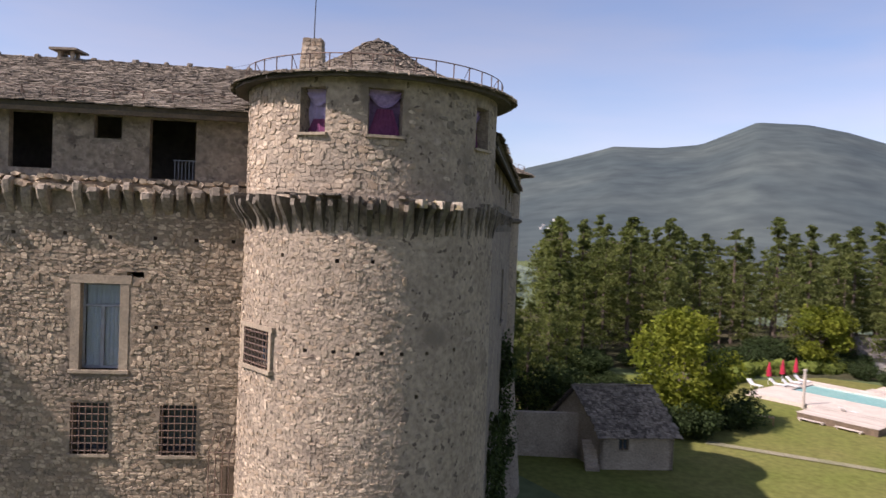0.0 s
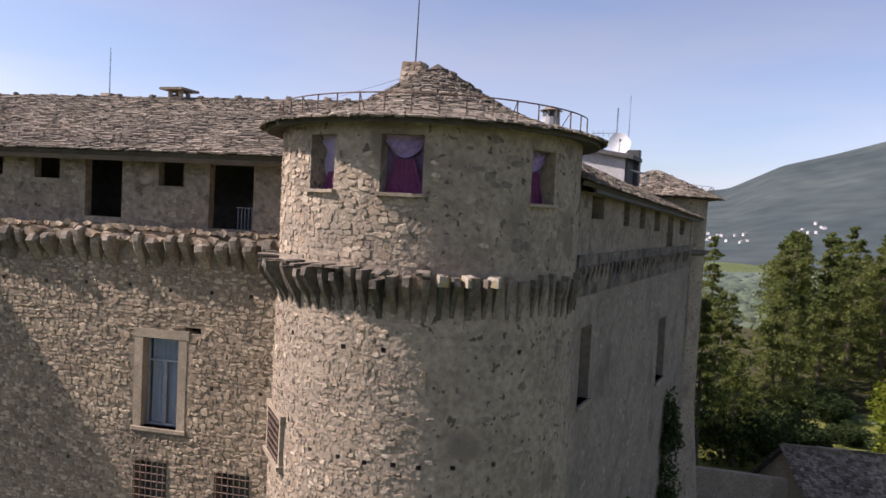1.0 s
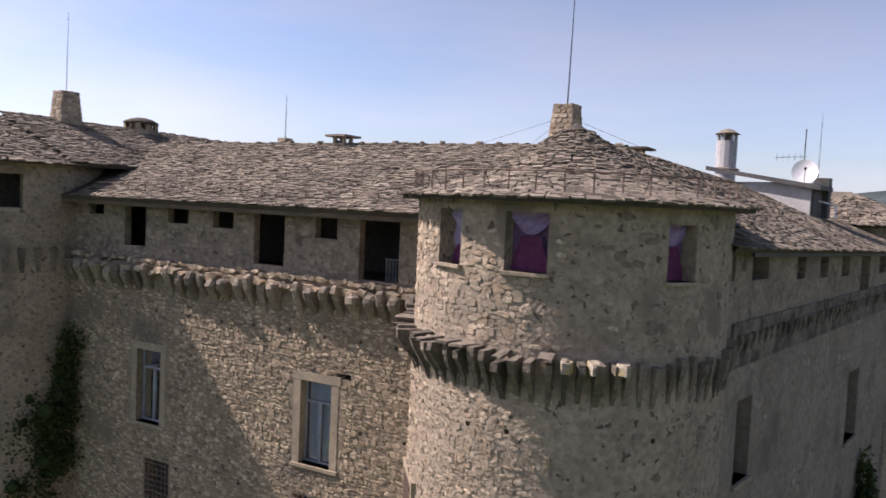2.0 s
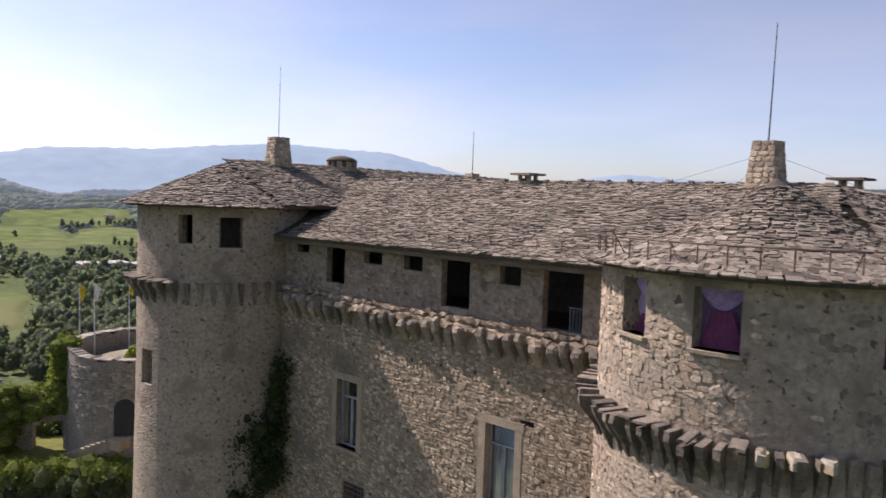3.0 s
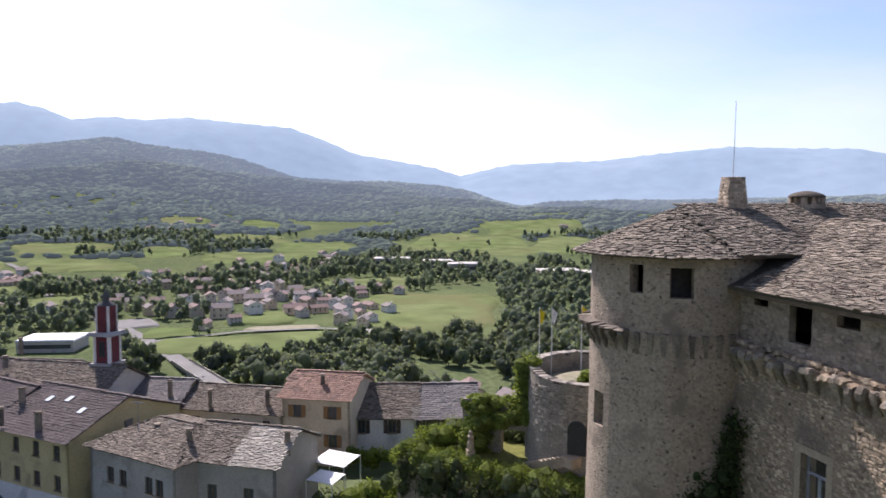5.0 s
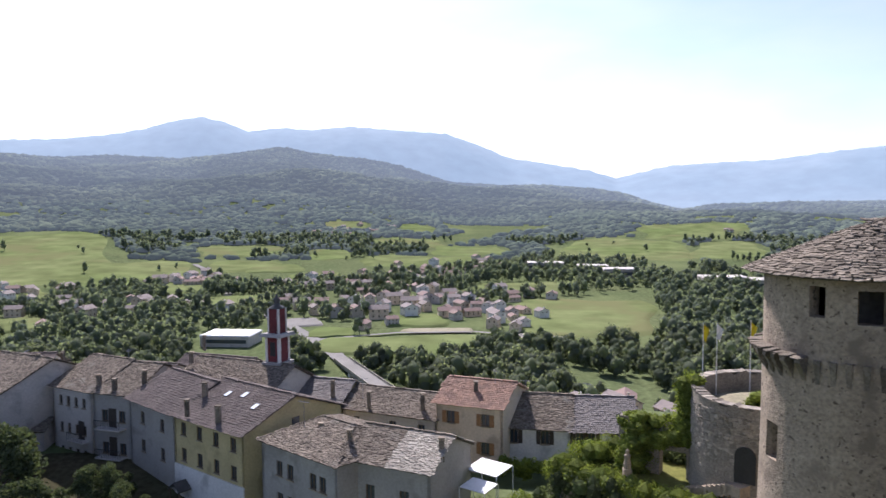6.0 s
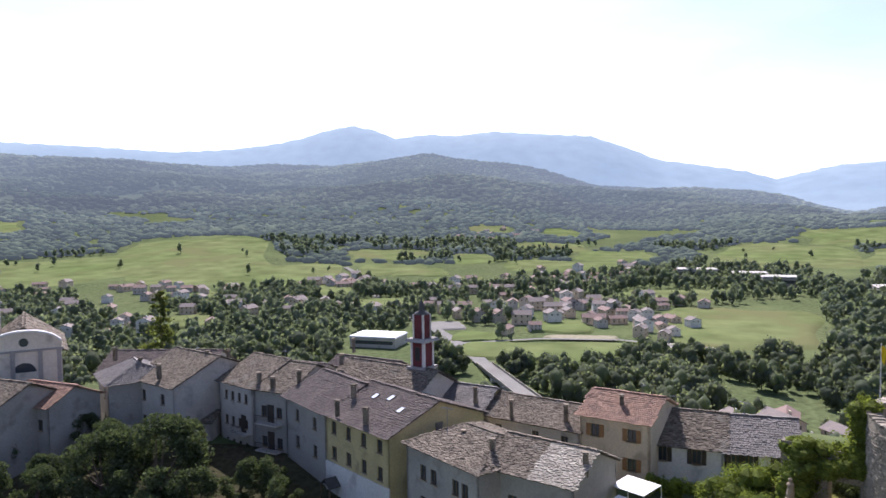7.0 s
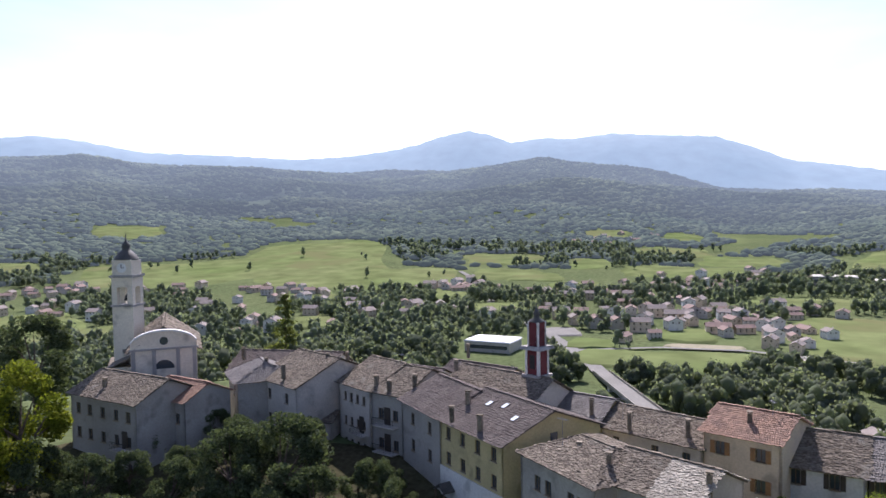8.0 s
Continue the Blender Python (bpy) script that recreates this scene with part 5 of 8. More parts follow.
def leaf_quads(centres, size, rng, up=0.3):
    """A small bent leaf spray, two triangles, at each place."""
    n = len(centres)
    a = rng.normal(size=(n, 3))
    a /= np.linalg.norm(a, axis=1)[:, None]
    b = np.cross(a, rng.normal(size=(n, 3)))
    b /= np.linalg.norm(b, axis=1)[:, None]
    s = rng.uniform(0.6, 1.3, (n, 1)) * size
    c = np.asarray(centres)
    v = np.stack([c - a * s, c + b * s * 0.6, c + a * s, c - b * s * 0.6 + np.array([0, 0, -up]) * s], 1).reshape(-1, 3)
    return v, [(4 * i, 4 * i + 1, 4 * i + 2, 4 * i + 3) for i in range(n)]


def pine(name, h, seed, label, spread=0.16, bare=0.3, mat=None, dens=1.0):
    rng = np.random.default_rng(seed)
    t = thing(name, (0, 0, 0), label, "tree", "trees of the wood")
    g = Geo().tube((0, 0, -0.5), (rng.uniform(-0.2, 0.2), 0, h * 0.55), h * 0.014 + 0.05, h * 0.008 + 0.03, 7).tube((0, 0, h * 0.54), (0, 0, h * 0.98), h * 0.008 + 0.03, 0.02, 6)
    c = []
    z = bare * h
    while z < h:
        k = (z - bare * h) / (h * (1 - bare))
        r = h * spread * ((1 - k) ** 0.75) * (0.55 + 0.45 * min(1, k * 5)) + 0.25
        for i in range(rng.integers(5, 8)):
            if rng.uniform() < 0.2:
                continue
            a = rng.uniform(0, 6.283)
            rr2 = r * rng.uniform(0.35, 1.3) * (1 + 0.35 * math.sin(a * 1.0 + seed))
            lift2 = rng.uniform(-0.7, 0.6)
            for s in np.arange(0.25, 1.01, 0.11 / dens):
                p = np.array([math.cos(a) * rr2 * s, math.sin(a) * rr2 * s, z - 0.22 * rr2 * s * s + 0.05])
                for _ in range(8):
                    c.append(p + rng.normal(size=3) * (0.12 + 0.11 * rr2 * s) * np.array([1, 1, 0.42]) + np.array([0, 0, lift2 * s]))
            if rng.uniform() < 0.5:
                g.tube((0, 0, z), (math.cos(a) * rr2 * 0.8, math.sin(a) * rr2 * 0.8, z - 0.15 * rr2), 0.05, 0.02, 4, False)
        z += h * rng.uniform(0.028, 0.062)
    part("trunk", g, M_BARK, t)
    v, f = leaf_quads(c, 0.185 * h / 18, rng, 0.9)
    part("crown", Geo().add(v, f), mat or M_PINE, t)
    return t


def broadleaf(name, h, r, seed, label, mat, leaf=0.32, count=3200, low=0.2, group="garden trees"):
    rng = np.random.default_rng(seed)
    t = thing(name, (0, 0, 0), label, "tree", group)
    g = Geo().tube((0, 0, -0.5), (0.1, 0, h * 0.45), h * 0.03, h * 0.018, 8)
    lobes = []
    for i in range(26):
        d = rng.normal(size=3)
        d /= np.linalg.norm(d)
        q = np.array([d[0] * r * 0.72, d[1] * r * 0.72, h * (low + (1 - low) * 0.5) + d[2] * h * (1 - low) * 0.40]) * np.array([1, 1, 1])
        lobes.append((q, r * rng.uniform(0.22, 0.42)))
        if i < 9:
            g.tube((0.05, 0, h * rng.uniform(0.25, 0.45)), q, h * 0.012, 0.02, 5, False)
    c = []
    for q, s in lobes:
        d = rng.normal(size=(count // 10, 3))
        d /= np.linalg.norm(d, axis=1)[:, None]
        c.append(q + d * s * rng.uniform(0.55, 1.1, (len(d), 1)) * np.array([1, 1, 0.8]))
    part("trunk", g, M_BARK, t)
    v, f = leaf_quads(np.vstack(c), leaf * 0.62, rng, 0.2)
    part("crown", Geo().add(v, f), mat, t)
    return t


def plant(proto, x, y, turn, s=1.0, z=None):
    m = Matrix.Translation((x, y, float(ground_z(x, y)) if z is None else z)) @ Matrix.Rotation(turn, 4, "Z") @ Matrix.Scale(s, 4)
    t = copy_thing(proto, m)
    t.matrix_basis = m
    return t


def clump(seed, blobs, leaves, leaf=0.10):
    """A small far tree about 1 wide and 1 tall, rough lumps with leaf sprays."""
    rng = np.random.default_rng(seed)
    g = Geo().tube((0, 0, -0.1), (0, 0, 0.4), 0.03, 0.02, 4, False)
    cs = []
    for _ in range(blobs):
        d = rng.normal(size=3)
        d /= np.linalg.norm(d)
        c = np.array([d[0] * 0.22, d[1] * 0.22, 0.55 + d[2] * 0.24])
        s = rng.uniform(0.17, 0.28)
        g.add(c + ICO[0] * s * 0.9 * (1 + rng.uniform(-0.22, 0.22, (len(ICO[0]), 1))), ICO[1])
        e = rng.normal(size=(leaves // blobs, 3))
        e /= np.linalg.norm(e, axis=1)[:, None]
        cs.append(c + e * s * rng.uniform(0.85, 1.25, (len(e), 1)))
    v, f = leaf_quads(np.vstack(cs), leaf, rng, 0.2)
    g.add(v, f)
    return np.vstack(g.v), g.f

# ---- garden below the east wing ----
draped("lawn", M_LAWN, 33, 62, 34, 30, 20, "mown lawn with worn patches", "lawn", 0.06, 0.08)
draped("forest_floor", M_FOREST, 32, 128, 75, 36, -8, "dark needle-strewn floor of the pine wood", "ground", 0.1, 0.05)
pines = [pine("pine_tree", 18, 11, "tall green pine at the edge of the wood", 0.27, 0.25), pine("pine_tree", 18, 12, "tall green pine at the edge of the wood", 0.24, 0.32),
         pine("pine_tree", 17, 13, "tall green pine at the edge of the wood", 0.3, 0.18), pine("fir_tree", 19, 14, "slim dark green fir rising over the wood", 0.19, 0.12)]
rng = np.random.default_rng(5)
spots = []
for k in range(900):
    az, r = rng.uniform(-37, 1.0), rng.uniform(90, 165)
    x, y = -math.sin(radians(az)) * r, math.cos(radians(az)) * r
    if az < -19 and r < 112 or az < -13 and r < 98 or az > -8.5:
        continue
    if all((x - a) ** 2 + (y - b) ** 2 > 4.6 ** 2 for a, b in spots):
        spots.append((x, y))
for k, (x, y) in enumerate(spots[:150]):
    plant(pines[3 if k % 9 == 0 else k % 3], x, y, k * 2.4, rng.uniform(0.66, 1.08) if k % 5 else rng.uniform(1.05, 1.2))
for k, (x, y) in enumerate(((2.5, 66), (5.5, 62), (8.5, 67), (4.0, 73), (7.5, 76), (11.0, 72), (1.0, 80), (12.5, 80), (9.0, 86), (14.5, 88), (5.0, 90))):
    plant(pines[k % 4], x, y, k * 1.7, 0.72 + 0.08 * math.sin(k * 2.3))
for p in pines:
    p.matrix_basis = Matrix.Translation((8 + 9 * pines.index(p), 118.0, float(ground_z(8 + 9 * pines.index(p), 118.0))))
lime = broadleaf("lime_tree", 11, 5.2, 21, "yellow-green broadleaf tree beside the outbuilding", M_LIME, 0.34, 4200, 0.12)
lime.matrix_basis = Matrix.Translation((22.5, 66.0, 4.0))
green = broadleaf("garden_tree", 9, 4.6, 22, "round green broadleaf tree by the pool", M_LIME, 0.34, 3600, 0.1)
green.matrix_basis = Matrix.Translation((52, 98, 4.4))
bush = broadleaf("shrub", 4.0, 3.6, 23, "loose green shrub on the lawn", M_SHRUB, 0.25, 2600, 0.05)
bush.matrix_basis = Matrix.Translation((27.0, 67.0, 4.2))
plant(bush, 22.0, 62.5, 1.0, 0.8)
plant(bush, 8.0, 70.0, 2.0, 1.3)
for k in range(6):
    plant(bush, 5.5 + k * 3.4, 76 + 4 * math.sin(k * 2.1), k * 1.9, 0.8 + 0.3 * math.sin(k * 1.3))
for k in range(22):
    az = radians(rng.uniform(-34, 0))
    r = 88 + 14 * rng.uniform() + (14 if az < radians(-18) else 0)
    plant(bush, -math.sin(az) * r, math.cos(az) * r, k * 1.3, rng.uniform(0.45, 0.95))



# ---- houses ----
def house(name, label, fl, fr, depth, z0, ze, zr, wall, roof, windows=(), side=(), shutter=None, roof_kind="slate", hip=0.0, over=0.35, group="town houses", ridge_at=0.5, skew=0.0, frame_mat=None, new_from=None):
    """A house with its front eave from fl to fr. windows: (share along the front, foot, width, height)."""
    fl, fr = np.array([*fl, 0.0]), np.array([*fr, 0.0])
    al = unit(fr - fl)
    L = float(np.linalg.norm(fr - fl))
    inn = np.array([-al[1], al[0], 0.0])
    inn = unit(inn + al * skew)
    t = thing(name, tuple((fl + fr) / 2 + inn * depth / 2 + Z3 * z0), label, "house", group)
    out = -inn
    hol = [(s * L - w / 2, s * L + w / 2, z, z + h) for s, z, w, h in windows]
    front = part("wall", shell(lambda u, v, d: fl + al * u + inn * d + Z3 * v, (0, L), (z0, ze), hol, 0.3), wall, t)
    part("back_wall", shell(lambda u, v, d: fl + al * u + inn * (depth - d) + Z3 * v, (0, L), (z0, ze), [], 0.3), wall, t)
    zm = zr - 0.12
    for s in (0.0, L):
        k = 0.3 if s == 0 else -0.3
        g = Geo()
        q = [fl + al * s + Z3 * z0, fl + al * s + inn * depth + Z3 * z0, fl + al * s + inn * depth + Z3 * ze]
        if not hip:
            q.append(fl + al * s + inn * depth * ridge_at + Z3 * zm)
        q.append(fl + al * s + Z3 * ze)
        n = len(q)
        g.add(q + [x + al * k for x in q], [tuple(range(n)) if s else tuple(range(n - 1, -1, -1)), tuple(range(2 * n - 1, n - 1, -1)) if s else tuple(range(n, 2 * n))] + [(i, n + i, n + (i + 1) % n, (i + 1) % n) for i in range(n)])
        part("gable_wall", g, wall, t)
    for (s, z, w, h) in windows:
        p = fl + al * s * L + Z3 * z
        m = basis(p, al, out, Z3)
        win = part("window", Geo().box((-w / 2, -0.2, 0), (w / 2, -0.16, h), m), M_WINDOW, t)
        g = Geo()
        for x0, x1, y0, y1 in ((-w / 2, -w / 2 + 0.07, 0, h), (w / 2 - 0.07, w / 2, 0, h), (-0.04, 0.04, 0, h), (-w / 2, w / 2, 0, 0.07), (-w / 2, w / 2, h - 0.07, h)):
            g.box((x0, -0.16, y0), (x1, -0.1, y1), m)
        part("window_frame", g, frame_mat or M_WOOD, win)
        part("sill", Geo().box((-w / 2 - 0.1, -0.1, -0.09), (w / 2 + 0.1, 0.1, 0), m), M_SILL, win)
        if shutter:
            for sg in (-1, 1):
                part("shutter", Geo().box((sg * (w / 2 + 0.02) - (w * 0.52 if sg < 0 else 0), 0.02, 0), (sg * (w / 2 + 0.02) + (w * 0.52 if sg > 0 else 0), 0.07, h), m), shutter, win)
    for (s, z, w, h) in side:
        p = fr + inn * s * depth + Z3 * z
        m = basis(p, inn, al, Z3)
        part("window", Geo().box((-w / 2, -0.02, 0), (w / 2, 0.03, h), m), M_WINDOW, t)
    # roof
    sl = (zr - ze) / (depth * ridge_at)
    eo = Z3 * (ze - over * sl)
    a, b = fl - al * over * 0.6 + out * over + eo, fr + al * over * 0.6 + out * over + eo
    back = 1 - ridge_at
    sb = (zr - ze) / (depth * back)
    e2 = Z3 * (ze - over * sb)
    d, c = fl - al * over * 0.6 + inn * (depth + over) + e2, fr + al * over * 0.6 + inn * (depth + over) + e2
    r0, r1 = fl + al * (hip if hip else -over * 0.6) + inn * depth * ridge_at + Z3 * zr, fr - al * (hip if hip else -over * 0.6) + inn * depth * ridge_at + Z3 * zr
    g = Geo()
    planes = [(a, b, r1, r0), (c, d, r0, r1)]
    if hip:
        planes += [(b, c, r1, r1 + al * 0.001), (d, a, r0, r0 - al * 0.001)]
    for q in planes:
        roof_plane_solid(g, *q, 0.14)
    rf = part("roof", g, M_SLATE_BED if roof_kind == "slate" else roof, t)
    st = []
    for q in planes[:1] + planes[2:] + planes[1:2]:
        ln, hh = plane_rows(*q)
        if roof_kind == "slate":
            st += slate_rows(ln, None, hh, row=0.155, wide=(0.13, 0.33), thick=(0.03, 0.06))
        else:
            st += slate_rows(ln, None, hh, row=0.32, wide=(0.21, 0.23), thick=(0.03, 0.045))
    sh = SLABS if roof_kind == "slate" else [SLABS_TILE]
    if new_from is not None:
        laid = [m for m in st if float((m[:3, 3] - fl) @ al) > new_from * L]
        st = [m for m in st if float((m[:3, 3] - fl) @ al) <= new_from * L]
        tagged(part("new_slates", Geo().many(laid[0::2], sh[0]).many(laid[1::2], sh[3]), M_SLATE_PALE, rf, "paler newly laid slates"), kind="stuff")
    g = Geo()
    for k, s in enumerate(sh):
        g.many(st[k::len(sh)], s)
    tagged(part("slates" if roof_kind == "slate" else "tiles", g, roof, rf), kind="stuff")
    # ridge stones
    g = Geo()
    x, span = 0.0, float(np.linalg.norm(r1 - r0))
    while x < span - 0.2:
        w = RNG.uniform(0.35, 0.6)
        g.many([basis(r0 + al * (x + w / 2) + Z3 * 0.03, al, inn, Z3, w, 0.32, RNG.uniform(0.08, 0.13))], SLABS[int(x * 7) % 8])
        x += w
    tagged(part("ridge", g, roof, rf), kind="stuff")
    return t


def stack(p, z0, z1, w=0.55, mat=None, cap=True, label="small rubble chimney with a flat slab cap"):
    """A house chimney with a flat cap on short legs."""
    t = thing("chimney", (p[0], p[1], z0), label, "chimney", "town chimneys")
    part("stack", Geo().box((p[0] - w / 2, p[1] - w / 2, z0), (p[0] + w / 2, p[1] + w / 2, z1)), mat or M_CORBEL, t)
    if cap:
        part("cap", Geo().box((p[0] - w * 0.65, p[1] - w * 0.65, z1 + 0.16), (p[0] + w * 0.65, p[1] + w * 0.65, z1 + 0.24)), M_SLATE, t)
        for sx in (-1, 1):
            for sy in (-1, 1):
                part("leg", Geo().box((p[0] + sx * w * 0.38 - 0.06, p[1] + sy * w * 0.38 - 0.06, z1), (p[0] + sx * w * 0.38 + 0.06, p[1] + sy * w * 0.38 + 0.06, z1 + 0.16)), M_MORTAR, t)
    return t


SLABS_TILE = (np.array([(-0.5, -0.5, 0), (0.5, -0.5, 0), (0.5, 0.5, 0), (-0.5, 0.5, 0), (-0.25, -0.5, 1), (0.25, -0.5, 1), (0.25, 0.5, 1), (-0.25, 0.5, 1)]), [(0, 1, 5, 4), (1, 2, 6, 5), (2, 3, 7, 6), (3, 0, 4, 7), (4, 5, 6, 7)])


def plaster(name, c, dirt=0.8):
    return material(name, c, tuple(x * dirt for x in c), 0.35, 5, 0.1, 0.92, 0.15, 8, stain=tuple(x * 0.62 for x in c), stain_scale=0.45, stain_at=0.57)


M_OCHRE, M_CREAM, M_GREYWALL, M_PALE, M_PINK = plaster("ochre_plaster", (0.52, 0.43, 0.225)), plaster("cream_plaster", (0.62, 0.51, 0.38)), plaster("grey_plaster", (0.37, 0.345, 0.31)), plaster("pale_plaster", (0.56, 0.51, 0.45)), plaster("pink_plaster", (0.5, 0.33, 0.28))
M_SHUTTER = material("brown_shutters", (0.30, 0.16, 0.07), None, 3, 20, 0.15, 0.6, 0.1)
M_SHUTTER_DARK = material("dark_shutters", (0.07, 0.055, 0.045), None, 3, 20, 0.15, 0.6, 0.1)
M_GREY_TILE = material("grey_tiles", (0.20, 0.18, 0.165), (0.15, 0.135, 0.125), 0.5, 8, 0.15, 0.8, 0.2, 12, island=0.18)

# ---- outbuilding ----
house("outbuilding", "small pale stone outbuilding with a grey slate roof", (12.1, 52.2), (17.7, 52.9), 6.0, 3.8, 7.55, 10.3, M_MORTAR, M_SLATE, [(0.32, 6.2, 0.75, 0.8)], group="garden buildings", skew=-0.35)
outside_steps = thing("outside_steps", (11.5, 52.0, 4.4), "worn stone steps beside the outbuilding", "steps")
for k in range(9):
    q = np.array([11.5, 52.0 + 0.02 * k, 4.4 + 0.28 * k])
    part("step", Geo().box((-0.5, -0.8 + 0.2 * k, -0.28), (0.5, -0.5 + 0.2 * k, 0.0), basis(q, unit((1, 0.1, 0)), unit((-0.1, 1, 0)), Z3)), M_MORTAR, outside_steps)
single("garden_wall", Geo().box((0, -0.25, 0), (7.0, 0.25, 4.2), basis((4.6, 54.5, 4.0), unit((1, 0.05, 0)), unit((-0.05, 1, 0)), Z3)), M_MORTAR, "shaded rubble wall between castle and outbuilding", "wall", kind="structure")

# ---- pool terrace ----
PX, PY = unit((0.627, -0.779, 0)), unit((0.779, 0.627, 0))
PO = np.array([35.3, 70.2, 4.75])
PB = basis(PO, PX, PY, Z3)
deck = thing("wooden_deck", tuple(PO + PX * 3.5 + PY * 2.5), "pale plank sun deck before the pool", "deck")
for k in range(26):
    part("plank", Geo().box((0.0, k * 0.2, 0.55), (7.4, k * 0.2 + 0.185, 0.6), PB), M_DECK, deck)
part("frame", Geo().box((0.05, 0.05, -0.6), (7.35, 5.1, 0.54), PB), M_WOOD, deck)
pool = thing("swimming_pool", tuple(PO + PX * 2 + PY * 14), "turquoise swimming pool with pale paving", "swimming pool")
g = Geo()
for lo, hi in (((-8.0, 5.3, -1.0), (16, 11.4, 0.32)), ((-8.0, 17.0, -1.0), (16, 19.0, 0.32)), ((-8.0, 11.4, -1.0), (-5.9, 17.0, 0.32)), ((14.0, 11.4, -1.0), (16, 17.0, 0.32))):
    g.box(lo, hi, PB)
part("paving", g, M_DECK, pool)
part("basin", Geo().box((-5.9, 11.4, -1.0), (14.0, 17.0, -0.6), PB), M_WATER, pool)
part("water", Geo().box((-5.9, 11.4, -0.5), (14.0, 17.0, 0.18), PB), M_WATER, pool)
terr = thing("sun_terrace", tuple(PO + PX * 8 + PY * 25), "stepped pale terrace behind the pool", "terrace")
for k in range(7):
    part("step", Geo().box((-1.0 + k * 0.5, 19.2 + k * 1.9, -0.8), (20, 21.1 + k * 1.9, 0.35 + k * 0.10), PB), M_DECK, terr)


def parasol(x, y):
    z = float(ground_z(x, y)) + 0.35
    t = thing("parasol", (x, y, z), "closed red parasol on a thin pole", "parasol", "parasols by the pool")
    part("pole", Geo().tube((x, y, z), (x, y, z + 2.7), 0.03, sides=6), M_WHITE, t)
    part("canopy", Geo().lathe((x, y, z), [(0.05, 0.9), (0.33, 1.0), (0.25, 1.7), (0.12, 2.4), (0.02, 2.75)], 8), M_RED, t, "folded red canopy")


def lounger(x, y, turn):
    z = float(ground_z(x, y)) + 0.3
    m = np.array(Matrix.Translation((x, y, z)) @ Matrix.Rotation(turn, 4, "Z"))
    t = thing("sun_lounger", (x, y, z), "white sun lounger beside the pool", "sun lounger", "sun loungers")
    part("bed", Geo().box((-0.33, -0.9, 0.3), (0.33, 0.4, 0.38), m), M_WHITE, t)
    q = [(-0.33, 0.4, 0.32), (0.33, 0.4, 0.32), (0.33, 0.95, 0.8), (-0.33, 0.95, 0.8)]
    v = [m[:3, :3] @ (np.array(a) + np.array((0, 0, d))) + m[:3, 3] for d in (0, 0.07) for a in q]
    part("backrest", Geo().add(v, [(3, 2, 1, 0), (4, 5, 6, 7), (0, 1, 5, 4), (1, 2, 6, 5), (2, 3, 7, 6), (3, 0, 4, 7)]), M_WHITE, t)
    for sx in (-0.28, 0.28):
        for sy in (-0.8, 0.3):
            part("leg", Geo().box((sx - 0.03, sy - 0.03, 0), (sx + 0.03, sy + 0.03, 0.3), m), M_WHITE, t)


for x, y in ((39.2, 84.9), (41.6, 86.6), (44.0, 88.2), (60.5, 92.0), (62.5, 91.0)):
    parasol(x, y)
for x, y, a in ((39.9, 84.0, 0.7), (41.2, 83.6, 0.7), (42.6, 85.6, 0.7), (44.2, 86.8, 0.7), (41.0, 71.2, 1.9), (46.0, 66.5, 2.2), (36.8, 83.0, 0.5)):
    lounger(x, y, a)
for x, y in ((38.2, 74.6), (45.6, 66.0)):
    single("lamp_column", Geo().tube((x, y, 4.6), (x, y, 8.6), 0.16, 0.14, 10).lathe((x, y, 8.6), [(0.2, 0), (0.2, 0.12), (0.01, 0.2)], 10), M_DECK, "pale round lamp column beside the deck", "lamp column", "deck columns")
for q in ((0.4, -0.35), (3.8, -0.35)):
    t = thing("garden_bench", tuple(PO + PX * (q[0] + 1.0) + PY * q[1]), "pale wooden bench in front of the deck", "bench", "deck benches")
    part("seat", Geo().box((q[0], q[1] - 0.2, 0.1), (q[0] + 2.4, q[1] + 0.2, 0.16), PB), M_DECK, t)
    for x in (q[0] + 0.2, q[0] + 2.2):
        part("leg", Geo().box((x - 0.05, q[1] - 0.18, -0.45), (x + 0.05, q[1] + 0.18, 0.1), PB), M_DECK, t)
pt = thing("picnic_table", (31.0, 67.6, 4.7), "brown wooden picnic table on the lawn", "table")
m = basis((31.0, 67.6, 4.65), unit((0.9, -0.4, 0)), unit((0.4, 0.9, 0)), Z3)
part("tabletop", Geo().box((-0.9, -0.4, 0.68), (0.9, 0.4, 0.75), m), M_SHUTTER, pt)
for sx in (-0.8, 0.8):
    for sy in (-0.32, 0.32):
        part("leg", Geo().box((sx - 0.05, sy - 0.05, 0), (sx + 0.05, sy + 0.05, 0.68), m), M_SHUTTER, pt)
house("garden_shed", "small pale shed with a grey roof by the wood", (57.0, 97.0), (63.0, 94.5), 6.0, 3.0, 7.2, 9.0, M_PALE, M_GREY_TILE, (), roof_kind="tile", group="garden buildings")
ribbon("footpath", M_DUST, [(23.0, 60.5), (29, 57.5), (36, 54.0), (48, 50), (60, 47)], 1.0, "worn dusty path across the lawn", "path", 0.12)

# ---- town on the far side of the ravine ----
G0 = -4.0
M_WHITE_WALL = plaster("white_plaster", (0.66, 0.64, 0.60), 0.9)
W = lambda rows, cols, w=0.85, h=1.3: [(c, z, w, h) for z in rows for c in cols]
house("town_house", "tall ochre house with a brown tiled roof and skylights", (-64.15, -26.4), (-58.0, -17.2), 12.0, G0, 8.5, 10.75, M_OCHRE, M_BROWN_TILE, W((6.5, 3.9), (0.14, 0.38, 0.62, 0.86)), [(0.5, 7.2, 0.9, 1.4)], roof_kind="tile")
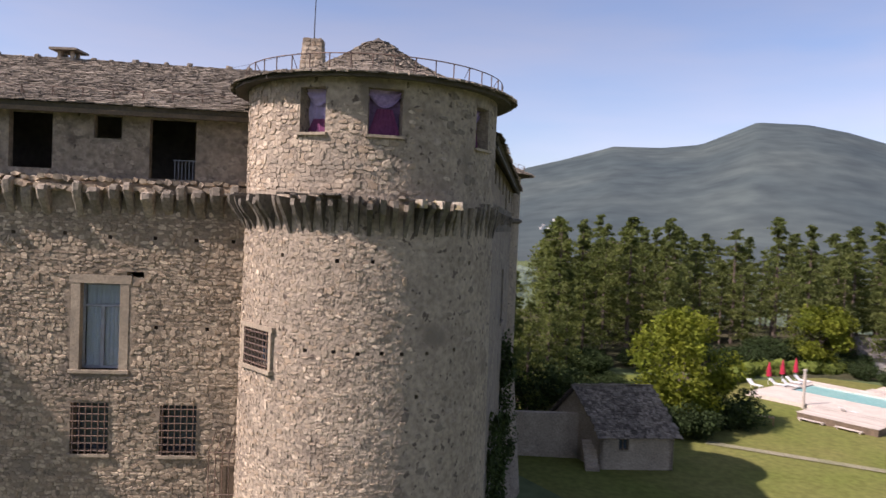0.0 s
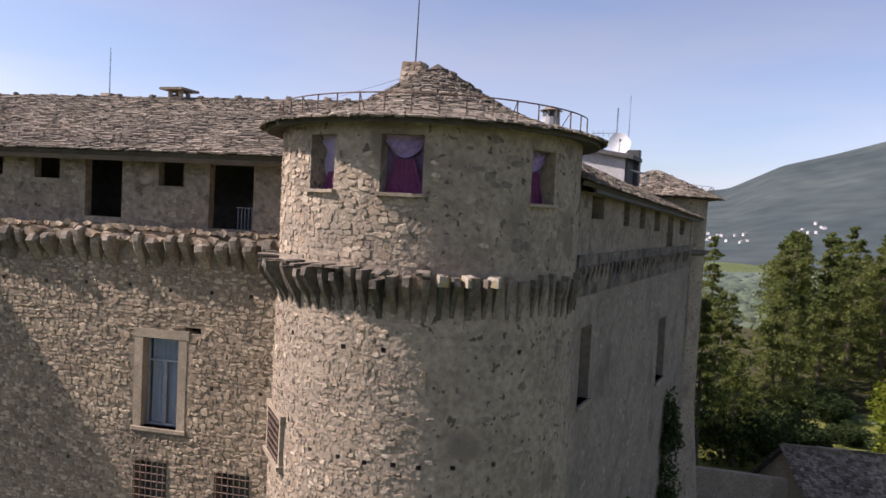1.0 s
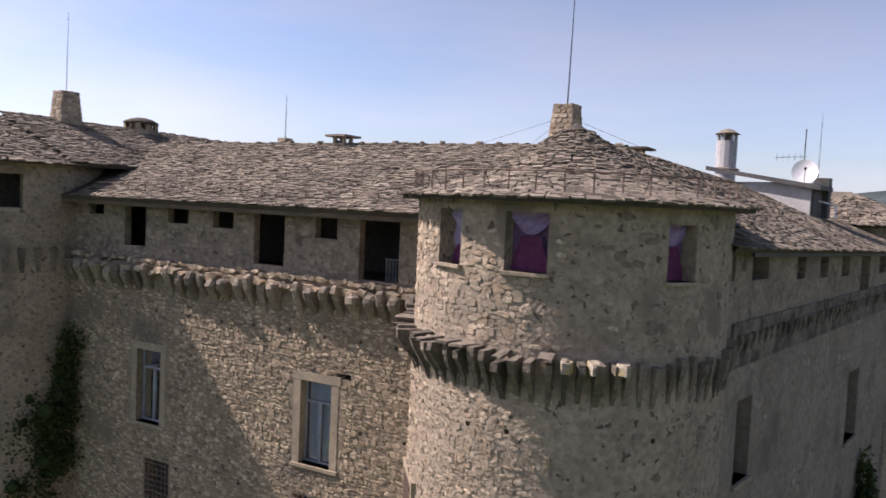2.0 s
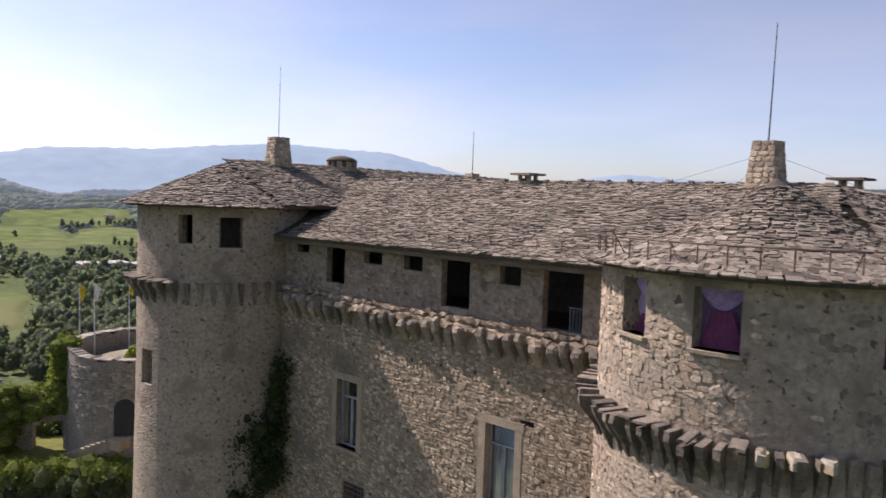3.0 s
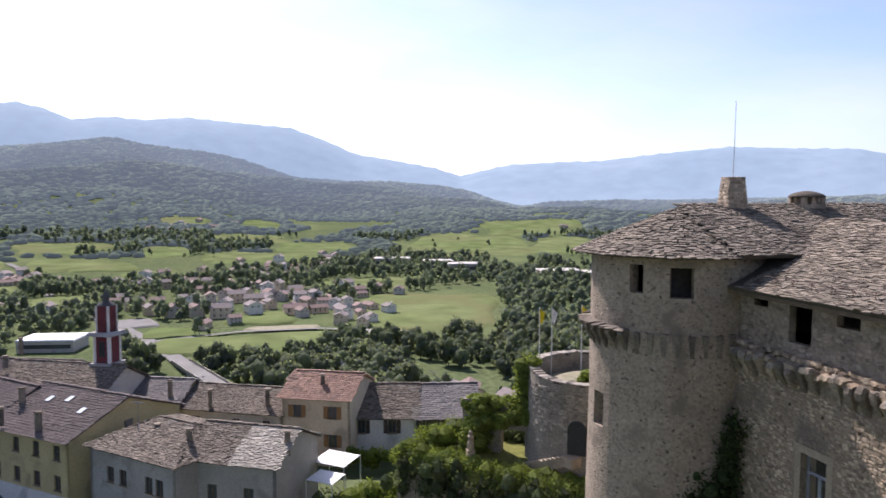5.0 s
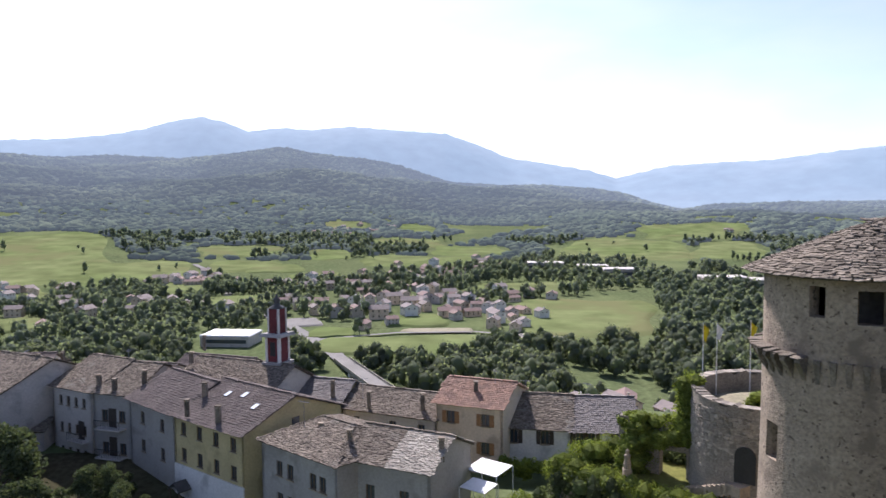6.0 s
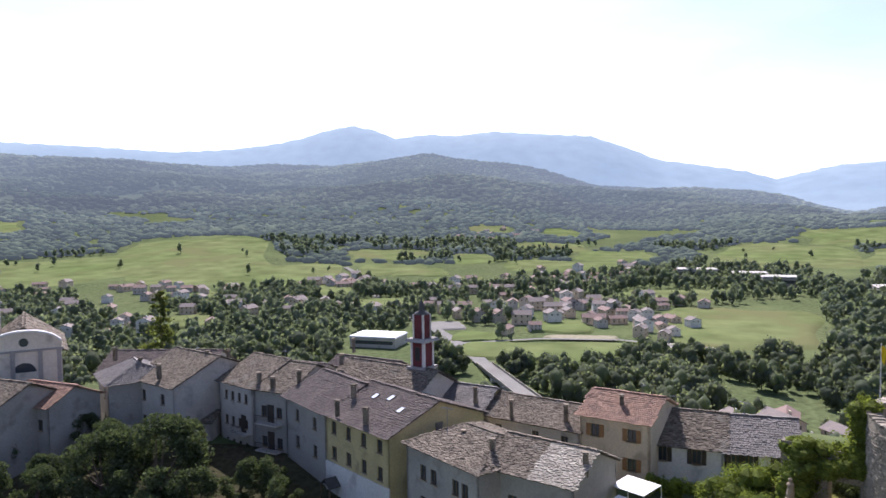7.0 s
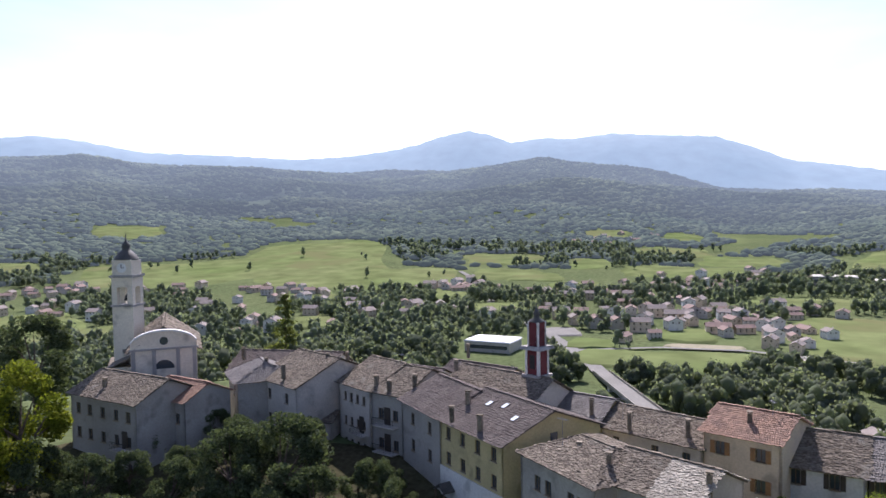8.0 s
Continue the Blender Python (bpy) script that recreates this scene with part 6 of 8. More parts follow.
house("town_house", "narrow grey house with a brown tiled roof", (-70.0, -34.0), (-64.3, -26.6), 10.0, G0, 8.5, 10.6, M_GREYWALL, M_BROWN_TILE, W((6.0, 3.0), (0.3, 0.75)), roof_kind="tile")
house("town_house", "grey house with a lichen-covered slate roof", (-57.3, -15.3), (-51.2, -7.2), 9.0, G0, 8.4, 9.9, M_GREYWALL, M_SLATE_OLD, W((5.6, 2.8), (0.25, 0.4, 0.7, 0.82)), hip=3.0)
house("town_house", "low house with a slate roof, part newly laid", (-53.4, -7.0), (-50.4, 0.3), 7.5, G0, 8.3, 10.0, M_GREYWALL, M_SLATE_OLD, W((5.0,), (0.3, 0.7)), new_from=0.5)
house("town_house", "cream house with a terracotta roof and brown shutters", (-69.9, -0.9), (-67.6, 6.0), 8.0, 0.0, 8.5, 10.1, M_CREAM, M_TERRACOTTA, W((6.3, 3.4), (0.22, 0.74), 0.9, 1.25), shutter=M_SHUTTER, roof_kind="tile")
house("town_house", "low cream house with a slate roof", (-74.1, -11.7), (-70.1, -1.0), 7.5, 0.0, 6.5, 8.1, M_PALE, M_SLATE_OLD, W((4.3,), (0.15, 0.55, 0.85)))
house("town_house", "small ochre house with a grey tiled roof", (-75.5, -17.5), (-74.0, -12.0), 7.0, 0.0, 6.9, 8.6, M_OCHRE, M_GREY_TILE, W((5.0,), (0.4, 0.8)), roof_kind="tile")
house("town_house", "white house with dark shutters and a slate roof", (-69.8, 6.2), (-69.0, 12.8), 9.0, 0.0, 6.0, 8.3, M_WHITE_WALL, M_SLATE_OLD, W((4.2,), (0.14, 0.62), 0.85, 1.4), shutter=M_SHUTTER_DARK)
house("town_house", "white house with dark shutters and a grey tiled roof", (-69.0, 13.0), (-68.8, 19.5), 9.0, 0.0, 6.0, 8.2, M_WHITE_WALL, M_GREY_TILE, W((4.2,), (0.12, 0.3, 0.72), 0.8, 1.4), roof_kind="tile", shutter=M_SHUTTER_DARK)
house("town_house", "grey-white house with a broad slate roof", (-73.3, -57.5), (-69.6, -48.7), 13.0, G0, 8.5, 11.2, M_PALE, M_SLATE_OLD, W((6.0, 2.8), (0.3, 0.75)))
house("town_house", "white house with small windows and a slate roof", (-74.6, -45.6), (-71.8, -39.4), 11.0, G0, 8.5, 10.9, M_PALE, M_SLATE_OLD, W((6.3, 3.2, 0.4), (0.2, 0.4, 0.6, 0.8), 0.6, 1.1))
house("town_house", "grey house with a chimney and a slate roof", (-71.8, -39.2), (-70.6, -34.2), 10.5, G0, 8.5, 10.7, M_GREYWALL, M_SLATE_OLD, W((5.2, 1.6), (0.3, 0.75)))
house("town_house", "grey house with a hipped sheet roof", (-74.7, -63.8), (-69.5, -57.8), 8.0, G0, 8.5, 10.3, M_GREYWALL, M_GREY_TILE, W((6.0, 3.0), (0.6,)), roof_kind="tile", hip=2.5)
house("town_house", "tall grey house with a slate roof above the ravine", (-58.4, -74.8), (-56.9, -62.0), 9.0, G0, 8.3, 10.3, M_GREYWALL, M_SLATE_OLD, W((5.8, 2.8, -0.4), (0.12, 0.3, 0.5, 0.7, 0.88)))

# ---- town: towers, roofs behind, small things ----
M_CHURCH_TRIM = plaster("grey_trim", (0.36, 0.34, 0.32))
M_CHURCH = plaster("cream_white_plaster", (0.70, 0.63, 0.52), 0.9)
M_RED_WALL = plaster("dark_red_plaster", (0.15, 0.04, 0.045))
house("town_house", "long house with a brown tiled roof behind the street", (-79.5, -68.0), (-83.0, -52.5), 9.0, 0.0, 7.3, 9.4, M_PALE, M_BROWN_TILE, (), roof_kind="tile")
house("town_house", "house with a brown tiled roof behind the street", (-84.0, -48.0), (-82.0, -37.0), 9.0, 0.0, 6.4, 8.3, M_PALE, M_BROWN_TILE, (), roof_kind="tile")
house("town_house", "long house with an old slate roof beside the red bell tower", (-76.0, -31.5), (-71.6, -19.0), 8.0, 0.0, 8.7, 10.8, M_PALE, M_SLATE_OLD, ())
house("town_house", "house with a brown tiled roof and a gable", (-92.0, -40.0), (-89.0, -29.0), 8.0, -2.0, 5.6, 7.7, M_CREAM, M_BROWN_TILE, (), roof_kind="tile")
house("annex", "small pale annex with a lean-to roof and a yellow shutter", (-72.4, -50.2), (-73.0, -45.9), 4.0, G0, 3.6, 4.4, M_PALE, M_SLATE_OLD, [(0.55, 1.0, 1.2, 1.2)], shutter=M_SHUTTER)
house("town_house", "low house with a patched terracotta roof", (-63.0, -67.0), (-62.0, -59.5), 7.0, G0, 7.6, 9.2, M_GREYWALL, M_TERRACOTTA, W((4.6,), (0.4, 0.8)), roof_kind="tile")
for p, z0, z1 in (((-60.6, -20.5), 9.2, 10.9), ((-62.2, -24.2), 9.4, 11.0), ((-66.0, -24.0), 10.2, 11.7), ((-64.6, -15.6), 10.0, 11.3), ((-72.3, -33.5), 9.8, 11.4), ((-71.5, -36.5), 9.0, 10.6), ((-72.6, -38.9), 9.2, 10.8), ((-76.5, -48.5), 10.4, 12.2), ((-71.5, -52.0), 9.6, 11.4), ((-74.4, -57.0), 9.6, 11.4),
                  ((-71.6, -2.5), 7.4, 9.4), ((-72.8, -8.5), 7.4, 9.2), ((-70.6, 3.2), 9.4, 11.0), ((-75.0, -13.0), 8.0, 9.8), ((-54.5, -6.8), 9.2, 10.8), ((-52.6, 1.0), 9.0, 10.9), ((-57.5, -10.0), 9.2, 10.4), ((-80.5, -66), 9.4, 11.2), ((-83.6, -50), 9.4, 11.0), ((-77.8, -30.5), 11.0, 12.3), ((-90, -34), 10.0, 12.0), ((-59.5, -70), 9.4, 10.8)):
    stack(p, z0 - 0.7, z1 - 0.85, RNG.uniform(0.34, 0.44))
# skylights on the ochre house
al = unit((6.15, 9.2, 0))
inn = np.array([-al[1], al[0], 0.0])
for s, d in ((3.4, 3.9), (5.6, 4.3), (8.6, 3.2)):
    p = np.array([-64.15, -26.4, 8.5]) + al * s + inn * d + Z3 * (d * 0.375 + 0.12)
    n = unit(np.array([0, 0, 1.0]) - inn * 0.375)
    m = basis(p, al, np.cross(n, al), n)
    t = thing("skylight", tuple(p), "small bright roof window in a tiled roof", "roof window", "roof windows")
    part("frame", Geo().box((-0.32, -0.46, -0.08), (0.32, 0.46, 0.03), m), M_LEAD, t)
    part("pane", Geo().box((-0.25, -0.38, 0.03), (0.25, 0.38, 0.04), m), M_SKYLIGHT, t)
# white rendered foot and porch of the ochre house
single("rendered_wall", Geo().add([(-64.05, -26.47, -4), (-57.9, -17.27, -4), (-57.9, -17.27, 3.5), (-64.05, -26.47, 3.5), (-64.16, -26.39, -4), (-58.01, -17.19, -4), (-58.01, -17.19, 3.5), (-64.16, -26.39, 3.5)], [(0, 1, 2, 3), (3, 2, 6, 7), (1, 5, 6, 2), (0, 3, 7, 4)]), M_WHITE_WALL, "white rendered foot of the ochre house", "wall")

pp = np.array([-64.05, -26.47, 0.0]) + unit((6.5, 9.75, 0)) * 1.9
pm = basis(pp + Z3 * 1.2, unit((6.5, 9.75, 0)), np.array([0.832, -0.555, 0]), Z3)
porch = thing("porch", tuple(pp), "small dark gabled porch on a white wall", "porch")
for sg in (-1, 1):
    q = [(0, 0, 1.0), (0, 1.4, 1.0), (sg * 0.95, 1.4, 0.25), (sg * 0.95, 0, 0.25)]
    v = [pm[:3, :3] @ (np.array(x) + np.array((0, 0, d))) + pm[:3, 3] for d in (0, 0.1) for x in q]
    part("roof", Geo().add(v, [(0, 1, 2, 3), (7, 6, 5, 4), (0, 4, 5, 1), (1, 5, 6, 2), (2, 6, 7, 3), (3, 7, 4, 0)]), M_LEAD, porch)
    part("post", Geo().box((sg * 0.8 - 0.07, 1.2, -5.0), (sg * 0.8 + 0.07, 1.34, 0.35), pm), M_WOOD, porch)


def church_bell_tower():
    a = np.array([-70.4, -81.0, 0.0])
    al2 = unit((-1.1, 3.0, 0))
    inn2 = np.array([-al2[1], al2[0], 0.0])
    c = a + al2 * 1.55 + inn2 * 1.55
    t = thing("bell_tower", (c[0], c[1], 0), "white church bell tower with a dark onion cupola", "bell tower")
    m = basis(c, al2, inn2, Z3)
    h = 1.55
    part("shaft", Geo().box((-h, -h, 0), (h, h, 17.2), m), M_CHURCH, t)
    part("cornice", Geo().box((-h - 0.18, -h - 0.18, 17.2), (h + 0.18, h + 0.18, 17.5), m), M_CHURCH_TRIM, t)
    g = Geo()
    for sx in (-1, 1):
        for sy in (-1, 1):
            g.box((sx * 1.15 - 0.4, sy * 1.15 - 0.4, 17.5), (sx * 1.15 + 0.4, sy * 1.15 + 0.4, 20.0), m)
    part("belfry", g, M_CHURCH, t)
    part("belfry_top", Geo().box((-h, -h, 20.0), (h, h, 21.4), m), M_CHURCH, t)
    part("bell", Geo().lathe((c[0], c[1], 18.0), [(0.55, 0.0), (0.42, 0.25), (0.33, 0.7), (0.1, 0.95)], 12), M_BLACK, t, "dark bronze bell")
    part("cornice", Geo().box((-h - 0.2, -h - 0.2, 21.4), (h + 0.2, h + 0.2, 21.75), m), M_CHURCH_TRIM, t)
    part("clock_storey", Geo().box((-h + 0.1, -h + 0.1, 21.75), (h - 0.1, h - 0.1, 23.9), m), M_CHURCH, t)
    q = c - inn2 * (h - 0.08) + Z3 * 22.8
    k = np.arange(20) * 2 * math.pi / 20
    dial = part("clock_dial", Geo().add([q + al2 * math.cos(x) * 0.7 + Z3 * math.sin(x) * 0.7 for x in k] + [q - inn2 * 0.05 + al2 * math.cos(x) * 0.7 + Z3 * math.sin(x) * 0.7 for x in k], [tuple(range(20)), tuple(range(39, 19, -1))] + [(i, (i + 1) % 20, 20 + (i + 1) % 20, 20 + i) for i in range(20)]), M_WHITE, t, "pale clock dial")
    g = Geo()
    g.box((-0.05, -0.1, 0), (0.05, -0.06, 0.5), basis(q, al2, inn2, Z3)).box((-0.05, -0.1, 0), (0.05, -0.06, 0.4), basis(q, Z3, inn2, al2))
    part("pointer", g, M_BLACK, dial)
    part("cupola", Geo().lathe((c[0], c[1], 23.9), [(1.75, 0), (1.7, 0.15), (1.45, 0.5), (1.2, 0.9), (0.7, 1.3), (0.5, 1.6), (0.65, 1.9), (0.5, 2.3), (0.15, 2.7), (0.06, 3.4), (0.01, 4.0)], 12), M_LEAD, t, "dark metal onion cupola", smooth=True)
    # the slit's dark inside is a panel on the shaft
    g = Geo().box((-0.25, -h - 0.02, 10.5), (0.25, -h + 0.05, 11.1), m)
    part("slit", g, M_DARK, t)


def church():
    l, r = np.array([-66.4, -73.3, 0.0]), np.array([-72.4, -67.3, 0.0])
    al2 = unit(r - l)
    inn2 = np.array([-al2[1], al2[0], 0.0])
    L = 8.5
    t = thing("church", tuple((l + r) / 2), "white church with a curved gable and a slate roof", "church")
    m = basis(l, al2, inn2, Z3)
    part("front_wall", Geo().box((0, 0, 0), (L, 0.5, 12.1), m), M_CHURCH, t)
    n = 17
    top = [(x, 12.1 + 2.3 * math.sqrt(max(0, 1 - ((x - L / 2) / (L / 2 + 0.25)) ** 2))) for x in np.linspace(0, L, n)]
    v = [m[:3, :3] @ np.array((x, y, z)) + m[:3, 3] for y in (0.0, 0.5) for x, z in [(0, 12.1)] + top + [(L, 12.1)]]
    k = n + 2
    part("gable", Geo().add(v, [tuple(range(k)), tuple(range(2 * k - 1, k - 1, -1))] + [(i, k + i, k + (i + 1) % k, (i + 1) % k) for i in range(k)]), M_CHURCH, t)
    g = Geo()
    for (x0, z0), (x1, z1) in zip(top, top[1:]):
        a = [m[:3, :3] @ np.array(q) + m[:3, 3] for q in ((x0, -0.25, z0 + 0.02), (x1, -0.25, z1 + 0.02), (x1, 0.6, z1 + 0.02), (x0, 0.6, z0 + 0.02), (x0, -0.25, z0 + 0.26), (x1, -0.25, z1 + 0.26), (x1, 0.6, z1 + 0.26), (x0, 0.6, z0 + 0.26))]
        g.add(a, [(3, 2, 1, 0), (4, 5, 6, 7), (0, 1, 5, 4), (1, 2, 6, 5), (2, 3, 7, 6), (3, 0, 4, 7)])
    part("arched_cornice", g, M_WHITE, t)
    part("cornice", Geo().box((-0.2, -0.2, 11.9), (L + 0.2, 0.0, 12.15), m), M_CHURCH_TRIM, t)
    for x in (0.1, L * 0.32, L * 0.68, L - 0.6):
        part("pilaster", Geo().box((x, -0.14, 0), (x + 0.5, 0.0, 11.9), m), M_CHURCH_TRIM, t)
    kk = np.arange(16) * 2 * math.pi / 16
    q = m[:3, :3] @ np.array((L / 2, -0.03, 13.1)) + m[:3, 3]
    part("round_window", Geo().add([q + al2 * math.cos(x) * 0.55 + Z3 * math.sin(x) * 0.55 for x in kk], [tuple(range(16))]), M_WINDOW, t)
    kk = np.arange(11) * math.pi / 10
    q = m[:3, :3] @ np.array((L / 2, -0.03, 9.3)) + m[:3, 3]
    part("half_round_window", Geo().add([q + al2 * math.cos(x) * 1.3 + Z3 * math.sin(x) * 1.2 for x in kk], [tuple(range(11))]), M_WINDOW, t)
    part("nave_wall", Geo().box((0.1, 0.5, 0), (L - 0.1, 16, 11.6), m), M_CHURCH, t)
    P = lambda x, y, z: m[:3, :3] @ np.array((x, y, z)) + m[:3, 3]
    g = Geo()
    planes = [(P(-0.4, 16.3, 11.6), P(-0.4, 0.3, 11.6), P(L / 2, 1.2, 14.9), P(L / 2, 16.3, 14.9)), (P(L + 0.4, 0.3, 11.6), P(L + 0.4, 16.3, 11.6), P(L / 2, 16.3, 14.9), P(L / 2, 1.2, 14.9))]
    st = []
    for q in planes:
        roof_plane_solid(g, *q)
        ln, hh = plane_rows(*q)
        st += slate_rows(ln, None, hh, row=0.4, wide=(0.4, 0.8), thick=(0.05, 0.09))
    rf = part("roof", g, M_SLATE_BED, t)
    tagged(part("slates", Geo().many(st, SLABS[2]), M_SLATE_OLD, rf), kind="stuff")
    part("side_chapel", Geo().box((-3.0, 5, 0), (0.1, 13, 9.0), m), M_CHURCH, t)
    part("chapel_roof", Geo().add([P(-3.4, 4.6, 8.8), P(-3.4, 13.4, 8.8), P(0.2, 13.4, 10.4), P(0.2, 4.6, 10.4), P(-3.4, 4.6, 9.0), P(-3.4, 13.4, 9.0), P(0.2, 13.4, 10.6), P(0.2, 4.6, 10.6)], [(0, 1, 2, 3), (7, 6, 5, 4), (0, 3, 7, 4), (1, 0, 4, 5)]), M_SLATE_OLD, t)


def red_tower():
    c = np.array([-77.0, -19.85, 0.0])
    al2 = unit((0.35, 1, 0))
    inn2 = np.array([-al2[1], al2[0], 0.0])
    m = basis(c, al2, inn2, Z3)
    t = thing("bell_tower", (c[0], c[1], 0), "slim dark red bell tower with white corners and a dark spire", "bell tower")
    part("shaft", Geo().box((-1.05, -1.05, 0), (1.05, 1.05, 10.6), m), M_RED_WALL, t)
    for sx in (-1, 1):
        for sy in (-1, 1):
            part("corner_strip", Geo().box((sx * 0.92 - 0.17, sy * 0.92 - 0.17, 6), (sx * 0.92 + 0.17, sy * 0.92 + 0.17, 10.6), m), M_WHITE_WALL, t)
            part("corner_strip", Geo().box((sx * 0.84 - 0.15, sy * 0.84 - 0.15, 10.9), (sx * 0.84 + 0.15, sy * 0.84 + 0.15, 13.85), m), M_WHITE_WALL, t)
            part("pilaster", Geo().box((sx * 0.68 - 0.1, sy * 0.68 - 0.1, 14.2), (sx * 0.68 + 0.1, sy * 0.68 + 0.1, 17.0), m), M_WHITE_WALL, t)
    part("cornice", Geo().box((-1.3, -1.3, 10.6), (1.3, 1.3, 10.9), m), M_CHURCH_TRIM, t)
    part("belfry", Geo().box((-0.92, -0.92, 10.9), (0.92, 0.92, 13.85), m), M_RED_WALL, t)
    # belfry opening: its dark inside painted as a black panel
    part("belfry_opening", Geo().box((-0.35, -0.97, 11.6), (0.35, -0.9, 13.2), m), M_BLACK, t)
    part("cornice", Geo().box((-1.5, -1.5, 13.85), (1.5, 1.5, 14.2), m, 0.88), M_CHURCH_TRIM, t)
    part("lantern", Geo().box((-0.72, -0.72, 14.2), (0.72, 0.72, 17.0), m), M_RED_WALL, t)
    part("spire", Geo().lathe((c[0], c[1], 17.0), [(0.95, 0), (0.9, 0.12), (0.4, 0.4), (0.32, 0.7), (0.4, 0.95), (0.2, 1.35), (0.06, 1.7), (0.02, 2.5)], 10), M_LEAD, t, "dark metal spire", smooth=True)


church_bell_tower()
church()
red_tower()

# ---- terrace with the ruined round bastion ----
CR, RR = np.array([-46.2, 23.7, 0.0]), 4.8
bast = thing("bastion", (CR[0], CR[1], 9.0), "roofless round stone bastion with a broken rim", "ruined tower")
n, verts, faces = 60, [], []
for i in range(n):
    a = 2 * math.pi * i / n
    o = np.array([math.sin(a), -math.cos(a), 0.0])
    front = max(0.0, float(o @ unit((0.93, -0.36, 0))))
    ztop = 16.3 - 0.45 * smooth(0.1, 0.75, front) + 0.12 * math.sin(i * 1.7) + 0.08 * math.sin(i * 4.1)
    for rad, z in ((RR + 0.25, 4.0), (RR, float(ztop)), (RR - 0.75, float(ztop)), (RR - 0.8, 14.2)):
        verts.append(CR + o * rad + Z3 * z)
for i in range(n):
    j = (i + 1) % n
    faces += [(4 * i + k, 4 * j + k, 4 * j + k + 1, 4 * i + k + 1) for k in range(3)]
bw = part("wall", Geo().add(verts, faces), M_GREY_RUBBLE, bast, "rubble stone wall")
part("fill", Geo().lathe(CR, [(RR - 0.7, 14.9), (2.4, 15.25), (0.01, 15.4)], 30), M_DUST, bast)
st = courses(round_surface(CR, RR + 0.02), -30, 150, 9.0, 15.2, (0.14, 0.26), (0.2, 0.5), (0.03, 0.08), lambda u, v, a, b: RNG.uniform() < 0.9)
pieces("stone", st, STONES, M_GREY_STONE, bw, rest="stones")
rim = [basis(CR + np.array([math.sin(a), -math.cos(a), 0]) * (RR - 0.36) + Z3 * (16.3 - 0.45 * float(smooth(0.1, 0.75, max(0.0, math.sin(a) * 0.93 + math.cos(a) * 0.36)))), np.array([math.cos(a), math.sin(a), 0]), np.array([-math.sin(a), math.cos(a), 0]), Z3, 0.5, 0.8, 0.07) for a in np.arange(0, 6.28, 0.095)]
tagged(part("rim_stones", Geo().many(rim, SLABS[3]), M_GREY_STONE, bast, "worn rim stones"), kind="stuff")
a = radians(57)
o, tdir = np.array([math.sin(a), -math.cos(a), 0.0]), np.array([math.cos(a), math.sin(a), 0.0])
p = CR + o * (RR + 0.16) + Z3 * 11.1
kk = np.arange(9) * math.pi / 8
door_pts = [(-0.65, 0), (0.65, 0)] + [(0.65 * math.cos(x), 1.7 + 0.65 * math.sin(x)) for x in kk]
# black panel on the wall for the dark inside of the doorway
part("door", Geo().add([p + tdir * x + Z3 * z for x, z in door_pts] + [p - o * 0.3 + tdir * x + Z3 * z for x, z in door_pts], [tuple(range(11)), tuple(range(21, 10, -1))] + [(i, (i + 1) % 11, 11 + (i + 1) % 11, 11 + i) for i in range(11)]), M_BLACK, bast, "arched doorway, its dark inside a black panel")


def foliage(name, label, centres, spread, count, leaf, mat, seed, category="ivy", hull=0.88):
    """A mass of leaves over and round the given places, closed inside."""
    rng2 = np.random.default_rng(seed)
    c = np.array(centres, float)
    count, leaf = int(count * 2.4), leaf * 0.62
    pick = c[rng2.integers(0, len(c), count)]
    off = rng2.normal(size=(count, 3))
    off /= np.linalg.norm(off, axis=1)[:, None]
    v, f = leaf_quads(pick + off * rng2.uniform(0.55, 1.05, (count, 1)) * np.array(spread), leaf, rng2, 0.4)
    g = Geo().add(v, f)
    if hull:
        for q in c[::2]:
            g.add(q + ICO[0] * np.array(spread) * hull * (1 + rng2.uniform(-0.2, 0.2, (len(ICO[0]), 1))), ICO[1])
    return single(name, g, mat, label, category)


def line_pts(a, b, n, jitter=0.2, seed=3):
    rng2 = np.random.default_rng(seed)
    t = rng2.uniform(0, 1, (n, 1))
    return np.array(a) + (np.array(b) - np.array(a)) * t + rng2.normal(size=(n, 3)) * jitter


foliage("ivy", "sunlit ivy over the bastion's broken edge", line_pts((-47.7, 18.9, 13.2), (-47.5, 19.0, 16.2), 60, 0.3), (0.7, 0.7, 0.6), 3000, 0.13, M_IVY_SUN, 31)
foliage("bush", "green bush growing inside the ruined bastion", line_pts((-44.6, 22.6, 15.4), (-43.0, 25.0, 15.5), 30, 0.4), (0.7, 0.7, 0.4), 2200, 0.14, M_IVY_SUN, 32, "bush")
# ivy-covered gateway wall
gate = thing("garden_gateway", (-48, 16.5, 9.4), "ivy-covered stone gateway to the terrace", "gateway")
GA, GD = np.array([-50.2, 13.2, 0.0]), unit((3.2, 5.8, 0))
gp = lambda u, v, d: GA + GD * u + np.array([-GD[1], GD[0], 0]) * d + Z3 * v
part("wall", shell(gp, (1.4, 7.6), (8.0, 13.2), [(4.4, 6.3, 8.9, 11.2)], 0.9), M_GREY_RUBBLE, gate, "rubble wall")
